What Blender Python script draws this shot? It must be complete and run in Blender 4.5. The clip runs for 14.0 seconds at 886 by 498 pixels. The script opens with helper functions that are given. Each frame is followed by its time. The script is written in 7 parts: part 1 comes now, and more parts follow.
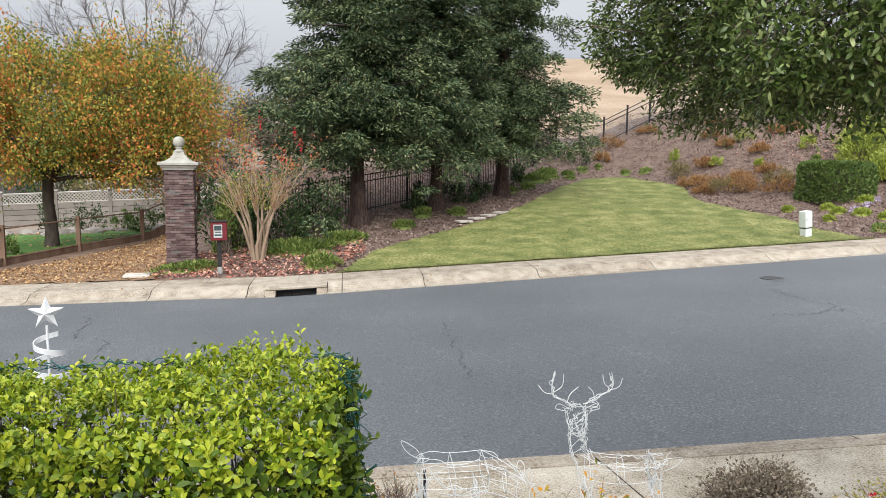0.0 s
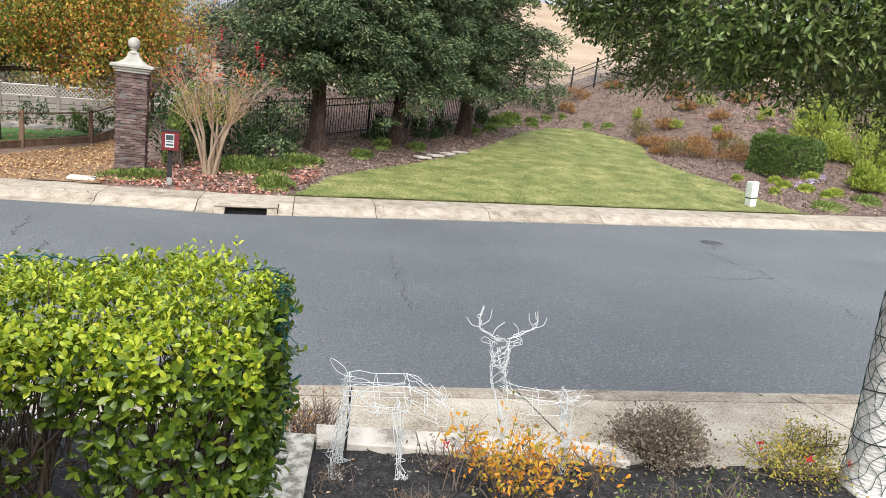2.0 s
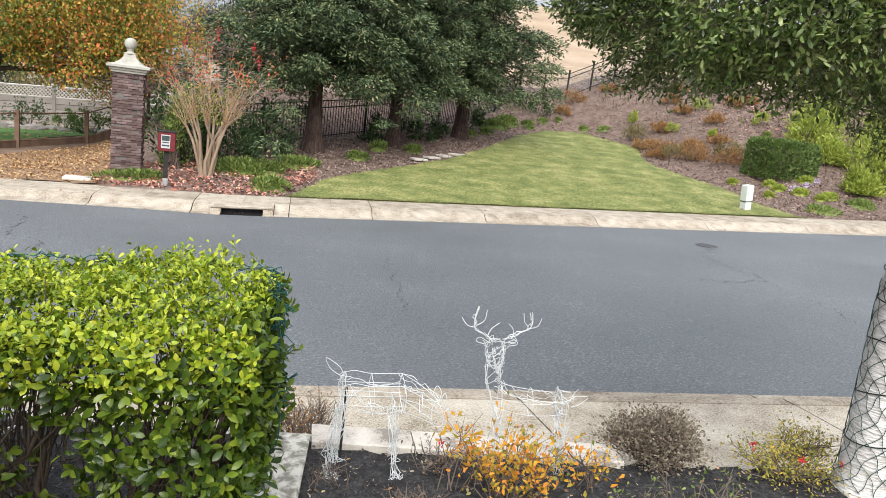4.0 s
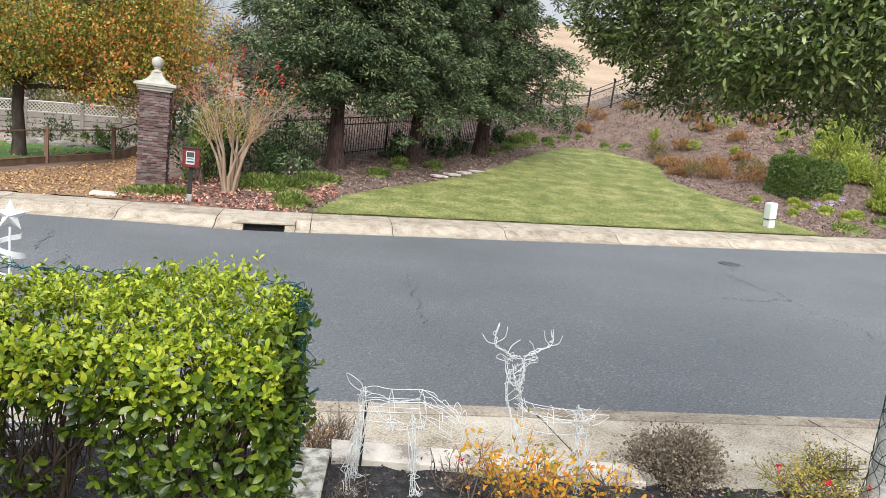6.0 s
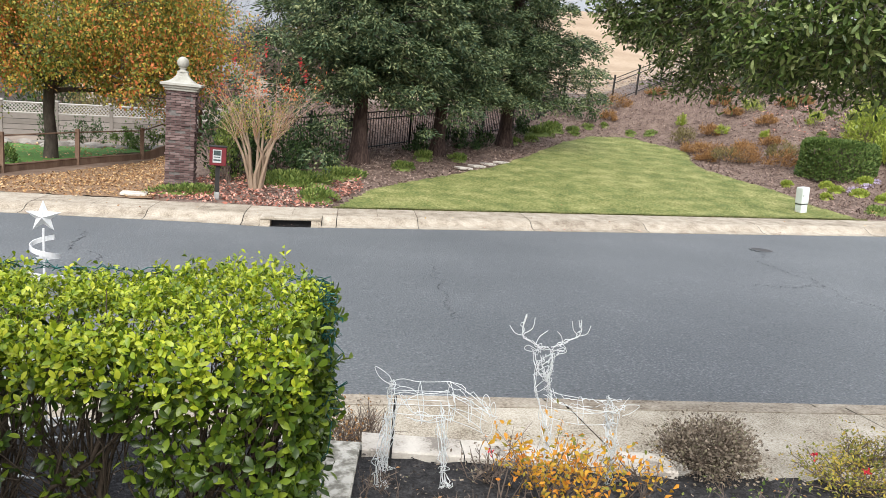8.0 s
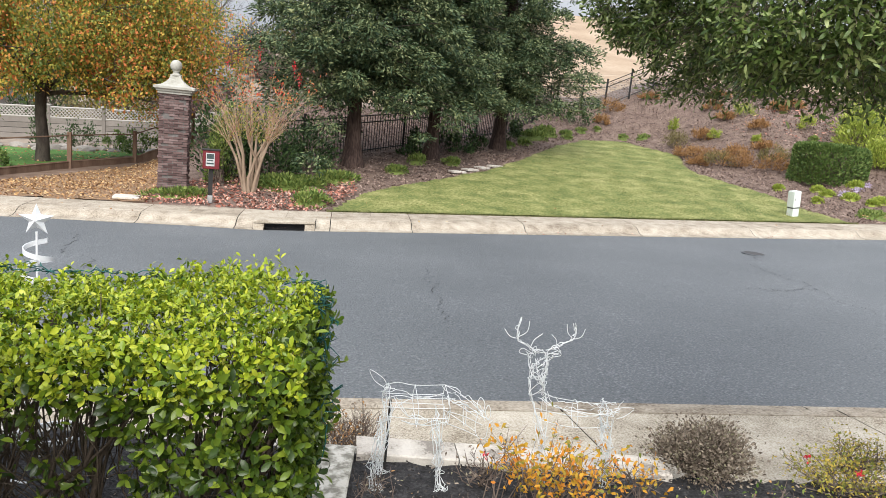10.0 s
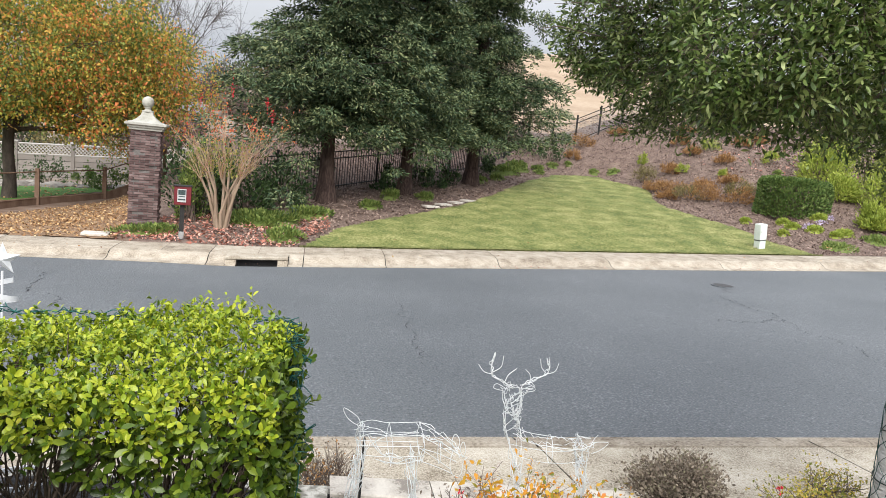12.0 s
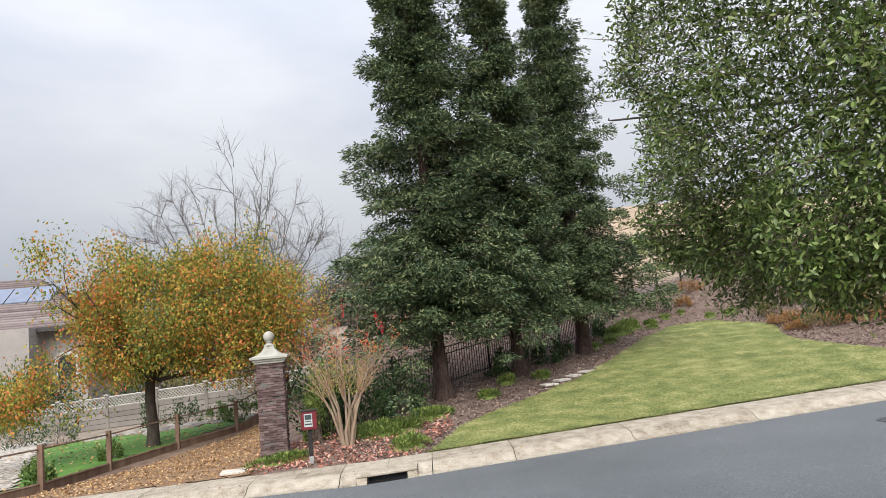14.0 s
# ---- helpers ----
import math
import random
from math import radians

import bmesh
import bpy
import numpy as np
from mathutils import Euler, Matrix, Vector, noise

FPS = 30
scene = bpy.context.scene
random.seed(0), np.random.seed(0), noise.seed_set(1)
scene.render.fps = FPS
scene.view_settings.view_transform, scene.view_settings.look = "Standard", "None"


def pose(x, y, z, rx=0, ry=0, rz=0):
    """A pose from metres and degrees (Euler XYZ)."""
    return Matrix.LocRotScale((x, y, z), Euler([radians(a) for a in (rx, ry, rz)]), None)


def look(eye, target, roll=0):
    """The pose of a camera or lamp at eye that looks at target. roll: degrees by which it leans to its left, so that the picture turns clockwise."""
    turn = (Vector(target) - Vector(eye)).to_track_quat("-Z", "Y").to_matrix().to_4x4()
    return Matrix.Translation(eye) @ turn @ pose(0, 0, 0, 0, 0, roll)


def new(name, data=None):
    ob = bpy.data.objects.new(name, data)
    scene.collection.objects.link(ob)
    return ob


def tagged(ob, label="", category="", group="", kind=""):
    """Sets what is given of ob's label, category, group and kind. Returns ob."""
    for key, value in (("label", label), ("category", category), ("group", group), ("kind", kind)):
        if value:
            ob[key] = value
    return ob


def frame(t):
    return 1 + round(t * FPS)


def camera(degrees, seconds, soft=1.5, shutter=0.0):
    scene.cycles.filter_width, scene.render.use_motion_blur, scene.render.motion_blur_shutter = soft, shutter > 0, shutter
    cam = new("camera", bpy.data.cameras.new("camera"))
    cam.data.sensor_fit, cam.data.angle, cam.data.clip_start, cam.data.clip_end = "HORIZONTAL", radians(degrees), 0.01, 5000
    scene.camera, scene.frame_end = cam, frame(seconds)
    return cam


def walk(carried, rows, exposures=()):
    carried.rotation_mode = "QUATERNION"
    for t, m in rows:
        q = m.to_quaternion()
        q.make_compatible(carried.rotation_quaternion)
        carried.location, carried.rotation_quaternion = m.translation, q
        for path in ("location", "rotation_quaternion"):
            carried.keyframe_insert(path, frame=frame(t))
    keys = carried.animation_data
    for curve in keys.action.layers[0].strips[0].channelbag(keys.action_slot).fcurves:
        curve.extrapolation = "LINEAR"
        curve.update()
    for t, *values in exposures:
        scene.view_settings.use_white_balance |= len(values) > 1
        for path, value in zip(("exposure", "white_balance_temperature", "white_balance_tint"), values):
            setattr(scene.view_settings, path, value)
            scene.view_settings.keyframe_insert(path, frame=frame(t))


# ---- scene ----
TILT = 2.0                      # the street climbs towards +x, in degrees
S = math.tan(radians(TILT))
PATH = [
    (0, (-0.269, 0.678, 2.472), (0.244, 2.594, 2.216), -1.3),
    (0.5, (-0.378, 0.555, 2.483), (-0.033, 2.495, 2.14), 3.0),
    (1, (-0.332, 0.546, 2.466), (0.124, 2.438, 2.007), 4.8),
    (1.5, (-0.255, 0.56, 2.461), (0.309, 2.424, 2.003), 5.0),
    (2, (-0.23, 0.56, 2.461), (0.403, 2.408, 2.031), 5.0),
    (4.5, (-0.239, 0.533, 2.455), (0.405, 2.379, 2.034), 5.3),
    (5, (-0.244, 0.528, 2.455), (0.37, 2.385, 2.041), 5.3),
    (5.5, (-0.246, 0.533, 2.453), (0.344, 2.401, 2.053), 5.3),
    (6, (-0.245, 0.53, 2.457), (0.344, 2.403, 2.076), 5.3),
    (6.5, (-0.237, 0.537, 2.454), (0.357, 2.409, 2.081), 5.1),
    (7, (-0.244, 0.533, 2.453), (0.329, 2.41, 2.07), 4.7),
    (7.5, (-0.247, 0.532, 2.456), (0.287, 2.417, 2.054), 4.1),
    (8, (-0.24, 0.535, 2.455), (0.277, 2.423, 2.047), 3.7),
    (10.5, (-0.251, 0.53, 2.454), (0.296, 2.415, 2.068), 3.9),
    (11, (-0.252, 0.522, 2.462), (0.31, 2.407, 2.102), 4.0),
    (11.5, (-0.253, 0.523, 2.46), (0.329, 2.408, 2.135), 4.0),
    (12, (-0.25, 0.517, 2.466), (0.356, 2.4, 2.171), 3.7),
    (12.5, (-0.246, 0.523, 2.462), (0.406, 2.397, 2.209), 2.8),
    (13, (-0.24, 0.514, 2.482), (0.481, 2.373, 2.327), 0.6),
    (13.5, (-0.225, 0.515, 2.529), (0.506, 2.376, 2.56), -3.1),
    (14, (-0.258, 0.417, 2.725), (0.067, 2.378, 2.942), -7.3),
]
cam = camera(65.1, 14.0, soft=0.7)
walk(cam, [(t, pose(0, 0, 0, 0, -TILT, 0) @ look(e, g, r)) for t, e, g, r in PATH],
     [(0, 0.5), (0.8, 0.52), (1.6, 0.72), (5, 0.7), (8, 0.66), (11, 0.66), (13, 0.66), (13.5, 0.62), (14, 0.5)])

# ---------------------------------------------------------------- world and sun
world = bpy.data.worlds.new("overcast_sky")
world.use_nodes = True
scene.world = world
wn, wl = world.node_tree.nodes, world.node_tree.links
wn.clear()
w_out = wn.new("ShaderNodeOutputWorld")
w_bg = wn.new("ShaderNodeBackground")
w_sky = wn.new("ShaderNodeTexSky")
w_sky.sky_type, w_sky.sun_disc = "NISHITA", False
w_sky.sun_elevation, w_sky.sun_rotation = radians(43), radians(198)
w_tc = wn.new("ShaderNodeTexCoord")
w_map = wn.new("ShaderNodeMapping")
w_map.inputs["Scale"].default_value = (1.0, 1.0, 2.6)
w_noise = wn.new("ShaderNodeTexNoise")
w_noise.inputs["Scale"].default_value = 1.6
w_noise.inputs["Detail"].default_value = 5
w_noise.inputs["Roughness"].default_value = 0.5
w_ramp = wn.new("ShaderNodeValToRGB")
w_ramp.color_ramp.elements[0].position, w_ramp.color_ramp.elements[0].color = 0.36, (0.60, 0.65, 0.78, 1)
w_ramp.color_ramp.elements[1].position, w_ramp.color_ramp.elements[1].color = 0.66, (0.90, 0.92, 0.97, 1)
w_mul = wn.new("ShaderNodeVectorMath")
w_mul.operation = "SCALE"
w_mul.inputs["Scale"].default_value = 0.10
w_mix = wn.new("ShaderNodeMix")
w_mix.data_type = "RGBA"
w_mix.inputs["Factor"].default_value = 0.88
wl.new(w_tc.outputs["Generated"], w_map.inputs["Vector"])
wl.new(w_map.outputs["Vector"], w_noise.inputs["Vector"])
wl.new(w_noise.outputs["Fac"], w_ramp.inputs["Fac"])
wl.new(w_sky.outputs["Color"], w_mul.inputs[0])
wl.new(w_mul.outputs["Vector"], w_mix.inputs["A"])
wl.new(w_ramp.outputs["Color"], w_mix.inputs["B"])
# a clouded sky is about three times as bright overhead as at the horizon
w_sep = wn.new("ShaderNodeSeparateXYZ")
w_grad = wn.new("ShaderNodeMapRange")
w_grad.inputs["From Min"].default_value, w_grad.inputs["From Max"].default_value = 0.0, 1.0
w_grad.inputs["To Min"].default_value, w_grad.inputs["To Max"].default_value = 0.36, 1.5
wl.new(w_tc.outputs["Generated"], w_sep.inputs["Vector"])
wl.new(w_sep.outputs["Z"], w_grad.inputs["Value"])
wl.new(w_grad.outputs["Result"], w_bg.inputs["Strength"])
wl.new(w_mix.outputs["Result"], w_bg.inputs["Color"])
wl.new(w_bg.outputs["Background"], w_out.inputs["Surface"])
sun_data = bpy.data.lights.new("sun", "SUN")
sun_data.energy, sun_data.angle, sun_data.color = 3.3, radians(50), (1.0, 0.97, 0.92)
sun = new("sun", sun_data)
sun.matrix_world = look((0, 0, 30), (10, 31, 0))


# ---------------------------------------------------------------- materials
def mat(name, stops, scale=6.0, rough=0.85, bump=0.3, bump_scale=40.0, detail=6, island=0.0, obj=0.0,
        metal=0.0, trans=0.0, spec=0.3, fine=0.25, stretch=(1, 1, 1), coat=0.0, turn=0.0):
    """stops: (position, colour) of a ramp read by noise, by chance per island or per object, and by a finer noise."""
    m = bpy.data.materials.new(name)
    m.use_nodes = True
    n, l = m.node_tree.nodes, m.node_tree.links
    b = n["Principled BSDF"]
    b.inputs["Roughness"].default_value = rough
    b.inputs["Metallic"].default_value = metal
    b.inputs["Specular IOR Level"].default_value = spec
    b.inputs["Coat Weight"].default_value = coat
    tc = n.new("ShaderNodeNewGeometry")
    mp = n.new("ShaderNodeMapping")
    mp.inputs["Scale"].default_value = stretch
    mp.inputs["Rotation"].default_value = (0, 0, radians(turn))
    l.new(tc.outputs["Position"], mp.inputs["Vector"])
    t1 = n.new("ShaderNodeTexNoise")
    t1.inputs["Scale"].default_value, t1.inputs["Detail"].default_value = scale, detail
    l.new(mp.outputs["Vector"], t1.inputs["Vector"])
    t2 = n.new("ShaderNodeTexNoise")
    t2.inputs["Scale"].default_value, t2.inputs["Detail"].default_value = bump_scale, 4
    l.new(mp.outputs["Vector"], t2.inputs["Vector"])

    def lerp(a, bb, f):
        x = n.new("ShaderNodeMix")
        x.inputs["Factor"].default_value = f
        l.new(a, x.inputs["A"])
        l.new(bb, x.inputs["B"])
        return x.outputs["Result"]
    fac = lerp(t1.outputs["Fac"], t2.outputs["Fac"], fine)
    if island:
        fac = lerp(fac, tc.outputs["Random Per Island"], island)
    if obj:
        oi = n.new("ShaderNodeObjectInfo")
        fac = lerp(fac, oi.outputs["Random"], obj)
    r = n.new("ShaderNodeValToRGB")
    el = r.color_ramp.elements
    while len(el) < len(stops):
        el.new(0.5)
    for e, (p, c) in zip(el, stops):
        e.position, e.color = p, (*c, 1)
    l.new(fac, r.inputs["Fac"])
    l.new(r.outputs["Color"], b.inputs["Base Color"])
    if bump:
        bp = n.new("ShaderNodeBump")
        bp.inputs["Strength"].default_value, bp.inputs["Distance"].default_value = bump, 0.02
        l.new(t2.outputs["Fac"], bp.inputs["Height"])
        l.new(bp.outputs["Normal"], b.inputs["Normal"])
    if trans:
        tr = n.new("ShaderNodeBsdfTranslucent")
        l.new(r.outputs["Color"], tr.inputs["Color"])
        ms = n.new("ShaderNodeMixShader")
        ms.inputs["Fac"].default_value = trans
        l.new(b.outputs["BSDF"], ms.inputs[1])
        l.new(tr.outputs["BSDF"], ms.inputs[2])
        l.new(ms.outputs["Shader"], n["Material Output"].inputs["Surface"])
    return m


M_ASPHALT = mat("asphalt", [(0.3, (0.05, 0.056, 0.061)), (0.42, (0.098, 0.107, 0.114)), (0.56, (0.13, 0.14, 0.147)), (0.68, (0.235, 0.245, 0.25))], 0.5, 0.62, 1.0, 50, fine=0.78, spec=0.35, stretch=(0.8, 1, 1))
M_TAR = mat("tar", [(0.3, (0.012, 0.012, 0.014)), (0.7, (0.03, 0.03, 0.034))], 8, 0.7)
M_CONC = mat("concrete_walk", [(0.34, (0.15, 0.12, 0.09)), (0.44, (0.275, 0.232, 0.178)), (0.54, (0.375, 0.328, 0.262)), (0.68, (0.48, 0.43, 0.355))], 4.0, 0.9, 0.5, 38, obj=0.08, fine=0.5)
M_AGGREGATE = mat("aggregate_concrete", [(0.38, (0.20, 0.165, 0.12)), (0.47, (0.36, 0.315, 0.245)), (0.56, (0.47, 0.42, 0.34)), (0.68, (0.58, 0.54, 0.46))], 3.0, 0.9, 0.5, 75, fine=0.6)
M_CONC_GREY = mat("concrete_grey", [(0.42, (0.19, 0.18, 0.15)), (0.5, (0.34, 0.325, 0.28)), (0.58, (0.50, 0.48, 0.43))], 16, 0.9, 0.4, 60)
M_CAP = mat("wall_cap_stone", [(0.42, (0.24, 0.215, 0.185)), (0.47, (0.44, 0.40, 0.35)), (0.6, (0.58, 0.54, 0.48))], 5, 0.9, 0.3, 70, obj=0.1)
M_GROUND = mat("soil_ground", [(0.3, (0.10, 0.065, 0.045)), (0.5, (0.17, 0.115, 0.085)), (0.7, (0.24, 0.18, 0.14))], 2.5, 0.95, 0.8, 30)
M_MULCH = mat("bark_mulch", [(0.35, (0.07, 0.046, 0.037)), (0.5, (0.15, 0.105, 0.085)), (0.66, (0.26, 0.195, 0.16))], 3, 0.95, 1.0, 26, fine=0.6)
M_CHIP = mat("bark_chip", [(0.15, (0.07, 0.046, 0.038)), (0.5, (0.19, 0.132, 0.108)), (0.85, (0.40, 0.30, 0.25))], 3, 0.95, 0, island=0.75)
M_DRY = mat("dry_grass_hill", [(0.3, (0.25, 0.18, 0.12)), (0.5, (0.34, 0.255, 0.175)), (0.7, (0.42, 0.33, 0.24))], 0.25, 0.95, 0.8, 4, fine=0.35)
M_BRUSH = mat("dry_brush_slope", [(0.3, (0.13, 0.10, 0.08)), (0.5, (0.235, 0.19, 0.15)), (0.7, (0.33, 0.275, 0.22))], 0.9, 0.95, 1.0, 7, fine=0.5)
M_LAWN = mat("lawn_turf", [(0.34, (0.06, 0.085, 0.023)), (0.46, (0.135, 0.158, 0.046)), (0.54, (0.195, 0.205, 0.067)), (0.66, (0.34, 0.32, 0.14))], 1.7, 0.95, 1.0, 15, detail=9, fine=0.5, stretch=(1, 1.15, 1), turn=-30)
M_BLADE = mat("grass_blade", [(0.32, (0.06, 0.088, 0.024)), (0.5, (0.16, 0.182, 0.058)), (0.68, (0.35, 0.33, 0.15))], 0.8, 0.8, 0, 15, island=0.35, trans=0.3, fine=0.4, stretch=(1, 1.15, 1), turn=-30)
M_LAWN2 = mat("neighbour_turf", [(0.3, (0.05, 0.13, 0.025)), (0.6, (0.10, 0.22, 0.04)), (0.8, (0.16, 0.27, 0.07))], 1.2, 0.9, 0.5, 40)
M_SOIL = mat("dark_soil", [(0.36, (0.011, 0.0108, 0.0112)), (0.5, (0.03, 0.029, 0.03)), (0.64, (0.068, 0.066, 0.067))], 14, 0.95, 1.0, 60, fine=0.5)
M_CRUMB = mat("soil_crumb", [(0.2, (0.02, 0.017, 0.016)), (0.75, (0.085, 0.075, 0.068)), (0.95, (0.33, 0.27, 0.21))], 9, 0.95, 0, island=0.9)
M_BRICK = mat("dark_brick", [(0.25, (0.07, 0.042, 0.04)), (0.5, (0.135, 0.088, 0.082)), (0.8, (0.23, 0.165, 0.155))], 7, 0.92, 0.6, 60, obj=0.45)
M_MORTAR = mat("mortar", [(0.3, (0.085, 0.075, 0.07)), (0.7, (0.19, 0.175, 0.165))], 8, 0.95, 0.5, 60)
M_CASTSTONE = mat("cast_stone", [(0.3, (0.24, 0.23, 0.19)), (0.5, (0.37, 0.36, 0.315)), (0.7, (0.48, 0.47, 0.42))], 4, 0.9, 0.3, 50)
M_WHITE = mat("white_paint", [(0.3, (0.42, 0.425, 0.385)), (0.5, (0.53, 0.535, 0.495)), (0.75, (0.6, 0.605, 0.57))], 6, 0.6, 0.06, 60)
M_WIRE = mat("white_wire", [(0.3, (0.55, 0.58, 0.58)), (0.7, (0.68, 0.7, 0.7))], 20, 0.45, 0)
M_PLASTIC = mat("frosted_white_plastic", [(0.3, (0.74, 0.76, 0.78)), (0.7, (0.83, 0.84, 0.85))], 20, 0.35, 0, trans=0.25)
M_IRON = mat("black_iron", [(0.3, (0.012, 0.012, 0.012)), (0.7, (0.03, 0.028, 0.026))], 10, 0.55, 0)
M_GREENWIRE = mat("green_light_cable", [(0.3, (0.008, 0.035, 0.03)), (0.7, (0.015, 0.10, 0.09))], 30, 0.45, 0, island=0.6)
M_NETWIRE = mat("net_light_cable", [(0.3, (0.012, 0.04, 0.033)), (0.7, (0.03, 0.075, 0.065))], 30, 0.5, 0)
M_DARKWIRE = mat("dark_light_cable", [(0.3, (0.006, 0.012, 0.011)), (0.7, (0.015, 0.03, 0.027))], 30, 0.5, 0)
M_WOOD = mat("weathered_wood", [(0.3, (0.11, 0.07, 0.048)), (0.5, (0.18, 0.115, 0.08)), (0.7, (0.26, 0.18, 0.13))], 3, 0.9, 0.4, 30, stretch=(1, 1, 0.3))
M_FENCE = mat("taupe_fence_paint", [(0.3, (0.165, 0.148, 0.13)), (0.5, (0.215, 0.193, 0.172)), (0.7, (0.265, 0.24, 0.215))], 1.5, 0.85, 0.2, 20, obj=0.3)
M_LATTICE = mat("pale_lattice", [(0.3, (0.33, 0.315, 0.285)), (0.7, (0.45, 0.43, 0.395))], 2, 0.85, 0)
M_STUCCO = mat("taupe_stucco", [(0.3, (0.28, 0.255, 0.24)), (0.7, (0.36, 0.33, 0.31))], 1.0, 0.95, 0.3, 15)
M_ROOF = mat("clay_roof_tile", [(0.3, (0.11, 0.085, 0.085)), (0.5, (0.17, 0.135, 0.132)), (0.7, (0.24, 0.2, 0.19))], 1.5, 0.9, 0.3, 12, obj=0.4, island=0.3)
M_FASCIA = mat("dark_fascia", [(0.3, (0.05, 0.045, 0.045)), (0.7, (0.075, 0.07, 0.068))], 3, 0.7, 0)
M_SOLAR = mat("solar_panel", [(0.3, (0.12, 0.15, 0.22)), (0.7, (0.18, 0.21, 0.29))], 1, 0.2, 0, spec=0.8)
M_GLASS = mat("dark_window_glass", [(0.3, (0.02, 0.022, 0.026)), (0.7, (0.04, 0.043, 0.05))], 2, 0.08, 0, spec=0.7)
M_RED = mat("dark_red_paint", [(0.3, (0.10, 0.012, 0.016)), (0.7, (0.17, 0.022, 0.028))], 6, 0.55, 0.1)
M_SIGN = mat("white_sign_face", [(0.3, (0.36, 0.37, 0.37)), (0.7, (0.5, 0.51, 0.51))], 30, 0.5, 0)
M_BAR = mat("sign_print", [(0.3, (0.02, 0.03, 0.03)), (0.7, (0.06, 0.09, 0.09))], 30, 0.6, 0)
M_PEDESTAL = mat("pale_green_enamel", [(0.3, (0.55, 0.61, 0.57)), (0.7, (0.72, 0.76, 0.73))], 4, 0.5, 0.1)
M_STEEL = mat("galvanised_steel", [(0.3, (0.35, 0.36, 0.36)), (0.7, (0.5, 0.5, 0.5))], 15, 0.45, 0, metal=0.7)
M_CASTIRON = mat("cast_iron_lid", [(0.3, (0.045, 0.043, 0.044)), (0.7, (0.08, 0.078, 0.08))], 20, 0.7, 0.6, 80)
M_REDWOOD_BARK = mat("redwood_bark", [(0.35, (0.022, 0.014, 0.012)), (0.5, (0.065, 0.042, 0.035)), (0.68, (0.13, 0.09, 0.075))], 4, 0.95, 1.0, 16, stretch=(3, 3, 0.35), fine=0.5)
M_BARK = mat("dark_bark", [(0.3, (0.035, 0.028, 0.023)), (0.7, (0.11, 0.09, 0.075))], 6, 0.95, 0.8, 30, stretch=(1, 1, 0.4))
M_GREYTWIG = mat("bare_grey_branch", [(0.3, (0.085, 0.078, 0.075)), (0.7, (0.16, 0.15, 0.145))], 2, 0.95, 0)
M_TANBARK = mat("smooth_tan_bark", [(0.3, (0.16, 0.11, 0.075)), (0.5, (0.30, 0.22, 0.155)), (0.7, (0.42, 0.33, 0.245))], 5, 0.75, 0.3, 25, stretch=(1, 1, 0.3))
M_REDTWIG = mat("reddish_twig", [(0.2, (0.30, 0.15, 0.09)), (0.55, (0.40, 0.27, 0.18)), (0.85, (0.46, 0.37, 0.26))], 3, 0.85, 0, island=0.6)
M_BROWNTWIG = mat("brown_twig", [(0.2, (0.07, 0.05, 0.04)), (0.8, (0.21, 0.165, 0.135))], 9, 0.9, 0, island=0.5)
M_HEDGETWIG = mat("hedge_stem", [(0.2, (0.045, 0.033, 0.024)), (0.8, (0.15, 0.115, 0.085))], 9, 0.85, 0.4, 60, island=0.3)
M_WHITEBARK = mat("pale_smooth_bark", [(0.3, (0.12, 0.105, 0.09)), (0.4, (0.42, 0.40, 0.37)), (0.52, (0.62, 0.60, 0.57)), (0.7, (0.74, 0.73, 0.70))], 5, 0.8, 0.7, 26, stretch=(0.7, 0.7, 2.6), fine=0.4)
M_REDWOOD_LEAF = mat("redwood_needles", [(0.28, (0.022, 0.048, 0.024)), (0.5, (0.082, 0.124, 0.058)), (0.64, (0.165, 0.205, 0.095)), (0.8, (0.27, 0.29, 0.135))], 1.1, 0.58, 0, island=0.48, trans=0.13, fine=0.15)
M_OAK_LEAF = mat("dark_oak_leaf", [(0.1, (0.032, 0.062, 0.012)), (0.45, (0.095, 0.155, 0.034)), (0.75, (0.21, 0.285, 0.08)), (0.985, (0.40, 0.46, 0.19)), (1.0, (0.42, 0.27, 0.06))], 1.4, 0.4, 0, island=0.9, trans=0.27, spec=0.45)
M_HEDGE_YOUNG = mat("lime_hedge_leaf", [(0.08, (0.06, 0.12, 0.008)), (0.35, (0.17, 0.25, 0.014)), (0.6, (0.30, 0.37, 0.022)), (0.9, (0.46, 0.50, 0.045)), (1.0, (0.56, 0.47, 0.05))], 7, 0.36, 0, island=0.85, trans=0.25, spec=0.4)
M_HEDGE_OLD = mat("green_hedge_leaf", [(0.1, (0.02, 0.042, 0.005)), (0.5, (0.06, 0.105, 0.011)), (0.85, (0.14, 0.2, 0.02)), (0.975, (0.23, 0.29, 0.03)), (1.0, (0.6, 0.36, 0.03))], 4, 0.32, 0, island=0.9, trans=0.22, spec=0.4)
M_AUTUMN = mat("autumn_leaf", [(0.36, (0.12, 0.165, 0.04)), (0.48, (0.25, 0.28, 0.055)), (0.55, (0.48, 0.42, 0.07)), (0.61, (0.62, 0.37, 0.075)), (0.67, (0.62, 0.2, 0.07))], 0.4, 0.6, 0, island=0.42, trans=0.38, fine=0.1)
M_ORANGE_LEAF = mat("orange_rose_leaf", [(0.1, (0.15, 0.18, 0.03)), (0.3, (0.52, 0.33, 0.04)), (0.6, (0.62, 0.31, 0.03)), (0.95, (0.56, 0.18, 0.03))], 6, 0.55, 0, island=0.85, trans=0.3)
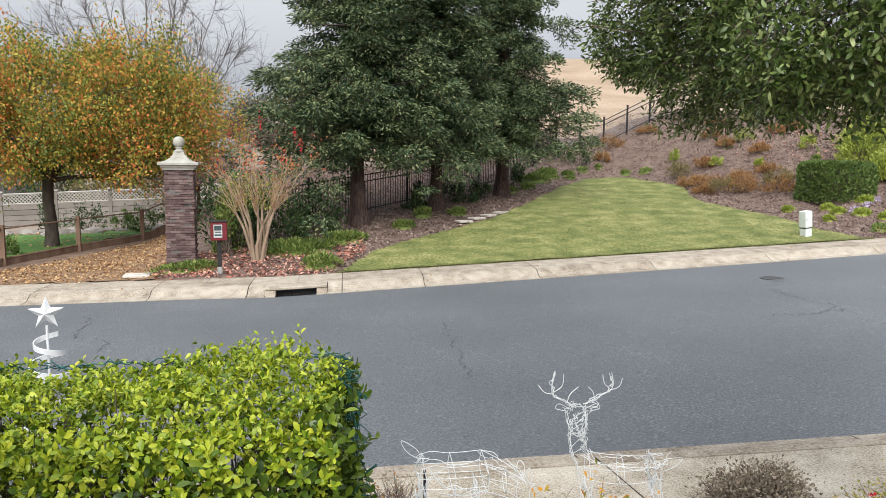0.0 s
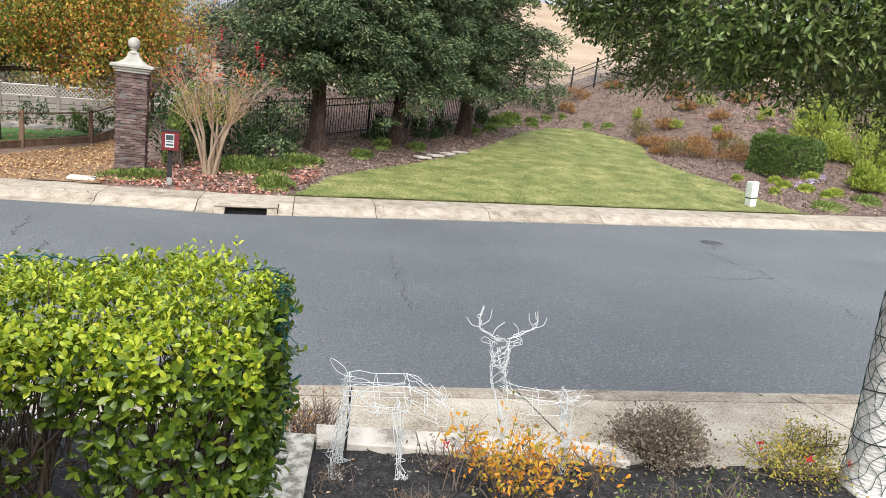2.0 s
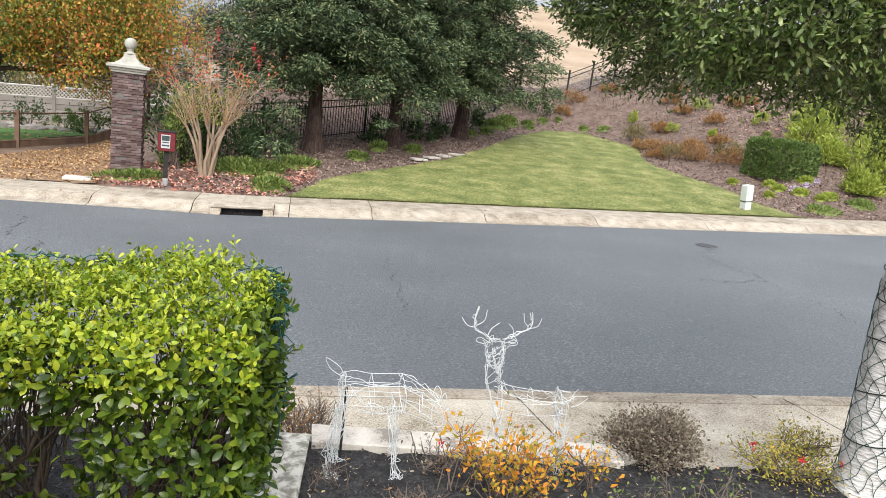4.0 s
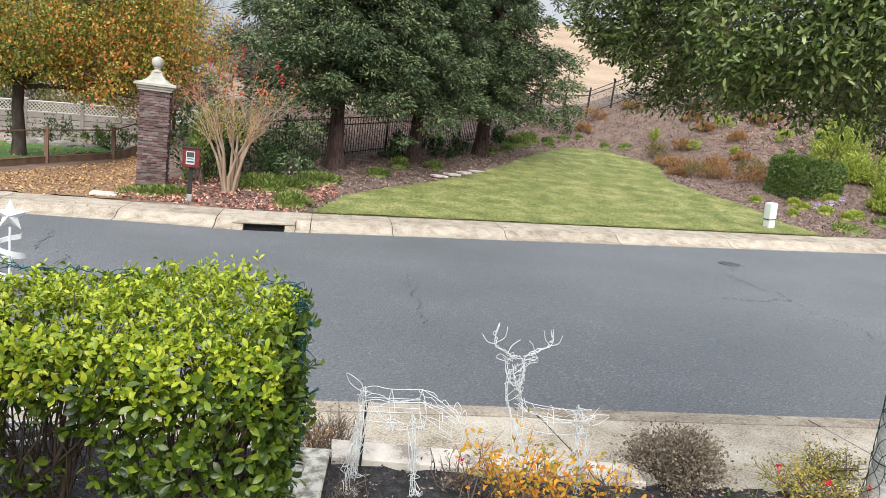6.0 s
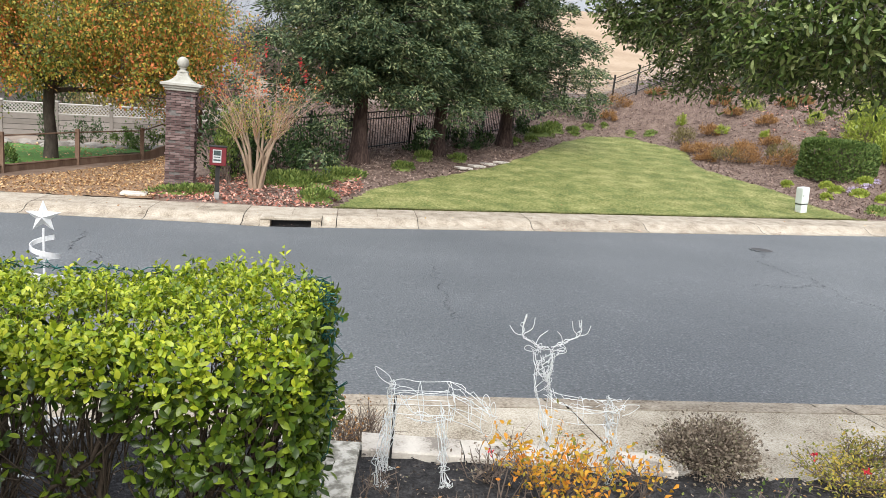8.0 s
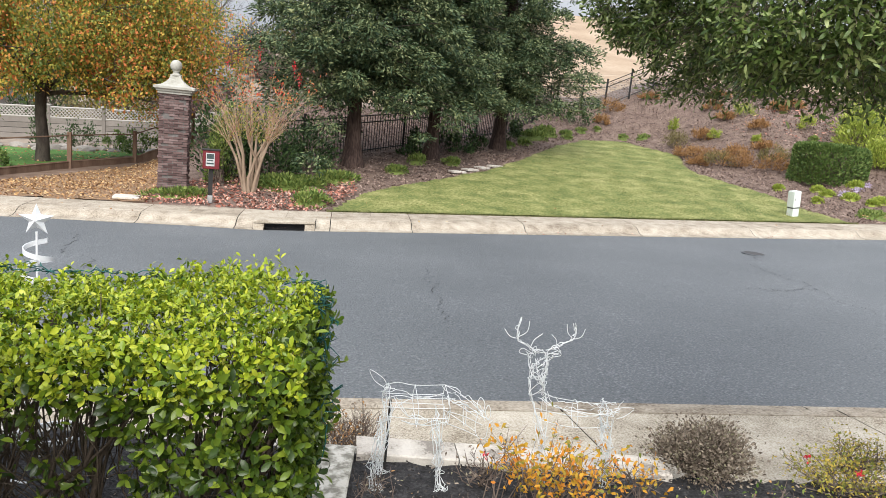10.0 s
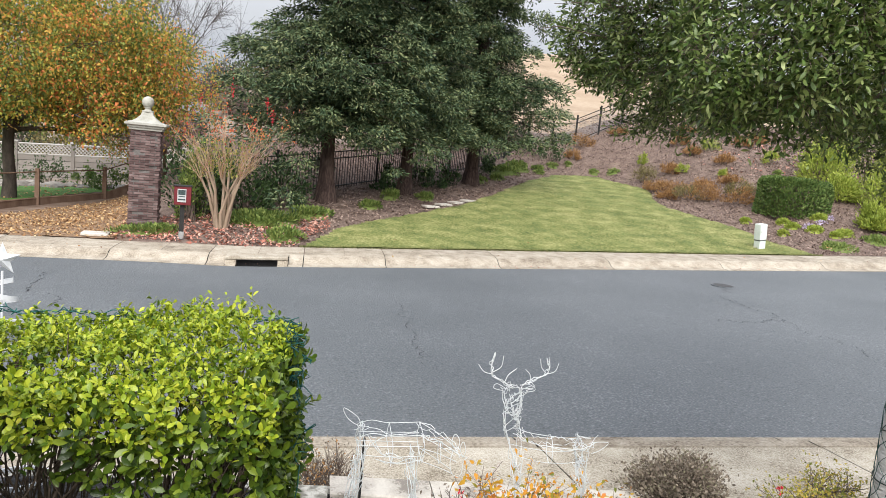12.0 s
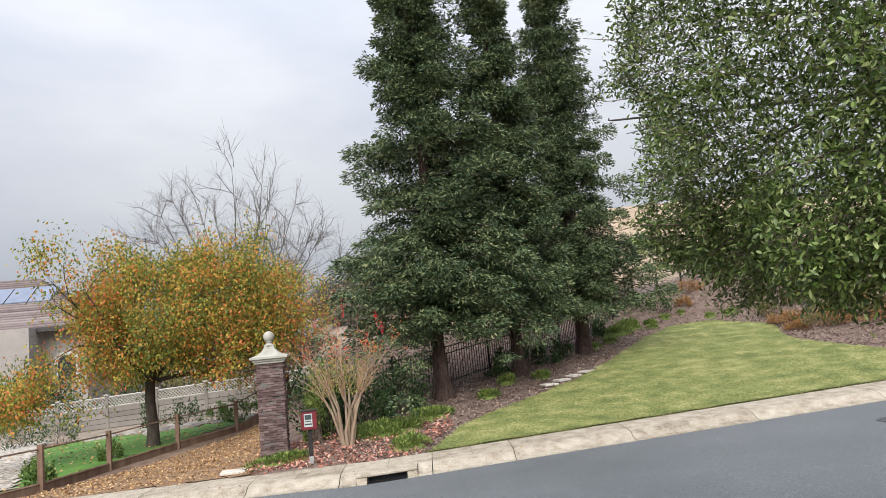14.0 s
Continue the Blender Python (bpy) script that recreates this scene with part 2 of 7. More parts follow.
M_CRAPE_LEAF = mat("crape_leaf_red", [(0.1, (0.45, 0.30, 0.09)), (0.4, (0.56, 0.22, 0.08)), (0.8, (0.52, 0.06, 0.05))], 2, 0.65, 0, island=0.8, trans=0.3)
M_CRAPE_GREEN = mat("crape_leaf_green", [(0.1, (0.10, 0.16, 0.03)), (0.5, (0.25, 0.29, 0.06)), (0.9, (0.42, 0.30, 0.09))], 2, 0.65, 0, island=0.8, trans=0.3)
M_RED_BLOOM = mat("red_bloom", [(0.2, (0.45, 0.012, 0.025)), (0.8, (0.72, 0.03, 0.06))], 20, 0.6, 0, island=0.6, trans=0.15)
M_PURPLE = mat("purple_bloom", [(0.2, (0.30, 0.24, 0.36)), (0.8, (0.55, 0.47, 0.6))], 20, 0.7, 0, island=0.8)
M_LITTER = mat("fallen_leaf_orange", [(0.1, (0.15, 0.08, 0.045)), (0.4, (0.29, 0.16, 0.075)), (0.7, (0.43, 0.255, 0.11)), (0.95, (0.56, 0.42, 0.23))], 3, 0.8, 0, island=0.9)
M_LITTER_RED = mat("fallen_leaf_pink", [(0.1, (0.20, 0.07, 0.05)), (0.45, (0.42, 0.17, 0.12)), (0.9, (0.62, 0.36, 0.28))], 3, 0.8, 0, island=0.9)
M_DARKSHRUB = mat("dark_shrub_leaf", [(0.15, (0.015, 0.032, 0.012)), (0.5, (0.04, 0.075, 0.025)), (0.85, (0.085, 0.14, 0.045))], 1.5, 0.5, 0, island=0.6, trans=0.15)
M_BOXLEAF = mat("box_hedge_leaf", [(0.15, (0.045, 0.09, 0.022)), (0.5, (0.11, 0.175, 0.045)), (0.85, (0.21, 0.27, 0.08))], 2, 0.5, 0, island=0.65, trans=0.15)
M_LIMESHRUB = mat("lime_shrub_leaf", [(0.15, (0.16, 0.22, 0.03)), (0.5, (0.29, 0.36, 0.06)), (0.85, (0.45, 0.48, 0.10))], 1.5, 0.6, 0, island=0.6, trans=0.25)
M_GREENCLUMP = mat("green_groundcover", [(0.15, (0.07, 0.12, 0.025)), (0.5, (0.15, 0.21, 0.05)), (0.85, (0.28, 0.33, 0.09))], 2, 0.65, 0, island=0.7, trans=0.25)
M_RUST = mat("rust_shrub_leaf", [(0.15, (0.13, 0.07, 0.032)), (0.45, (0.28, 0.145, 0.06)), (0.8, (0.40, 0.23, 0.09)), (1.0, (0.28, 0.24, 0.08))], 1.5, 0.8, 0, island=0.7, trans=0.2)
M_OLIVE = mat("olive_shrub_leaf", [(0.15, (0.09, 0.07, 0.03)), (0.5, (0.17, 0.14, 0.06)), (0.85, (0.25, 0.23, 0.09))], 1.5, 0.8, 0, island=0.7, trans=0.2)
M_GREYLEAF = mat("grey_brown_leaf", [(0.1, (0.10, 0.075, 0.055)), (0.5, (0.21, 0.17, 0.13)), (0.8, (0.30, 0.25, 0.19)), (1.0, (0.18, 0.2, 0.09))], 6, 0.75, 0, island=0.85, trans=0.15)
M_YELLOWGREEN = mat("yellow_green_leaf", [(0.1, (0.14, 0.17, 0.03)), (0.5, (0.33, 0.30, 0.06)), (0.9, (0.50, 0.36, 0.06))], 6, 0.65, 0, island=0.85, trans=0.25)
M_PURPLETWIG = mat("purple_brown_twig", [(0.2, (0.10, 0.06, 0.06)), (0.8, (0.22, 0.15, 0.14))], 2, 0.9, 0, island=0.6)
M_ROCK = mat("garden_rock", [(0.3, (0.16, 0.145, 0.125)), (0.6, (0.30, 0.275, 0.24)), (0.8, (0.42, 0.40, 0.36))], 4, 0.9, 0.6, 25, obj=0.3)
M_PORCHSTONE = mat("mossy_porch_stone", [(0.3, (0.06, 0.06, 0.04)), (0.6, (0.16, 0.155, 0.11)), (0.8, (0.27, 0.26, 0.2))], 9, 0.95, 0.6, 60)
M_LEAFSOIL = mat("leaf_strewn_soil", [(0.3, (0.14, 0.085, 0.052)), (0.5, (0.235, 0.15, 0.09)), (0.7, (0.34, 0.23, 0.14))], 5, 0.95, 0.8, 40, fine=0.5)

# ---------------------------------------------------------------- mesh helpers
rng = np.random.default_rng(7)


def to_mesh(name, v, f, material, smooth=False):
    """A mesh from vertex and face arrays whose faces all have the same number of corners."""
    v, f = np.asarray(v, dtype=np.float32), np.asarray(f, dtype=np.int32)
    me = bpy.data.meshes.new(name)
    me.vertices.add(len(v))
    me.vertices.foreach_set("co", v.ravel())
    k = f.shape[1]
    me.loops.add(f.size)
    me.loops.foreach_set("vertex_index", f.ravel())
    me.polygons.add(len(f))
    me.polygons.foreach_set("loop_start", np.arange(0, f.size, k, dtype=np.int32))
    me.polygons.foreach_set("use_smooth", np.full(len(f), smooth))
    me.update(calc_edges=True)
    me.validate()
    if material:
        me.materials.append(material)
    return me


def part_np(name, vf, material, parent=None, label="", smooth=False):
    ob = new(name, to_mesh(name, vf[0], vf[1], material, smooth))
    ob.parent = parent
    return tagged(ob, label)


def part(name, bm, material, parent=None, label="", smooth=False):
    me = bpy.data.meshes.new(name)
    for f in bm.faces:
        f.smooth = smooth
    bm.to_mesh(me)
    bm.free()
    me.materials.append(material)
    ob = new(name, me)
    ob.parent = parent
    return tagged(ob, label)


def thing(name, label, category, x=0.0, y=0.0, z=0.0, group="", kind=""):
    ob = new(name)
    ob.location = (x, y, z)
    return tagged(ob, label, category, group, kind)


def join(vfs):
    vs, fs, k = [], [], 0
    for v, f in vfs:
        vs.append(np.asarray(v, float))
        fs.append(np.asarray(f) + k)
        k += len(v)
    return np.concatenate(vs), np.concatenate(fs)


def tube(points, radii, sides=5):
    """Quads round a line of points."""
    p = np.asarray(points, float)
    r = np.broadcast_to(np.asarray(radii, float), (len(p),))
    d = np.gradient(p, axis=0)
    d /= np.linalg.norm(d, axis=1, keepdims=True) + 1e-9
    ref = np.array([0.31, 0.17, 0.93]) if abs(d[0, 2]) < 0.8 else np.array([0.93, 0.21, 0.1])
    a = np.cross(d, ref)
    a /= np.linalg.norm(a, axis=1, keepdims=True) + 1e-9
    b = np.cross(d, a)
    th = np.arange(sides) * 2 * np.pi / sides
    v = p[:, None] + r[:, None, None] * (np.cos(th)[None, :, None] * a[:, None] + np.sin(th)[None, :, None] * b[:, None])
    i = np.arange(len(p) - 1)[:, None] * sides
    j = np.arange(sides)[None]
    k = (j + 1) % sides
    f = np.stack([i + j, i + k, i + sides + k, i + sides + j], -1).reshape(-1, 4)
    return v.reshape(-1, 3), f


def sticks(a, b, r0, r1, sides=3):
    """Many straight tapered twigs at once, from points a to points b."""
    a, b = np.asarray(a, float), np.asarray(b, float)
    n = len(a)
    d = b - a
    d /= np.linalg.norm(d, axis=1, keepdims=True) + 1e-9
    s = np.cross(d, np.where(np.abs(d[:, 2:3]) < 0.9, [[0, 0, 1.0]], [[1.0, 0, 0]]))
    s /= np.linalg.norm(s, axis=1, keepdims=True) + 1e-9
    u = np.cross(d, s)
    th = np.arange(sides) * 2 * np.pi / sides
    ring = np.cos(th)[None, :, None] * s[:, None] + np.sin(th)[None, :, None] * u[:, None]
    r0 = np.broadcast_to(np.asarray(r0, float), (n,))[:, None, None]
    r1 = np.broadcast_to(np.asarray(r1, float), (n,))[:, None, None]
    v = np.concatenate([a[:, None] + r0 * ring, b[:, None] + r1 * ring], 1).reshape(-1, 3)
    j = np.arange(sides)
    k = (j + 1) % sides
    f = np.stack([j, k, sides + k, sides + j], -1)
    f = (np.arange(n)[:, None, None] * 2 * sides + f[None]).reshape(-1, 4)
    return v, f


BROADLEAF = (np.array([(0, 0, 0), (-.13, .2, .04), (0, .2, 0), (.13, .2, .04), (-.24, .52, .05), (0, .52, -.01), (.24, .52, .05), (-.19, .8, .0), (0, .8, -.05), (.19, .8, .0), (0, 1, -.13)]),
             np.array([(0, 2, 1), (0, 3, 2), (1, 2, 5), (1, 5, 4), (2, 3, 6), (2, 6, 5), (4, 5, 8), (4, 8, 7), (5, 6, 9), (5, 9, 8), (7, 8, 10), (8, 9, 10)]))
LEAF = (np.array([(0, 0, 0), (-.15, .3, .05), (0, .33, 0), (.15, .3, .05), (-.26, .7, .05), (0, .7, -.01), (.26, .7, .05), (0, 1, -.09)]),
        np.array([(0, 2, 1), (0, 3, 2), (1, 2, 5), (1, 5, 4), (2, 3, 6), (2, 6, 5), (4, 5, 7), (5, 6, 7)]))
SLIM = (np.array([(0, 0, 0), (-.14, .45, .03), (.14, .45, .03), (-.11, .75, .02), (.11, .75, .02), (0, 1, -.05)]),
        np.array([(0, 2, 1), (1, 2, 4), (1, 4, 3), (3, 4, 5)]))
OVAL = (np.array([(0, 0, 0), (-.15, .35, .03), (.15, .35, .03), (-.15, .72, .02), (.15, .72, .02), (0, 1, -.06)]), SLIM[1])
DIAMOND = (np.array([(0, 0, 0), (-.28, .5, .06), (.28, .5, .06), (0, 1, -.04)]), np.array([(0, 2, 1), (1, 2, 3)]))
FROND = (np.array([(0, 0, 0), (-.16, .45, .03), (.16, .45, .03), (0, 1, -.12)]), DIAMOND[1])
BLADE = (np.array([(-.06, 0, 0), (.06, 0, 0), (0, 1, 0)]), np.array([(0, 1, 2)]))


def unit(v):
    return v / (np.linalg.norm(v, axis=1, keepdims=True) + 1e-9)


def cloud(p, d, size, shape, up=None, tilt=0.6):
    """One small piece at each point p, growing along d; up is the side that its face turns to."""
    p, d = np.asarray(p, float), unit(np.asarray(d, float))
    n = len(p)
    u = rng.normal(size=(n, 3)) * tilt + (np.array([0, 0, 1.0]) if up is None else up)
    s = unit(np.cross(d, u))
    w = np.cross(s, d)
    size = np.broadcast_to(np.asarray(size, float), (n,))
    t, tf = shape
    v = p[:, None] + size[:, None, None] * (t[None, :, 0:1] * s[:, None] + t[None, :, 1:2] * d[:, None] + t[None, :, 2:3] * w[:, None])
    f = np.arange(n)[:, None, None] * len(t) + tf[None]
    return v.reshape(-1, 3), f.reshape(-1, 3)


def ball_dirs(n):
    return unit(rng.normal(size=(n, 3)))


def add_box(bm, x0, y0, z0, x1, y1, z1, bevel=0.0):
    m = Matrix.Translation(((x0 + x1) / 2, (y0 + y1) / 2, (z0 + z1) / 2)) @ Matrix.Diagonal((x1 - x0, y1 - y0, z1 - z0, 1))
    g = bmesh.ops.create_cube(bm, size=1, matrix=m)
    if bevel:
        es = list({e for v in g["verts"] for e in v.link_edges})
        bmesh.ops.bevel(bm, geom=es, offset=bevel, segments=2, profile=0.6, affect="EDGES")
    return bm


def box(x0, y0, z0, x1, y1, z1, bevel=0.0):
    return add_box(bmesh.new(), x0, y0, z0, x1, y1, z1, bevel)


def lathe(profile, sides=20, square=False):
    """Faces turned round z from (radius, height) pairs; square: a four-sided form."""
    bm = bmesh.new()
    k = 4 if square else sides
    rings = []
    for r, z in profile:
        off = math.pi / 4 if square else 0
        rr = r * math.sqrt(2) if square else r
        rings.append([bm.verts.new((rr * math.cos(off + 2 * math.pi * i / k), rr * math.sin(off + 2 * math.pi * i / k), z)) for i in range(k)])
    for a, b in zip(rings, rings[1:]):
        for i in range(k):
            bm.faces.new((a[i], a[(i + 1) % k], b[(i + 1) % k], b[i]))
    bm.faces.new(rings[0][::-1])
    bm.faces.new(rings[-1])
    return bm


def smooth01(t):
    t = np.clip(t, 0, 1)
    return t * t * (3 - 2 * t)


# ---------------------------------------------------------------- lie of the land
def far_edge(x):
    x = np.asarray(x, float)
    return 13.74 + np.where(x < 0.6, 0.19 * (0.6 - x) * smooth01((0.6 - x) / 2.0), 0) + 0.0008 * np.maximum(x - 8, 0) ** 2


def near_edge(x):
    x = np.asarray(x, float)
    return 6.08 - 0.163 * np.clip(x, -60, 7) - 0.06 * np.clip(x - 7, 0, 60)


def wall_line(x):
    """The street side of the low garden wall."""
    return 4.374 - 0.295 * (np.asarray(x, float) - 0.34)


def walk_back(x):
    return far_edge(x) + 1.42


def rise(x, y):
    """Height of the far bank over the street's plane."""
    x, y = np.asarray(x, float), np.asarray(y, float)
    d = np.maximum(y - 15.3, 0)
    right = 0.15 + 0.115 * np.minimum(d, 19) + 0.02 * np.maximum(d - 19, 0)
    left = 0.15 - 0.22 * smooth01((y - 16.5) / 5) - 0.28 * smooth01((y - 26) / 12) - 0.3 * smooth01((y - 40) / 20)
    k = smooth01((x + 4.2) / 4.2)
    h = left * (1 - k) + right * k
    bank = smooth01((x - 15) / 6) * 0.25 * np.maximum(y - 15.6, 0) + 0.32 * np.maximum(y - 27.3, 0) * smooth01((x - 8) / 5)
    h = h + 2.5 * np.tanh(bank / 2.5)
    hill = smooth01((y - 36) / 60) * (9.0 * smooth01((x - 2) / 28) + 1.0)
    spur = 2.8 * smooth01((x + 11) / 11) * smooth01((y - 44) / 22) * (1 - smooth01((x - 4) / 14))
    return h + hill + spur


def ground_z(x, y):
    x, y = np.asarray(x, float), np.asarray(y, float)
    far = rise(x, y)
    z = np.where(y > walk_back(x) - 0.72, far, -0.08)
    z = np.where(y < wall_line(x) - 0.14, 0.42, z)
    flat = np.clip(x, -45, 45)
    return z + S * flat


def gz(x, y):
    return float(ground_z(x, y))


def axis(lo, hi, dense_lo, dense_hi, step):
    far_l = dense_lo - np.geomspace(1, dense_lo - lo, 16)[::-1]
    far_r = dense_hi + np.geomspace(1, hi - dense_hi, 16)
    return np.concatenate([far_l, np.arange(dense_lo, dense_hi + 0.01, step), far_r])


def sheet(xs, ys, zf):
    X, Y = np.meshgrid(xs, ys)
    Z = zf(X, Y)
    v = np.stack([X, Y, Z], -1).reshape(-1, 3)
    nx, ny = len(xs), len(ys)
    i = (np.arange(ny - 1)[:, None] * nx + np.arange(nx - 1)[None]).ravel()
    return v, np.stack([i, i + 1, i + nx + 1, i + nx], -1)


gv, gf = sheet(axis(-900, 900, -16, 30, 0.4), np.unique(np.concatenate([axis(-300, 1500, -2, 44, 0.3), np.arange(44.5, 90, 1.3)])), lambda x, y: ground_z(x, y) - 0.01 + np.where(y > walk_back(x) + 0.3, 0.02 * np.sin(3.1 * x + 1.3 * y) * np.sin(2.3 * y - x), 0))
ground = part_np("ground", (gv, gf), M_GROUND, smooth=True)
ground.data.materials.append(M_DRY)
ground.data.materials.append(M_MULCH)
ground.data.materials.append(M_BRUSH)
mid = gv[gf].mean(1)
idx = np.where((mid[:, 1] > 34.5) | ((mid[:, 1] > 31.5 + 0.02 * mid[:, 0]) & (mid[:, 0] > 9)), 1, np.where((mid[:, 0] > -2) & (mid[:, 1] > 14.5), 2, 0)).astype(np.int32)
idx[(mid[:, 0] < 6) & (mid[:, 1] > 34.5) & (mid[:, 1] < 110)] = 3
ground.data.polygons.foreach_set("material_index", idx)
tagged(ground, "bare soil, bark and dry golden hillside", "ground", kind="structure")


def draped(name, inside, x0, x1, y0, y1, step, lift, material, label, category, wob=0.0):
    """A patch of the ground where inside(x, y) holds, laid just over it."""
    xs, ys = np.arange(x0, x1 + step, step), np.arange(y0, y1 + step, step)
    v, f = sheet(xs, ys, lambda x, y: ground_z(x, y) + lift + wob * np.sin(4.1 * x + y) * np.sin(3.3 * y - 1.7 * x))
    c = v[f].mean(1)
    f = f[inside(c[:, 0], c[:, 1])]
    used, inv = np.unique(f, return_inverse=True)
    ob = part_np(name, (v[used], inv.reshape(-1, 4)), material, smooth=True)
    return tagged(ob, label, category, kind="structure")


# street
xs = np.concatenate([np.linspace(-160, -14, 30), np.arange(-13.5, 24, 0.5), np.linspace(25, 160, 30)])
ts = np.linspace(0, 1, 13)
X = np.repeat(xs[None], len(ts), 0)
Y = near_edge(X) * (1 - ts[:, None]) + far_edge(X) * ts[:, None]
Z = S * np.clip(X, -45, 45) + 0.05 * np.sin(np.pi * ts[:, None]) ** 2 * 0.6
i = (np.arange(len(ts) - 1)[:, None] * len(xs) + np.arange(len(xs) - 1)[None]).ravel()
road = part_np("road", (np.stack([X, Y, Z], -1).reshape(-1, 3), np.stack([i, i + 1, i + len(xs) + 1, i + len(xs)], -1)), M_ASPHALT, smooth=True)
tagged(road, "dark grey asphalt street with fine cracks", "road", kind="structure")


def strip_slab(x0, x1, edge, profile, cuts=4, skew=0.0):
    """A length of kerb or walk: the profile (offset from edge, height) swept along it."""
    xx = np.linspace(x0, x1, cuts + 1)
    p = np.array(profile)
    e = edge(xx)
    sx = xx[:, None] + skew * p[None, :, 0]
    v = np.stack([sx, e[:, None] + p[None, :, 0], S * sx + p[None, :, 1]], -1)
    k = len(p)
    a = (np.arange(cuts)[:, None] * k + np.arange(k - 1)[None]).ravel()
    f = np.stack([a, a + k, a + k + 1, a + 1], -1)
    return v.reshape(-1, 3), f


KERB = [(-0.02, -0.1), (-0.02, 0.012), (0.14, 0.02), (0.22, 0.045), (0.31, 0.1), (0.4, 0.134), (0.5, 0.145), (0.5, -0.1)]
SLAB = [(0.514, -0.1), (0.514, 0.143), (0.525, 0.15), (0.9, 0.155), (1.42, 0.158), (1.43, 0.15), (1.435, 0.1), (1.435, -0.1)]
UNDER = [(a + (0.004 if b > 0.16 else 0.008 if a < 0.3 else 0), b - 0.02) for a, b in [(-0.015, -0.09), (-0.015, 0.012), (0.2, 0.022), (0.25, 0.045), (0.4, 0.125), (0.9, 0.152), (1.42, 0.152), (1.42, -0.09)]]
dx0, dx1 = -0.02, 0.74
pavement = thing("pavement", "tan concrete pavement with rolled kerb beside the lawn", "pavement", kind="structure")
JOINT = 2.44
JX = [-30 + 2.5 * i for i in range(10)] + [-4.5, -2.32, -0.55, 1.22, 2.85, 5.3, 8.0, 11.0, 14.1, 17.2, 20.3, 23.4, 26.5, 30, 34, 38]
part_np("bed", strip_slab(-30, dx0 - 0.2, far_edge, UNDER, 60), M_SOIL, pavement)
part_np("bed", strip_slab(dx1 + 0.2, 38, far_edge, UNDER, 60), M_SOIL, pavement)
for x, nxt in zip(JX, JX[1:]):
    if x != -0.55:
        part_np("kerb_stone", strip_slab(x + 0.007, nxt - 0.007, far_edge, KERB, 4, 0.13), M_CONC, pavement)
    for h in (0, 1):
        half = (nxt - x) / 2
        part_np("paving_slab", strip_slab(x + h * half + (0.003 if h else 0.007), x + (h + 1) * half - (0.007 if h else 0.003), far_edge, SLAB, 3, 0.13), M_CONC, pavement)
# storm drain inlet in the kerb
drain = thing("storm_drain", "concrete kerb inlet of a storm drain, dark slot", "storm drain")
part_np("kerb_stone", strip_slab(-0.54, dx0 - 0.2, far_edge, KERB, 4, 0.13), M_CONC, pavement)
part_np("kerb_stone", strip_slab(dx1 + 0.2, 1.21, far_edge, KERB, 4, 0.13), M_CONC, pavement)
HOOD = [(0.1, 0.105), (0.085, 0.12), (0.085, 0.15), (0.1, 0.165), (0.2, 0.166), (0.5, 0.166), (0.5, 0.105), (0.2, 0.105)]
part_np("hood", strip_slab(dx0 - 0.19, dx1 + 0.19, far_edge, HOOD, 4, 0.13), M_CONC, drain)
JAMB = [(-0.02, -0.1), (-0.02, 0.012), (0.06, 0.02), (0.09, 0.1), (0.2, 0.104), (0.3, 0.104), (0.36, 0.104), (0.36, -0.1)]
part_np("jamb", strip_slab(dx0 - 0.19, dx0, far_edge, JAMB, 1, 0.13), M_CONC, drain)
part_np("jamb", strip_slab(dx1, dx1 + 0.19, far_edge, JAMB, 1, 0.13), M_CONC, drain)
PIT = [(-0.02, -0.02), (0.0, -0.012), (0.2, -0.04), (0.34, -0.045), (0.345, 0.1), (0.356, 0.1), (0.356, -0.09), (-0.02, -0.09)]
part_np("throat", strip_slab(dx0, dx1, far_edge, PIT, 2, 0.13), M_CASTIRON, drain)

# near kerb and walk
NKERB = [(0.02, -0.1), (0.02, 0.008), (-0.2, 0.02), (-0.24, 0.05), (-0.29, 0.115), (-0.35, 0.138), (-0.47, 0.142), (-0.47, -0.1)]
near_pavement = thing("near_pavement", "weathered tan concrete pavement below the garden wall", "pavement", kind="structure")
x = -30 + 0.45
while x < 34:
    part_np("kerb_stone", strip_slab(x + 0.008, x + JOINT - 0.008, near_edge, NKERB, 3), M_CONC, near_pavement)
    w = [(-0.486, -0.1), (-0.486, 0.138), (-0.5, 0.146), (-1.0, 0.15), (-1.5, 0.152), (-1.9, 0.152), (-1.95, 0.13), (-1.95, -0.1)]
    part_np("paving_slab", strip_slab(x + 0.005, x + JOINT - 0.005, near_edge, w, 3), M_AGGREGATE, near_pavement)
    x += JOINT

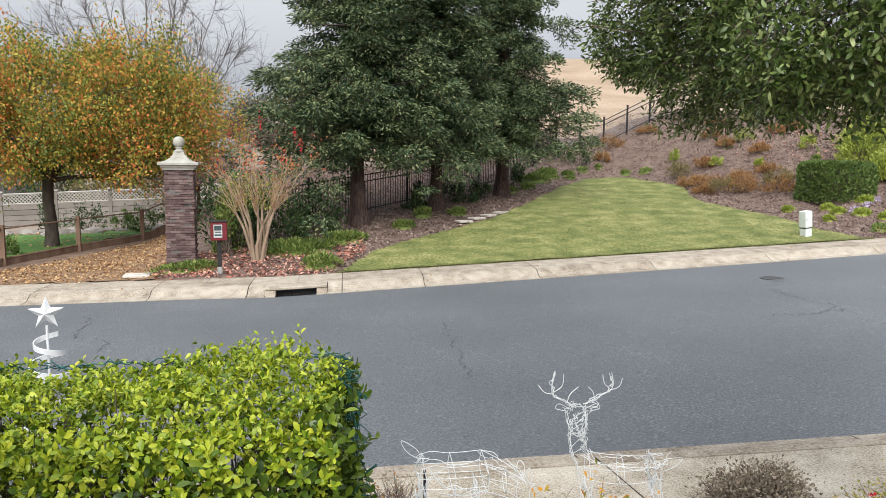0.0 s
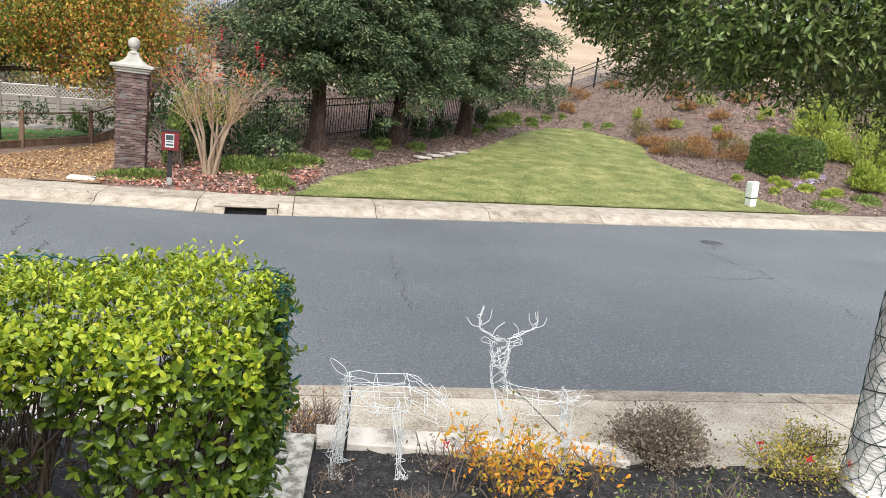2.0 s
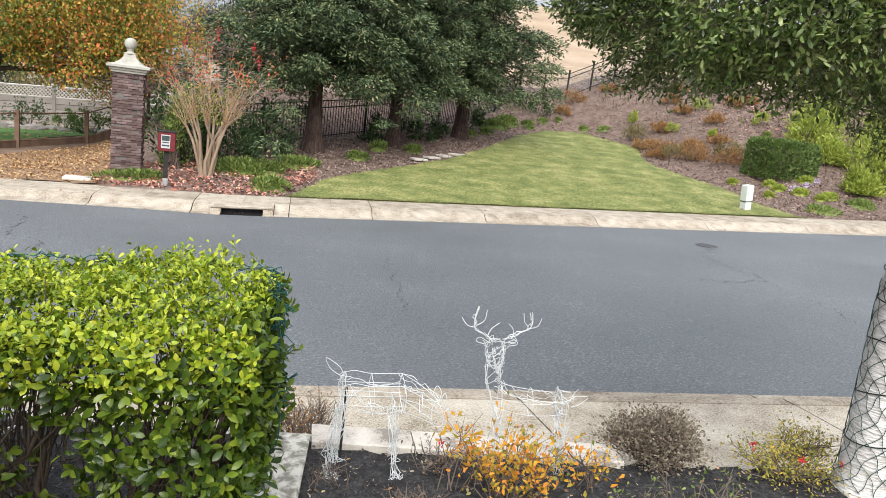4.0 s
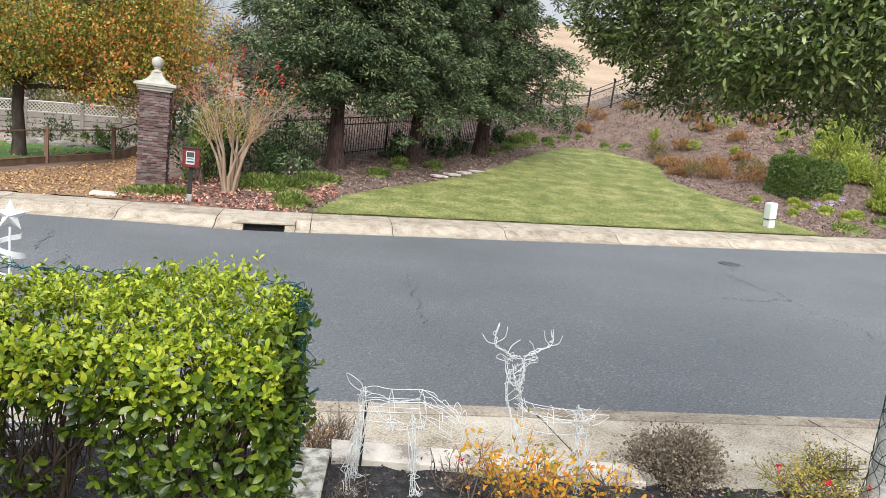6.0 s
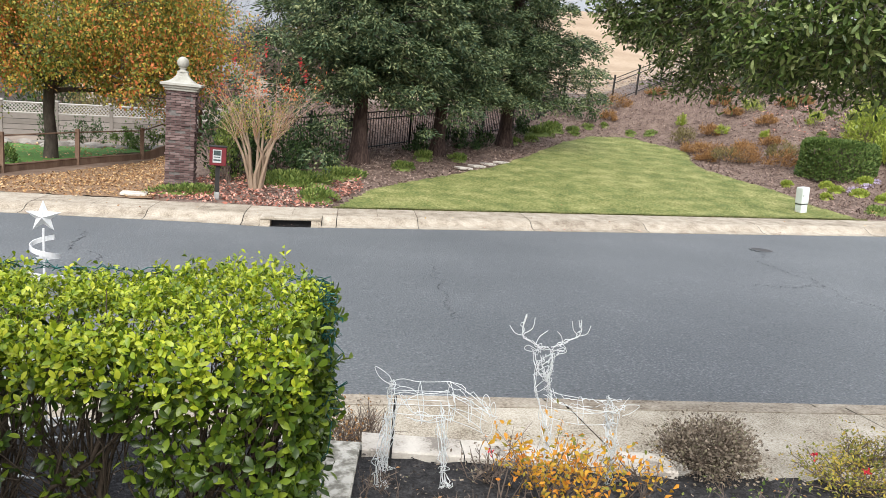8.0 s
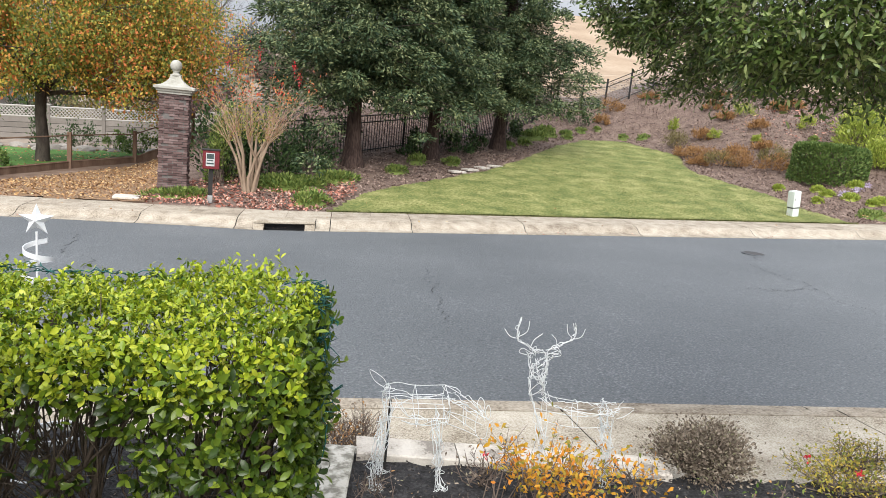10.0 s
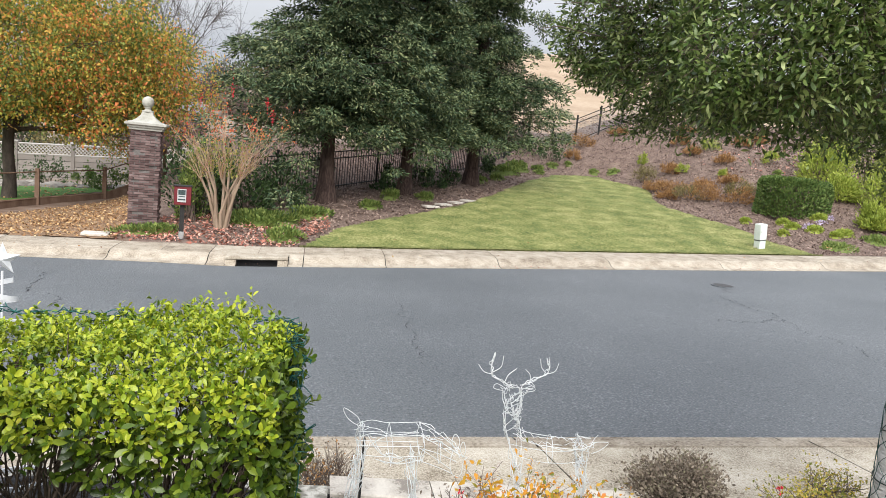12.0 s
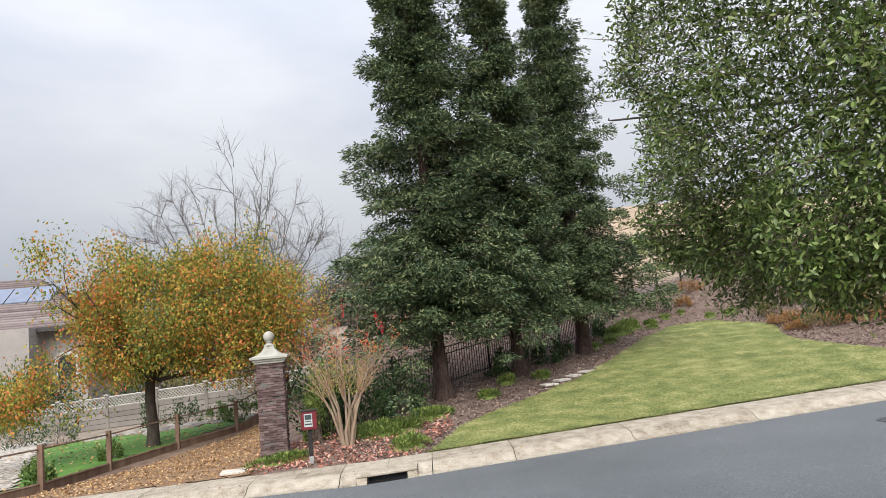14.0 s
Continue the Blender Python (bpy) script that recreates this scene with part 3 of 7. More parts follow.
# cracks, lids and stains in the street
def crack(x0, y0, x1, y1, seed, width=0.006, wander=0.34, n=90):
    r = np.random.default_rng(seed)
    t = np.linspace(0, 1, n)
    off = np.cumsum(r.normal(size=n)) * wander / math.sqrt(n)
    off -= off[0] + (off[-1] - off[0]) * t
    dx, dy = x1 - x0, y1 - y0
    L = math.hypot(dx, dy)
    px, py = x0 + dx * t - dy / L * off, y0 + dy * t + dx / L * off
    w = width * (0.15 + r.random(n) ** 1.5) * np.minimum(1, 6 * np.minimum(t, 1 - t) + 0.2)
    tt = (py - near_edge(px)) / (far_edge(px) - near_edge(px))
    z = S * px + 0.03 * np.sin(np.pi * tt) ** 2 + 0.004
    a = np.stack([px - w, py + w * 0.3, z], -1)
    b = np.stack([px + w, py - w * 0.3, z], -1)
    v = np.stack([a, b], 1).reshape(-1, 3)
    i = np.arange(n - 1) * 2
    part_np("crack", (v, np.stack([i, i + 1, i + 3, i + 2], -1)), M_TAR, road)


crack(2.3, 10.9, 1.95, 7.7, 1)
crack(8.6, 11.3, 8.3, 8.8, 2, 0.008)
crack(8.3, 8.8, 8.1, 7.0, 3, 0.008)
crack(7.0, 9.3, 8.4, 9.1, 4, 0.006)
crack(-3.2, 13.3, -2.4, 10.5, 5, 0.01)
crack(9.3, 11.9, 8.6, 11.3, 6, 0.008)
crack(-1.5, 9.3, -1.1, 8.2, 8, 0.005)


def lid(x, y, r, label):
    tt = float((y - near_edge(x)) / (far_edge(x) - near_edge(x)))
    t = thing("manhole_cover", label, "manhole cover", x, y, S * x + 0.03 * math.sin(math.pi * tt) ** 2 + 0.003)
    part("rim", lathe([(r * 1.18, 0), (r * 1.18, 0.006), (r * 1.02, 0.008), (r * 1.01, 0.002)], 28), M_ASPHALT, t)
    part("plate", lathe([(r, 0.001), (r, 0.009), (r * 0.85, 0.011), (r * 0.8, 0.007), (r * 0.4, 0.007), (r * 0.35, 0.011)], 28), M_CASTIRON, t)
    return t


lid(9.45, 11.98, 0.2, "small dark iron valve cover set in asphalt")
lid(-4.55, 12.2, 0.36, "round iron manhole cover with tarred ring")

# lawn
def on_lawn(x, y):
    left = np.interp(y, [15.2, 16.6, 17.6, 19.0, 20.2, 22.3, 25.2, 26.7], [1.35, 2.2, 3.2, 5.1, 6.6, 8.5, 10.9, 12.6])
    right = 15.25 - 0.75 * np.sin(np.clip((y - 15.5) / 8.5, 0, 1) * np.pi) + 0.25 * np.sin(y * 1.1)
    top = 27.25 - 0.17 * np.maximum(14.3 - x, 0) ** 1.6 - 0.7 * np.maximum(x - 14.5, 0) ** 1.6
    return (x > left) & (x < right) & (y < top) & (y > walk_back(x) - 0.03)


lawn = draped("lawn", on_lawn, 0.5, 16.5, 14.9, 28, 0.12, 0.035, M_LAWN, "mown green lawn with dry yellow mowing streaks", "lawn", 0.012)
n = 150000
lx, ly = rng.uniform(1, 16.2, n), rng.uniform(15, 27.6, n)
k = on_lawn(lx, ly)
lx, ly = lx[k], ly[k]
d = np.stack([rng.normal(size=len(lx)) * 0.8, rng.normal(size=len(lx)) * 0.8, np.ones(len(lx))], -1)
tagged(part_np("grass_blades", cloud(np.stack([lx, ly, ground_z(lx, ly) + 0.03], -1), d, rng.uniform(0.025, 0.055, len(lx)), BLADE, tilt=1.5), M_BLADE), "short green grass blades of a mown lawn", "grass", kind="stuff")


n = 9000
lx = rng.uniform(1.3, 15.3, n)
ly = walk_back(lx) + rng.uniform(-0.05, 0.1, n)
d = np.stack([rng.normal(size=n) * 0.5, rng.normal(size=n) * 0.5 - 0.35, np.ones(n)], -1)
tagged(part_np("grass_fringe", cloud(np.stack([lx, ly, S * lx + 0.15 + 0 * lx], -1), d, rng.uniform(0.04, 0.085, n), BLADE, tilt=1.5), M_BLADE), "uncut grass along the pavement's edge", "grass", kind="stuff")


def scatter(name, n, x0, x1, y0, y1, inside, size, shape, material, label, category, flat=0.35, lift=0.02):
    x, y = rng.uniform(x0, x1, n), rng.uniform(y0, y1, n)
    k = inside(x, y)
    x, y = x[k], y[k]
    a = rng.uniform(0, 2 * np.pi, len(x))
    d = np.stack([np.cos(a), np.sin(a), rng.normal(size=len(x)) * flat], -1)
    p = np.stack([x, y, ground_z(x, y) + lift + rng.uniform(0, 0.02, len(x))], -1)
    ob = part_np(name, cloud(p, d, rng.uniform(size * 0.6, size * 1.3, len(x)), shape, tilt=flat), material)
    return tagged(ob, label, category, kind="stuff")


CHIP = (np.array([(-.22, 0, 0), (.22, 0, 0), (.16, 1, .08), (-.2, .9, .1)]), np.array([(0, 1, 2), (0, 2, 3)]))


def on_bark(x, y):
    return ~on_lawn(x, y) & (y > walk_back(x) + 0.02) & ((x > 0.2) | (y < 18.5)) & (y < 33)


scatter("bark_chips", 105000, -0.6, 30, 15.0, 33, lambda x, y: on_bark(x, y) & (x > -0.5), 0.06, CHIP, M_CHIP, "brown bark mulch chips over the bank", "bark mulch", 0.5)
def on_leafbank(x, y):
    return (y > walk_back(x) + 0.02) & (x < -2.3) & (x > -9.2) & (y < 17.4 + 2.1 * np.maximum(x + 7.6, 0))


leaf_bank = draped("leaf_bank", on_leafbank, -10, -1.8, 15, 29, 0.15, 0.012, M_LEAFSOIL, "brown bank strewn with fallen leaves", "soil", 0.015)
scatter("fallen_leaves", 20000, -9.5, -2.3, 15, 28, on_leafbank, 0.068, DIAMOND, M_LITTER, "orange and tan fallen leaves on the bank", "fallen leaves", 0.5)
scatter("fallen_leaves", 3200, -2.4, 2.2, 15.0, 18.2, lambda x, y: on_bark(x, y) & (x < 1.2 + 0.6 * (y - 15.3)), 0.085, DIAMOND, M_LITTER_RED, "pink and brown fallen leaves under the crape myrtle", "fallen leaves", 0.5)
scatter("fallen_leaves", 260, -9, 16, 13.9, 15.5, lambda x, y: (y > far_edge(x) + 0.02) & (y < walk_back(x)) & (rng.random(len(x)) < 0.35 + 0.5 * (x < 1)), 0.06, DIAMOND, M_LITTER, "dry leaves scattered over the pavement", "fallen leaves", 0.4, 0.26)
scatter("gutter_litter", 3600, -10, 18, 13.5, 17, lambda x, y: (y > far_edge(x) - 0.04) & (y < far_edge(x) + 0.1) & (np.sin(x * 2.3) + np.sin(x * 5.1 + 1) > -0.9), 0.035, DIAMOND, M_LITTER_RED, "pinkish leaf litter along the gutter", "fallen leaves", 0.4, 0.105)
scatter("fallen_leaves", 900, 17, 24, 19, 27, lambda x, y: (np.hypot((x - 21) / 3, (y - 23.5) / 3) < 1), 0.11, DIAMOND, M_LITTER_RED, "salmon fallen leaves on the upper bank", "fallen leaves", 0.5)
neighbour_lawn = draped("neighbour_lawn", lambda x, y: (x < -6.6 + 0.33 * (y - 24)) & (x > -22) & (y > 17.2 + 2.35 * (x + 7.9)) & (y < 32.5 + 0.8 * np.sin(x)) & (y > 17),
                        -22, -2, 17, 34, 0.3, 0.02, M_LAWN2, "bright green lawn of the neighbouring garden", "lawn")

# ---------------------------------------------------------------- entry pillar
PX, PY = -1.93, 17.05
pz = gz(PX, PY) - 0.02
pillar = thing("gate_pillar", "dark brick gate pillar with a cast stone cap and ball", "pillar", PX, PY, pz)
HW, SH = 0.3, 2.13
part("core", box(-HW + 0.012, -HW + 0.012, 0, HW - 0.012, HW - 0.012, SH), M_MORTAR, pillar)
CAPS = [(HW + 0.0, SH), (HW + 0.03, SH + 0.01), (HW + 0.03, SH + 0.05), (HW + 0.06, SH + 0.06), (HW + 0.07, SH + 0.1), (HW + 0.115, SH + 0.115), (HW + 0.115, SH + 0.16),
        (HW * 0.9, SH + 0.2), (HW * 0.62, SH + 0.26), (HW * 0.42, SH + 0.33), (HW * 0.34, SH + 0.4)]
part("cap", lathe(CAPS, square=True), M_CASTSTONE, pillar)
part("neck", lathe([(0.12, SH + 0.39), (0.125, SH + 0.42), (0.07, SH + 0.44), (0.06, SH + 0.48), (0.095, SH + 0.5)], 18), M_CASTSTONE, pillar, smooth=True)
part("ball", lathe([(0.125 * math.cos(a), SH + 0.61 + 0.125 * math.sin(a)) for a in np.linspace(-1.45, 1.45, 11)], 18), M_CASTSTONE, pillar, smooth=True)

# ---------------------------------------------------------------- red box on a post
bx, by = -1.08, 15.75
sign = thing("box_on_post", "dark red leaflet box on a black post", "mailbox", bx, by, gz(bx, by))
part("post", box(-0.045, -0.03, 0, 0.045, 0.03, 0.75, 0.004), M_IRON, sign)
part("sleeve", box(-0.05, -0.034, 0, 0.05, 0.034, 0.16, 0.004), M_STEEL, sign)
part("body", box(-0.165, -0.1, 0.72, 0.165, 0.1, 1.1, 0.012), M_RED, sign)
part("lid", box(-0.18, -0.115, 1.1, 0.18, 0.11, 1.125, 0.005), M_IRON, sign)
face = part("face", box(-0.1, -0.108, 0.78, 0.07, -0.1, 1.05, 0.002), M_SIGN, sign)
for zz, hh, w in ((0.93, 0.1, 0.07), (0.885, 0.02, 0.06), (0.82, 0.03, 0.07)):
    part("printed_bar", box(-0.015 - w, -0.111, zz, -0.015 + w, -0.1075, zz + hh), M_BAR, face)

# ---------------------------------------------------------------- utility pedestal on the lawn
ux, uy = 13.74, 15.84
ped = thing("utility_pedestal", "pale green-white enamel utility pedestal on the lawn", "utility box", ux, uy, gz(ux, uy) + 0.0)
ped.rotation_euler, ped.scale = (0, radians(-6), radians(8)), (0.74, 0.74, 0.92)
part("base", box(-0.155, -0.13, 0, 0.155, 0.13, 0.27, 0.015), M_PEDESTAL, ped)
part("collar", box(-0.165, -0.14, 0.262, 0.165, 0.14, 0.29, 0.006), M_CASTIRON, ped)
part("cover", box(-0.17, -0.145, 0.285, 0.17, 0.145, 0.76, 0.03), M_PEDESTAL, ped)
part("panel", box(-0.06, -0.153, 0.33, 0.15, -0.143, 0.7, 0.004), M_PEDESTAL, ped)
part("latch", box(-0.13, -0.155, 0.5, -0.09, -0.143, 0.56, 0.004), M_STEEL, ped)


# ---------------------------------------------------------------- plants
def shrub(name, label, x, y, w, dpt, h, n, size, leaf, shape=DIAMOND, category="shrub", z=None, boxy=False, group="", twigs=None, up=0.6, gap=0.0, n_twigs=None):
    """A shrub: stems from the ground, and leaves in uneven clumps over a dome or a clipped block."""
    base = gz(x, y) if z is None else z
    t = thing(name, label, category, x, y, base, group)
    r = np.random.default_rng(abs(hash((round(x * 100), round(y * 100)))) % 100000)
    if boxy:
        p = r.uniform(-1, 1, (n, 3))
        face = r.integers(0, 3, n)
        p[np.arange(n), face] = np.sign(p[np.arange(n), face]) * (1 - np.abs(r.normal(size=n)) * 0.07)
        p[:, 2] = np.abs(p[:, 2]) * np.where(face == 2, 1, 1)
        p[:, 2] = np.where(face == 2, np.abs(p[:, 2]), (p[:, 2] + 0) % 1.0)
        p /= np.maximum(1, np.sum(np.abs(p) ** 8, axis=1, keepdims=True) ** 0.125 * 0.98)
        nrm = p.copy()
        pos = p * np.array([w / 2, dpt / 2, h])
        pos += 0.03 * np.sin(7 * pos[:, [1, 2, 0]])
    else:
        m = max(6, int(n / 55))
        c = unit(r.normal(size=(m, 3)))
        c[:, 2] = np.abs(c[:, 2]) ** 0.8
        rad = r.uniform(0.55, 0.95, (m, 1))
        which = r.integers(0, m, n)
        nrm = c[which] + r.normal(size=(n, 3)) * 0.3
        pp = c[which] * rad[which] + r.normal(size=(n, 3)) * 0.16
        pp[:, 2] = np.abs(pp[:, 2])
        pos = pp * np.array([w / 2, dpt / 2, h])
    d = unit(nrm) + np.array([0, 0, up]) + r.normal(size=(n, 3)) * 0.45
    part_np("foliage", cloud(pos, d, r.uniform(size * 0.6, size * 1.3, n), shape, up=unit(nrm) + np.array([0, 0, 0.4])), leaf, t, smooth=True)
    k = n_twigs or max(14, n // 40)
    q = pos[r.integers(0, n, k)]
    a = np.stack([r.normal(size=k) * w * 0.07, r.normal(size=k) * dpt * 0.07, np.full(k, -0.03)], -1)
    midp = a * 0.4 + q * 0.6 + r.normal(size=(k, 3)) * 0.04 * h - np.array([0, 0, 0.08 * h])
    midp[:, 2] = np.maximum(midp[:, 2], 0.02)
    th = 0.006 + 0.004 * h
    va = sticks(a, midp, th, th * 0.7)
    vb = sticks(midp, q, th * 0.7, th * 0.3)
    tagged(part_np("stem_growth", join([va, vb]), twigs or M_BROWNTWIG, t), kind="stuff")
    return t


def clump(name, label, x, y, w, dpt, h, n, material, group="", size=0.12, z=None):
    """A low tuft of blades."""
    base = gz(x, y) if z is None else z
    t = thing(name, label, "groundcover", x, y, base, group)
    r = np.random.default_rng(int(abs(x * 917 + y * 313)) + n)
    a, q = r.uniform(0, 2 * np.pi, n), np.sqrt(r.random(n))
    q = q * (0.8 + 0.2 * np.sin(3 * a + x) + 0.12 * np.sin(7 * a + y))
    px, py = q * np.cos(a) * w / 2, q * np.sin(a) * dpt / 2
    top = h * np.sqrt(np.clip(1 - q ** 2, 0, 1)) * r.uniform(0.45, 1.0, n)
    gl = ground_z(x + px, y + py) - base if z is None else 0 * px
    p = np.stack([px, py, gl + top * 0.8], -1)
    d = np.stack([px / w * 1.2, py / dpt * 1.2, np.full(n, 0.75)], -1) + r.normal(size=(n, 3)) * 0.35
    part_np("foliage", cloud(p, d, r.uniform(size * 0.6, size * 1.3, n), SLIM), material, t)
    v, f = sheet(np.linspace(-1, 1, 11), np.linspace(-1, 1, 11), lambda X, Y: 0 * X)
    rr = np.maximum(np.abs(v[:, 0]), np.abs(v[:, 1]))
    le = np.hypot(v[:, 0], v[:, 1]) + 1e-6
    v = v * (rr / le)[:, None]
    q = np.hypot(v[:, 0], v[:, 1])
    cx, cy = v[:, 0] * w * 0.44, v[:, 1] * dpt * 0.44
    g0 = ground_z(x + cx, y + cy) - base if z is None else 0 * cx
    part_np("mat", (np.stack([cx, cy, g0 - 0.03 + 0.5 * h * np.sqrt(np.clip(1 - q ** 2, 0, 1))], -1), f), material, t, smooth=True)
    return t


# redwoods
def redwood(x, y, height, r_low, seed, trunk_r, low):
    r = np.random.default_rng(seed)
    z0 = gz(x, y)
    t = thing("redwood_tree", "tall redwood with dark green drooping foliage and fluted trunk", "tree", x, y, z0, "redwoods behind the lawn")
    hs = np.linspace(-0.1, height * 0.97, 26)
    rad = trunk_r * (1 - hs / height) ** 0.8 + trunk_r * 0.75 * np.exp(-np.maximum(hs, 0) / 0.35)
    p = np.stack([0.05 * np.sin(hs * 0.5 + seed), 0.05 * np.cos(hs * 0.6), hs], -1)
    sides = 18
    v, f = tube(p, rad, sides)
    ang = np.tile(np.arange(sides), len(hs))
    v[:, :2] *= (1 + 0.1 * np.sin(ang * 2 * np.pi * 5 / sides + 0.3 * seed + v[:, 2] * 0.8))[:, None]
    part_np("trunk", (v, f), M_REDWOOD_BARK, t, "fluted reddish-brown bark", smooth=True)
    nb = 400
    bz = low + (height - low) * r.random(nb) ** 1.15
    u = (bz - low) / (height - low)
    ba = r.uniform(0, 2 * np.pi, nb)
    reach = r_low * (1 - u) ** 1.22 * np.clip(0.9 + 3 * u, 0, 1) * (1 + 0.12 * np.sin(ba * 3 + seed)) * r.uniform(0.62, 1.08, nb) + 0.1
    out = np.stack([np.cos(ba), np.sin(ba), np.zeros(nb)], -1)
    base = np.stack([np.zeros(nb), np.zeros(nb), bz], -1)
    droop = (np.where(u < 0.4, -0.22, -0.1 + 0.4 * (u - 0.4)) + r.normal(size=nb) * 0.16) * reach + 0.12
    tip = base + out * reach[:, None] + np.stack([np.zeros(nb), np.zeros(nb), droop], -1)
    tagged(part_np("limb_growth", sticks(base, tip, 0.024 * (1 - u) + 0.008, 0.004, 4), M_BARK, t), kind="stuff")
    # tufts of hanging sprays along each limb, biggest near its end, closing round the trunk
    f = np.concatenate([r.uniform(0.82, 1.02, nb), r.uniform(0.5, 0.8, nb), r.uniform(0.14, 0.45, nb)])[:, None]
    k3 = np.tile(np.arange(nb), 3)
    cen = base[k3] + (tip - base)[k3] * f + r.normal(size=(3 * nb, 3)) * np.array([0.12, 0.12, 0.16])
    rad = np.clip(0.2 + 0.1 * reach[k3], 0.2, 0.48) * r.uniform(0.6, 1.2, 3 * nb)
    per = np.maximum(60, 225 * (rad / 0.36) ** 1.5).astype(int)
    which = np.repeat(np.arange(3 * nb), per)
    nn = unit(r.normal(size=(len(which), 3)))
    nn[:, 2] = np.where(r.random(len(nn)) < 0.65, np.abs(nn[:, 2]), nn[:, 2])
    rr = rad[which][:, None]
    lump = 1 + 0.25 * np.sin(5 * nn[:, :1] + which[:, None]) * np.sin(4 * nn[:, 1:2] + 2.0 * which[:, None])
    cc = cen[which] + nn * rr * lump * np.array([1, 1, 0.66]) * r.uniform(0.45, 1.06, (len(nn), 1)) ** 0.5
    d2 = nn * np.array([1, 1, 0.35]) + out[k3][which] * 0.45 + r.normal(size=nn.shape) * 0.4 - np.array([0, 0, 0.28])
    part_np("foliage", cloud(cc, d2, r.uniform(0.09, 0.165, len(cc)), FROND, up=nn * 0.9 + np.array([0, 0, 0.5]), tilt=0.4), M_REDWOOD_LEAF, t)
    return t


redwood(2.47, 20.09, 17.8, 3.1, 3, 0.2, 2.0)
redwood(5.19, 21.7, 17.2, 2.1, 5, 0.18, 1.9)
redwood(8.15, 24.01, 18.6, 2.85, 9, 0.2, 1.8)


# recursive limbs
def limbs(start, direction, length, radius, depth, r, spread, out, lift=0.15, kids=(2, 4), shrink=0.72, steps=4, tips=None):
    p, d = np.array(start, float), np.array(direction, float)
    d /= np.linalg.norm(d)
    pts, ds = [p.copy()], []
    for i in range(steps):
        d = d + r.normal(size=3) * 0.12 + np.array([0, 0, lift * 0.3])
        d /= np.linalg.norm(d)
        p = p + d * length / steps
        pts.append(p.copy())
        ds.append(d.copy())
    rr = np.linspace(radius, radius * 0.6, steps + 1)
    out.append(tube(pts, rr, 7 if radius > 0.05 else (5 if radius > 0.015 else 3)))
    if depth == 0:
        if tips is not None:
            tips.append((pts[-1], d))
        return
    for _ in range(r.integers(kids[0], kids[1] + 1)):
        i = r.integers(max(1, steps // 2), steps + 1)
        nd = ds[i - 1] + r.normal(size=3) * spread
        nd[2] += lift
        limbs(pts[i], nd, length * shrink * r.uniform(0.75, 1.15), rr[i] * 0.68, depth - 1, r, spread, out, lift, kids, shrink, steps, tips)


def bare_tree(x, y, seed, first, depth, lift, label, spread=0.42, stems=3, lean=0.35, trunk=0.3, mat_=M_GREYTWIG, kids=(2, 4), twig=0.016):
    r = np.random.default_rng(seed)
    z0 = gz(x, y)
    t = thing("bare_tree", label, "tree", x, y, z0)
    o, tips = [], []
    for i in range(stems):
        a = 2 * np.pi * (i + 0.3) / stems
        ln = lean * (0.2 + 1.3 * ((i * 0.618) % 1))
        limbs((0, 0, -0.1), (ln * math.cos(a), ln * math.sin(a), 1), first, trunk, depth, r, spread, o, lift, kids, 0.78, 4, tips)
    e = np.array([q[0] for q in tips])
    d = np.array([q[1] for q in tips])
    k = 7
    e, d = np.repeat(e, k, 0), np.repeat(d, k, 0)
    L = first * 0.17
    b = e - d * L * r.uniform(0, 1.2, (len(e), 1))
    fine = part_np("twig_growth", sticks(b, b + (d + r.normal(size=d.shape) * 0.5 + np.array([0, 0, 0.1])) * L * r.uniform(0.7, 1.5, (len(e), 1)), twig, twig * 0.5), mat_, t)
    tagged(fine, kind="stuff")
    part_np("branch_growth", join(o), mat_, t)
    return t




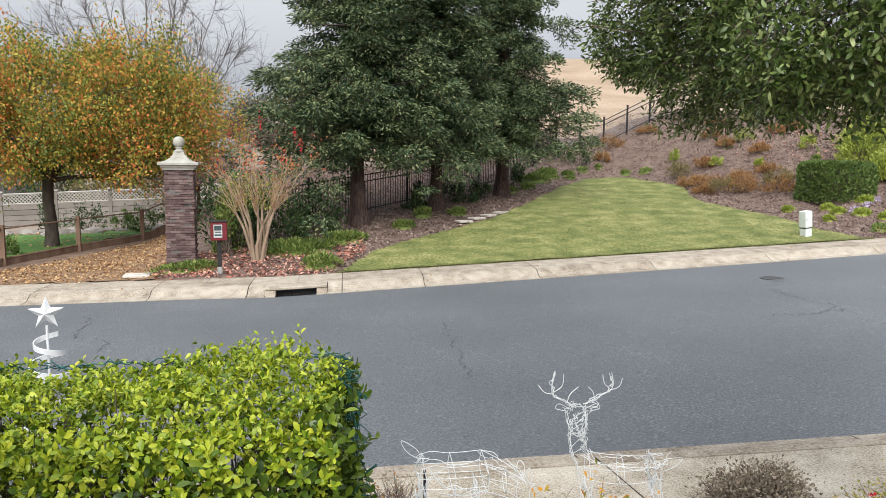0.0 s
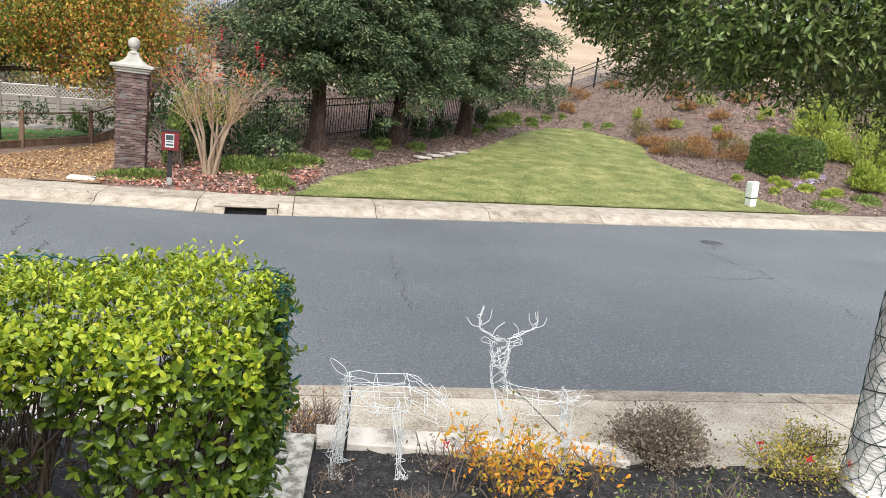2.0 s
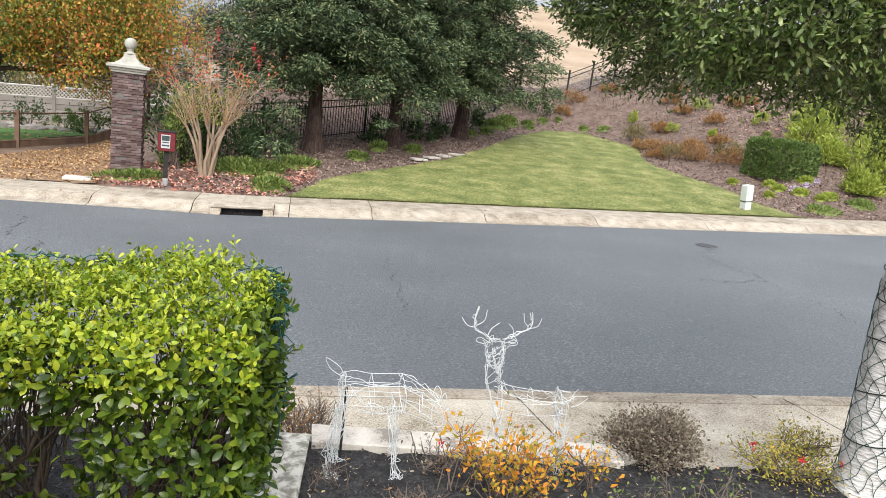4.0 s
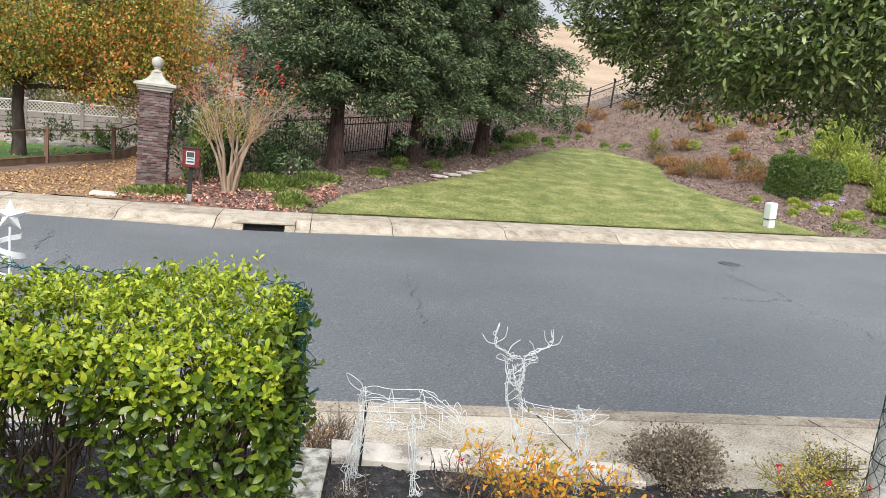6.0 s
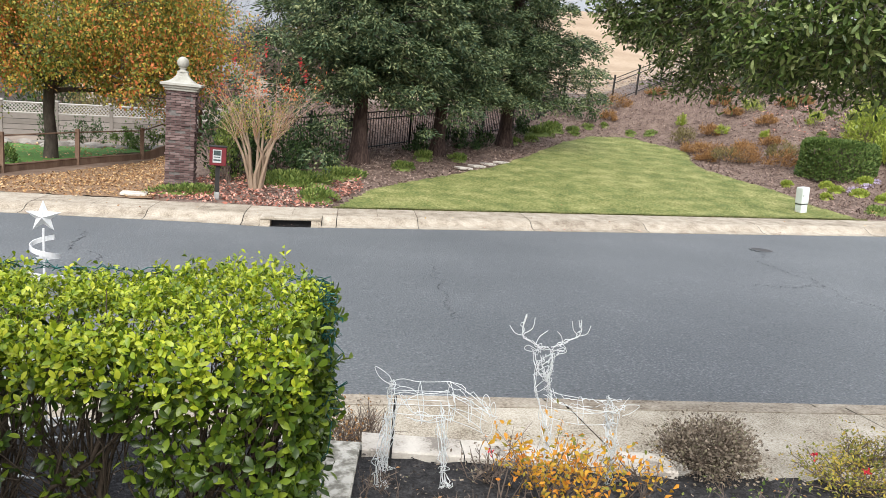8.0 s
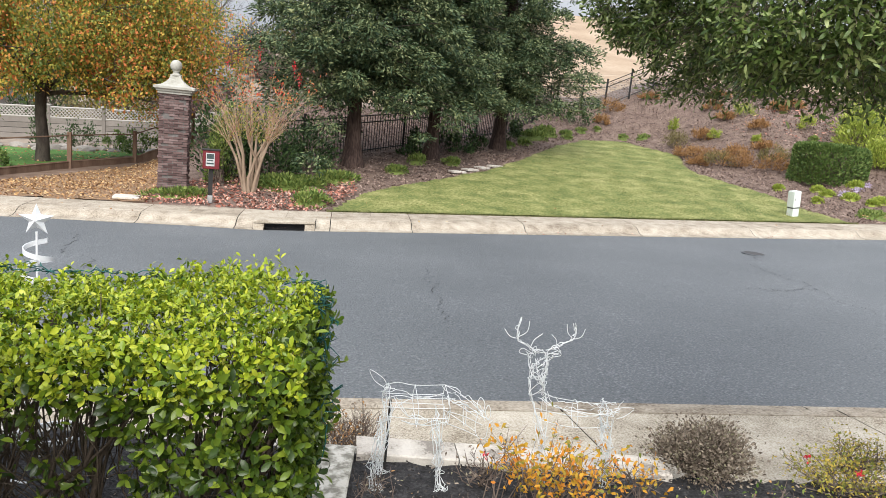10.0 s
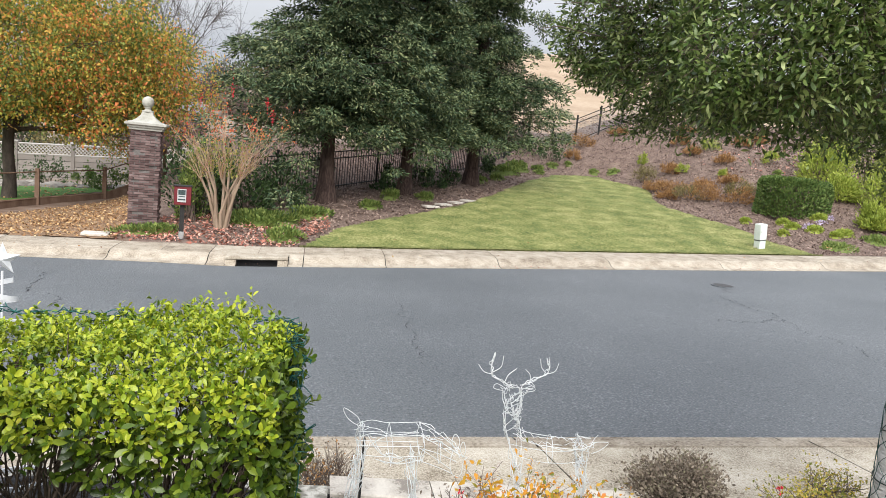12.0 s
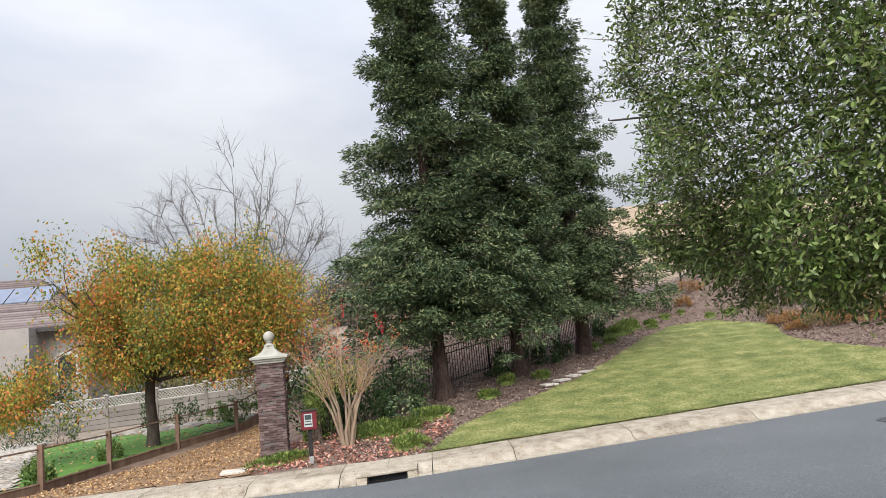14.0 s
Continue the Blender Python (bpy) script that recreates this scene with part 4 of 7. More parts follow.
def dome_tree(x, y, half, base, top, seed, label):
    """A leafless tree whose limbs fan out from a short trunk into a broad dome of fine twigs."""
    r = np.random.default_rng(seed)
    t = thing("bare_tree", label, "tree", x, y, gz(x, y))
    part_np("trunk", tube([(0, 0, -0.2), (0.1, 0, 2.0), (0.0, 0.1, 4.5), (0.1, 0, 7.0)], [0.42, 0.34, 0.28, 0.2], 10), M_GREYTWIG, t, smooth=True)
    A, B, R0, R1 = [], [], [], []

    def run(p, thick, end):
        rad = np.linspace(thick, end, len(p))
        A.extend(p[:-1])
        B.extend(p[1:])
        R0.extend(rad[:-1])
        R1.extend(rad[1:])
    for k in range(30):
        az, el = k * 2.4 + r.normal() * 0.15, math.acos(1 - 1.12 * (k + 0.5) / 30)
        tip = np.array([half * math.sin(el) * math.cos(az), half * math.sin(el) * math.sin(az), base + (top - base) * math.cos(el)]) * r.uniform(0.88, 1.03)
        p0 = np.array([0, 0, r.uniform(2.5, 6.5)])
        ctrl = p0 + np.array([tip[0] * 0.5, tip[1] * 0.5, (tip[2] - p0[2]) * 0.32])
        f = np.linspace(0, 1, 10)[:, None]
        limb = (1 - f) ** 2 * p0 + 2 * f * (1 - f) * ctrl + f ** 2 * tip + np.cumsum(r.normal(size=(10, 3)) * 0.07, axis=0)
        run(limb, 0.12, 0.02)
        for _ in range(11):
            i0 = r.integers(3, 10)
            d = limb[i0] - limb[i0 - 1]
            d = d / np.linalg.norm(d) + r.normal(size=3) * 0.62 + np.array([0, 0, 0.25])
            d /= np.linalg.norm(d)
            L = r.uniform(1.6, 3.2)
            br = limb[i0] + d * L * np.linspace(0, 1, 4)[:, None] + np.cumsum(r.normal(size=(4, 3)) * 0.08, axis=0)
            run(br, 0.034, 0.014)
            for _ in range(14):
                b0 = br[0] + (br[-1] - br[0]) * r.uniform(0.2, 1.0)
                e = d + r.normal(size=3) * 0.85 + np.array([0, 0, 0.3])
                tw_ = b0 + e / np.linalg.norm(e) * r.uniform(0.8, 2.0) * np.linspace(0, 1, 3)[:, None] + r.normal(size=(3, 3)) * 0.05
                run(tw_, 0.011, 0.006)
    tagged(part_np("branch_growth", sticks(A, B, R0, R1, 3), M_GREYTWIG, t), kind="stuff")
    return t


dome_tree(-7.6, 60, 9.4, 8.0, 17.6, 4, "tall leafless grey tree against the clouds")
bare_tree(-14.5, 66, 8, 3.0, 4, 0.2, "leafless grey tree beyond the garden", 0.4, 3, 0.35, 0.14, kids=(2, 3))
bare_tree(-2.6, 31.5, 15, 1.35, 4, 0.1, "leafless dark shrubby tree behind the pillar", 0.6, 4, 0.8, 0.06, M_PURPLETWIG, kids=(2, 3), twig=0.006)
bare_tree(2.0, 36, 17, 1.2, 4, 0.1, "leafless purple-brown tree before the hill", 0.6, 4, 0.8, 0.05, M_PURPLETWIG, kids=(2, 3), twig=0.006)

# autumn tree
tx, ty = -6.75, 25.7
tz = gz(tx, ty)
autumn = thing("autumn_tree", "broad tree with yellow, orange and green autumn leaves", "tree", tx, ty, tz)
r = np.random.default_rng(21)
o = [tube([(0, 0, -0.1), (0.02, 0, 0.7), (-0.05, 0.02, 1.5), (0.0, 0, 2.6)], [0.24, 0.18, 0.165, 0.16], 12)]
tips = []
for i in range(11):
    a = 2 * np.pi * i / 11 + 0.2
    limbs((0, 0, 2.15 + 0.04 * i), (1.25 * math.cos(a) + 0.35, 1.0 * math.sin(a), 0.62 + 0.3 * (i % 3)), 2.6, 0.085, 4, r, 0.5, o, 0.05, (2, 3), 0.68, 4, tips)
part_np("trunk", join(o), M_BARK, autumn, smooth=True)
tp = np.array([q[0] for q in tips])
# leafy sprays: on the limbs' ends and in uneven bunches over a broad, flat-sided crown
m = 420
cd = ball_dirs(m)
cd /= (np.sum(np.abs(cd) ** 3.2, axis=1, keepdims=True)) ** (1 / 3.2)
cen = np.array([1.5, 0, 4.5]) + cd * np.array([3.75, 3.0, 2.0]) * (r.uniform(0.25, 1.0, (m, 1)) ** 0.45)
lumpy = np.array([noise.noise(Vector(c * 0.75)) for c in cen])
cen = cen[lumpy > -0.34]
low = np.array([-3.0, -1.9, 2.1]) + r.normal(size=(46, 3)) * np.array([1.0, 0.8, 0.65])
hi = np.stack([r.uniform(-2.0, 4.4, 26), r.uniform(-2.5, 2.5, 26), r.uniform(6.0, 7.0, 26)], -1)
cen = np.concatenate([cen, tp[r.integers(0, len(tp), 130)], low, hi])
n = 100000
w = r.integers(0, len(cen), n)
size_of = r.uniform(0.6, 1.25, len(cen))[w][:, None]
q = cen[w] + r.normal(size=(n, 3)) * np.array([0.3, 0.3, 0.3]) * size_of
# bunches hang down from their twigs
q[:, 2] -= 0.25 * np.abs(r.normal(size=n)) ** 1.5
floor_ = np.where(q[:, 0] > -1.2, 2.25 + 0.3 * np.sin(2.1 * q[:, 0]), 1.2)
q = q[(q[:, 2] > floor_ + 0.15 * r.normal(size=n)) & ((q[:, 0] > -2.7 + 0.25 * r.normal(size=n)) | (q[:, 2] < 3.0 + 0.3 * r.normal(size=n)))]
n = len(q)
dd = r.normal(size=(n, 3)) * 0.7 + np.array([0, 0, -0.7])
part_np("leaves", cloud(q, dd, r.uniform(0.075, 0.14, n), DIAMOND), M_AUTUMN, autumn)

# second autumn tree, darker, behind the pillar
ax, ay = -3.2, 29.5
t2 = thing("autumn_tree", "olive and orange autumn tree behind the brick pillar", "tree", ax, ay, gz(ax, ay))
o, tips = [tube([(0, 0, -0.1), (0.1, 0, 1.2), (0.0, 0.1, 2.4)], [0.2, 0.15, 0.13], 10)], []
for i in range(6):
    a = 2 * np.pi * i / 6 + 0.5
    limbs((0, 0, 2.0 + 0.08 * i), (1.1 * math.cos(a), math.sin(a), 0.8), 1.8, 0.07, 3, r, 0.55, o, 0.05, (2, 3), 0.7, 4, tips)
part_np("trunk", join(o), M_BARK, t2, smooth=True)
tp = np.array([q[0] for q in tips])
cen = np.concatenate([tp, np.array([0, 0, 4.4]) + ball_dirs(45) * np.array([2.6, 2.3, 1.6])])
n = 12000
q = cen[r.integers(0, len(cen), n)] + r.normal(size=(n, 3)) * 0.28
part_np("leaves", cloud(q, r.normal(size=(n, 3)), r.uniform(0.06, 0.13, n), DIAMOND), M_AUTUMN, t2)

# crape myrtle
mx, my = -0.3, 16.75
crape = thing("crape_myrtle", "multi-stemmed crape myrtle with tan bark and red tips", "tree", mx, my, gz(mx, my))
r = np.random.default_rng(31)
o, tw, ends = [], [], []
for i in range(11):
    a = 2 * np.pi * i / 11 + r.normal() * 0.2
    e = 0.3 + 0.24 * r.random()
    x1, y1 = math.cos(a) * e, math.sin(a) * e * 0.8
    hh = r.uniform(0.95, 1.3)
    b0 = np.array([math.cos(a) * 0.1, math.sin(a) * 0.08, -0.05])
    pts = [b0, b0 + np.array([x1 * 0.18, y1 * 0.18, hh * 0.33]), np.array([x1 * 0.55 + 0.05 * r.normal(), y1 * 0.55, hh * 0.68]), np.array([x1, y1, hh])]
    part_np("trunk", tube(pts, [0.046, 0.036, 0.03, 0.026], 7), M_TANBARK, crape, smooth=True)
    for _ in range(10):
        f = r.uniform(0.7, 1.0)
        s = np.array(pts[2]) * (1 - f) + np.array(pts[3]) * f
        d = np.array([x1 * 1.15, y1 * 1.15, 1.15]) + r.normal(size=3) * np.array([0.34, 0.3, 0.25])
        d /= np.linalg.norm(d)
        L = r.uniform(0.55, 1.75) * (1.0 if r.random() < 0.6 else 0.6)
        kink = s + d * L * r.uniform(0.25, 0.45) + r.normal(size=3) * 0.03
        d2 = unit((d + r.normal(size=3) * 0.22)[None])[0]
        e2 = kink + d2 * L * 0.6
        tw.append((s, kink, 0.0075, 0.005))
        tw.append((kink, e2, 0.005, 0.0022))
        ends.append(e2)
        for _ in range(3):
            b = kink + (e2 - kink) * r.uniform(0, 0.8)
            e3 = b + (d2 + r.normal(size=3) * 0.5) * L * r.uniform(0.12, 0.3)
            tw.append((b, e3, 0.0035, 0.0016))
            ends.append(e3)
tw = [np.array(c) for c in zip(*tw)]
tagged(part_np("twig_growth", sticks(tw[0], tw[1], tw[2], tw[3]), M_REDTWIG, crape), kind="stuff")
ends = np.array(ends)
top = ends[ends[:, 2] > 2.0]
n = 520
q = top[r.integers(0, len(top), n)] + r.normal(size=(n, 3)) * np.array([0.05, 0.05, 0.09])
part_np("red_leaves", cloud(q, r.normal(size=(n, 3)), r.uniform(0.035, 0.08, n), DIAMOND), M_CRAPE_LEAF, crape, "orange and red leaves")
n = 800
a, e = r.uniform(0, 2 * np.pi, n), r.uniform(0.3, 1.0, n)
q = np.stack([np.cos(a) * e * 0.68, np.sin(a) * e * 0.5, r.uniform(1.15, 1.95, n)], -1)
part_np("green_leaves", cloud(q, r.normal(size=(n, 3)), r.uniform(0.04, 0.08, n), DIAMOND), M_CRAPE_GREEN, crape, "yellow-green leaves")
for cx, cz in ((0.1, 3.05), (-0.55, 2.75), (0.85, 2.85), (0.98, 2.6)):
    q = np.array([cx, 0, cz]) + r.normal(size=(40, 3)) * np.array([0.025, 0.025, 0.09])
    tagged(part_np("bloom_spike", cloud(q, r.normal(size=(40, 3)), 0.038, DIAMOND), M_RED_BLOOM, crape, "bright red tip"), kind="stuff")

# dark shrubs along the iron fence
for x, y, w, h, n in ((-0.75, 18.2, 1.3, 1.9, 1700), (0.2, 18.3, 1.5, 1.55, 1900), (1.15, 19.0, 1.4, 1.35, 1500), (-1.25, 19.2, 1.3, 1.8, 1200)):
    shrub("dark_shrub", "dense dark green shrub against the iron fence", x, y, w, w * 0.8, h, n, 0.1, M_DARKSHRUB, group="shrubs along the fence")
shrub("bright_shrub", "green shrub beside the crape myrtle", -0.95, 17.5, 0.8, 0.7, 1.55, 900, 0.09, M_GREENCLUMP)
for x, y, h in ((4.55, 22.0, 0.55), (6.4, 22.9, 0.6), (7.2, 23.5, 0.7), (9.3, 26.0, 0.6), (10.0, 26.9, 0.7), (6.0, 23.2, 0.8), (4.9, 22.6, 0.9)):
    shrub("low_shrub", "low dark shrub at the foot of the redwoods", x, y, 0.9, 0.7, h, 420, 0.1, M_DARKSHRUB, group="shrubs under the redwoods")
for x, y in ((12.9, 29.3), (13.4, 28.6)):
    shrub("dark_shrub", "dark round shrub by the fence on the bank", x, y, 1.1, 1.0, 0.8, 500, 0.1, M_DARKSHRUB)
for x, y, w, d, h in ((-1.75, 16.35, 1.5, 0.5, 0.16), (1.0, 15.75, 0.9, 0.6, 0.3), (0.6, 17.4, 2.3, 1.3, 0.24), (1.8, 18.2, 1.3, 0.8, 0.22), (3.6, 19.4, 0.7, 0.5, 0.2), (4.5, 20.8, 0.6, 0.5, 0.3), (5.6, 20.9, 0.6, 0.5, 0.2),
                      (10.5, 26.7, 1.5, 0.8, 0.4), (11.4, 27.6, 1.3, 0.8, 0.4), (12.4, 27.6, 0.6, 0.4, 0.2), (8.6, 24.4, 0.6, 0.5, 0.25), (9.6, 25.2, 0.6, 0.4, 0.2)):
    clump("groundcover_clump", "low bright green grassy groundcover clump on mulch", x, y, w, d, h, int(500 * w * d + 260), M_GREENCLUMP, "groundcover clumps")

# stepping stones
for i in range(4):
    f = i / 3
    x, y = 5.45 + f * 1.5, 19.75 + f * 1.05
    st = new("stepping_stone", part("stone", box(-0.22, -0.16, 0, 0.22, 0.16, 0.06, 0.012), M_CAP).data)
    bpy.data.objects.remove(bpy.data.objects["stone"])
    st.location, st.rotation_euler = (x, y, gz(x, y)), (0, 0, 0.3 + 0.1 * i)
    tagged(st, "flat pale concrete stepping stone in mulch", "stepping stone", "stepping stones")
st = part("flat_stone", box(-0.26, -0.18, 0, 0.26, 0.18, 0.06, 0.015), M_CAP)
st.location = (-2.75, 16.2, gz(-2.75, 16.2))
tagged(st, "flat pale stone at the edge of the pavement", "stone")

# planting on the bark bank
BANK = "planting on the bark bank"
for x, y, w, d, h in ((15.6, 30.1, 1.3, 0.9, 0.65), (14.6, 28.9, 0.8, 0.7, 0.4), (17.35, 29.8, 1.0, 0.8, 0.35), (18.8, 26.95, 0.95, 0.7, 0.4), (18.5, 25.7, 0.9, 0.7, 0.35), (20.9, 25.6, 0.9, 0.7, 0.4), (18.8, 23.95, 0.9, 0.7, 0.35), (17.1, 25.0, 0.9, 0.7, 0.4),
                      (16.1, 23.2, 1.7, 0.9, 0.42), (17.8, 22.3, 0.9, 0.7, 0.4), (17.0, 20.7, 1.3, 0.9, 0.55), (15.8, 23.95, 1.0, 0.8, 0.38), (16.4, 21.65, 1.4, 0.9, 0.5), (16.95, 22.6, 1.2, 0.8, 0.35), (19.9, 28.2, 1.0, 0.8, 0.35), (22.3, 26.4, 1.2, 0.9, 0.4), (15.5, 22.6, 0.9, 0.6, 0.32)):
    shrub("rust_shrub", "low rust-orange shrub on bark mulch", x, y, w, d, h, 1100, 0.085, M_RUST, SLIM, group=BANK)
for x, y, w, h in ((16.1, 25.2, 1.35, 0.7), (16.1, 22.25, 1.5, 0.5), (17.5, 21.3, 1.2, 0.5)):
    shrub("olive_shrub", "olive-brown shrub on bark mulch", x, y, w, w * 0.75, h, 1200, 0.085, M_OLIVE, SLIM, group=BANK)
for x, y, w, h in ((17.0, 26.9, 0.4, 0.45), (17.4, 24.65, 0.5, 0.3), (19.2, 25.5, 1.0, 0.5), (20.2, 23.05, 0.75, 0.5), (18.1, 23.1, 0.35, 0.25), (21.8, 28.6, 0.8, 0.5)):
    shrub("lime_shrub", "bright lime-green shrub on bark mulch", x, y, w, w * 0.9, h, 800, 0.08, M_LIMESHRUB, SLIM, group=BANK)
for x, y, w in ((13.25, 28.0, 0.55), (15.85, 27.35, 0.65), (15.05, 27.6, 0.5), (12.3, 27.2, 0.5), (14.1, 28.2, 0.35), (19.6, 21.9, 0.4)):
    clump("groundcover_clump", "small green tuft on bark mulch", x, y, w, w * 0.7, 0.2, 260, M_GREENCLUMP, "groundcover clumps", 0.09)
shrub("clipped_hedge", "rounded clipped dark green box hedge on the bank", 17.85, 19.15, 2.0, 1.3, 1.25, 17000, 0.085, M_BOXLEAF, category="hedge", boxy=True, z=1.45)
for x, y, w, h in ((20.6, 20.7, 1.9, 1.5), (21.8, 21.6, 2.2, 1.9), (20.0, 19.3, 1.2, 0.8), (20.8, 18.3, 1.9, 1.5), (22.6, 19.4, 2.3, 1.9), (19.3, 17.2, 1.1, 0.75), (24.2, 20.6, 2.4, 2.1), (21.0, 17.1, 1.6, 1.1)):
    shrub("lime_shrub", "large loose yellow-green shrub on the bank", x, y, w, w * 0.85, h, 3400, 0.13, M_LIMESHRUB, SLIM, group="large yellow-green shrubs")
for x, y, w in ((16.8, 17.95, 0.5), (17.25, 17.5, 0.6), (16.6, 15.95, 1.3), (16.85, 18.4, 0.5), (18.2, 18.3, 0.6), (17.9, 17.0, 0.7), (18.6, 16.4, 1.1), (15.95, 17.4, 0.35), (17.5, 16.9, 0.45), (15.8, 18.9, 0.4)):
    clump("groundcover_clump", "yellow-green groundcover clump beside the lawn", x, y, w, w * 0.7, 0.18, 700, M_LIMESHRUB if w < 1 else M_GREENCLUMP, "groundcover clumps", 0.08)
for x, y in ((18.0, 18.0), (18.5, 18.2), (17.4, 17.9)):
    clump("purple_flowers", "low clump of pale purple flowers", x, y, 0.5, 0.3, 0.07, 70, M_PURPLE, "purple flowers", 0.07)
clump("red_flowers", "small red flowers under the clipped hedge", 18.4, 19.2, 0.2, 0.15, 0.08, 30, M_RED_BLOOM, "", 0.05)


# ---------------------------------------------------------------- iron fence
def at_fence(a, b, s):
    return a[0] + (b[0] - a[0]) * s, a[1] + (b[1] - a[1]) * s


RAILBAR = box(-0.5, -0.018, -0.016, 0.5, 0.018, 0.016)
rail_me = bpy.data.meshes.new("rail")
RAILBAR.to_mesh(rail_me)
rail_me.materials.append(M_IRON)
PB = box(-0.032, -0.032, -0.1, 0.032, 0.032, 1.32)
add_box(PB, -0.04, -0.04, 1.32, 0.04, 0.04, 1.35)
post_me = bpy.data.meshes.new("post")
PB.to_mesh(post_me)
post_me.materials.append(M_IRON)
KB = box(-0.009, -0.009, 0.06, 0.009, 0.009, 1.2)
picket_me = bpy.data.meshes.new("picket")
KB.to_mesh(picket_me)
picket_me.materials.append(M_IRON)


def bar(name, me, p, q, parent):
    p, q = Vector(p), Vector(q)
    d = q - p
    ob = new(name, me)
    ob.parent = parent
    ob.matrix_basis = Matrix.Translation((p + q) / 2) @ d.to_track_quat("X", "Z").to_matrix().to_4x4() @ Matrix.Diagonal((d.length, 1, 1, 1))
    return ob


def iron_fence(a, b, panels, pickets, label):
    t = thing("iron_fence", label, "fence")
    for i in range(panels + 1):
        x, y = at_fence(a, b, i / panels)
        o = new("post", post_me)
        o.parent, o.location = t, (x, y, gz(x, y))
    for i in range(panels):
        p, q = at_fence(a, b, i / panels), at_fence(a, b, (i + 1) / panels)
        zp, zq = gz(*p), gz(*q)
        for h in (0.14, 0.98, 1.18):
            bar("rail", rail_me, (*p, zp + h), (*q, zq + h), t)
        for j in range(1, pickets):
            s = j / pickets
            o = new("picket", picket_me)
            o.parent = t
            o.location = (p[0] + (q[0] - p[0]) * s, p[1] + (q[1] - p[1]) * s, zp + (zq - zp) * s)
    return t


iron_fence((-0.6, 17.85 + 0.9), (13.0, 30.3), 8, 18, "black iron picket fence behind the redwoods")
mesh_fence = iron_fence((13.0, 30.3), (20.5, 30.9), 6, 1, "dark iron post fence with wire mesh on the bark bank")
a_, b_ = [], []
for f in np.linspace(0, 1, 130):
    x, y = at_fence((13.0, 30.3), (20.5, 30.9), f)
    a_.append((x, y, gz(x, y) + 0.05))
    b_.append((x, y, gz(x, y) + 1.16))
for h in np.linspace(0.1, 1.1, 14):
    for f in np.linspace(0, 1, 31)[:-1]:
        x, y = at_fence((13.0, 30.3), (20.5, 30.9), f)
        x1, y1 = at_fence((13.0, 30.3), (20.5, 30.9), f + 1 / 30)
        a_.append((x, y, gz(x, y) + h))
        b_.append((x1, y1, gz(x1, y1) + h))
tagged(part_np("wire_mesh", sticks(a_, b_, 0.0035, 0.0035, 3), M_STEEL, mesh_fence, "fine grey wire mesh"), kind="stuff")

# ---------------------------------------------------------------- neighbour's rail fence
rf = thing("rail_fence", "weathered wooden post and rail fence with kick board", "fence")
RP = [(-8.15, 15.9 + 1.0), (-7.4, 18.35), (-6.83, 21.4), (-5.6, 24.1), (-4.1, 26.4), (-2.4, 28.6)]
for x, y in RP:
    o = part("post", box(-0.06, -0.06, -0.2, 0.06, 0.06, 1.08, 0.006), M_WOOD, rf)
    o.location = (x, y, gz(x, y))
for p, q in zip(RP, RP[1:]):
    zp, zq = gz(*p), gz(*q)
    part_np("cap_rail", tube([(*p, zp + 0.19), (*q, zq + 0.19)], 0.03, 4), M_WOOD, rf)
    v = [(p[0], p[1] - 0.03, zp - 0.15), (q[0], q[1] - 0.03, zq - 0.1), (q[0], q[1] - 0.03, zq + 0.18), (p[0], p[1] - 0.03, zp + 0.18),
         (p[0], p[1] + 0.03, zp - 0.1), (q[0], q[1] + 0.03, zq - 0.1), (q[0], q[1] + 0.03, zq + 0.18), (p[0], p[1] + 0.03, zp + 0.18)]
    part_np("kick_board", (v, [(0, 1, 2, 3), (5, 4, 7, 6), (3, 2, 6, 7), (4, 5, 1, 0), (4, 0, 3, 7), (1, 5, 6, 2)]), M_WOOD, rf)
    part_np("rail", tube([(*p, zp + 0.98), (*q, zq + 0.98)], 0.022, 5), M_WOOD, rf)

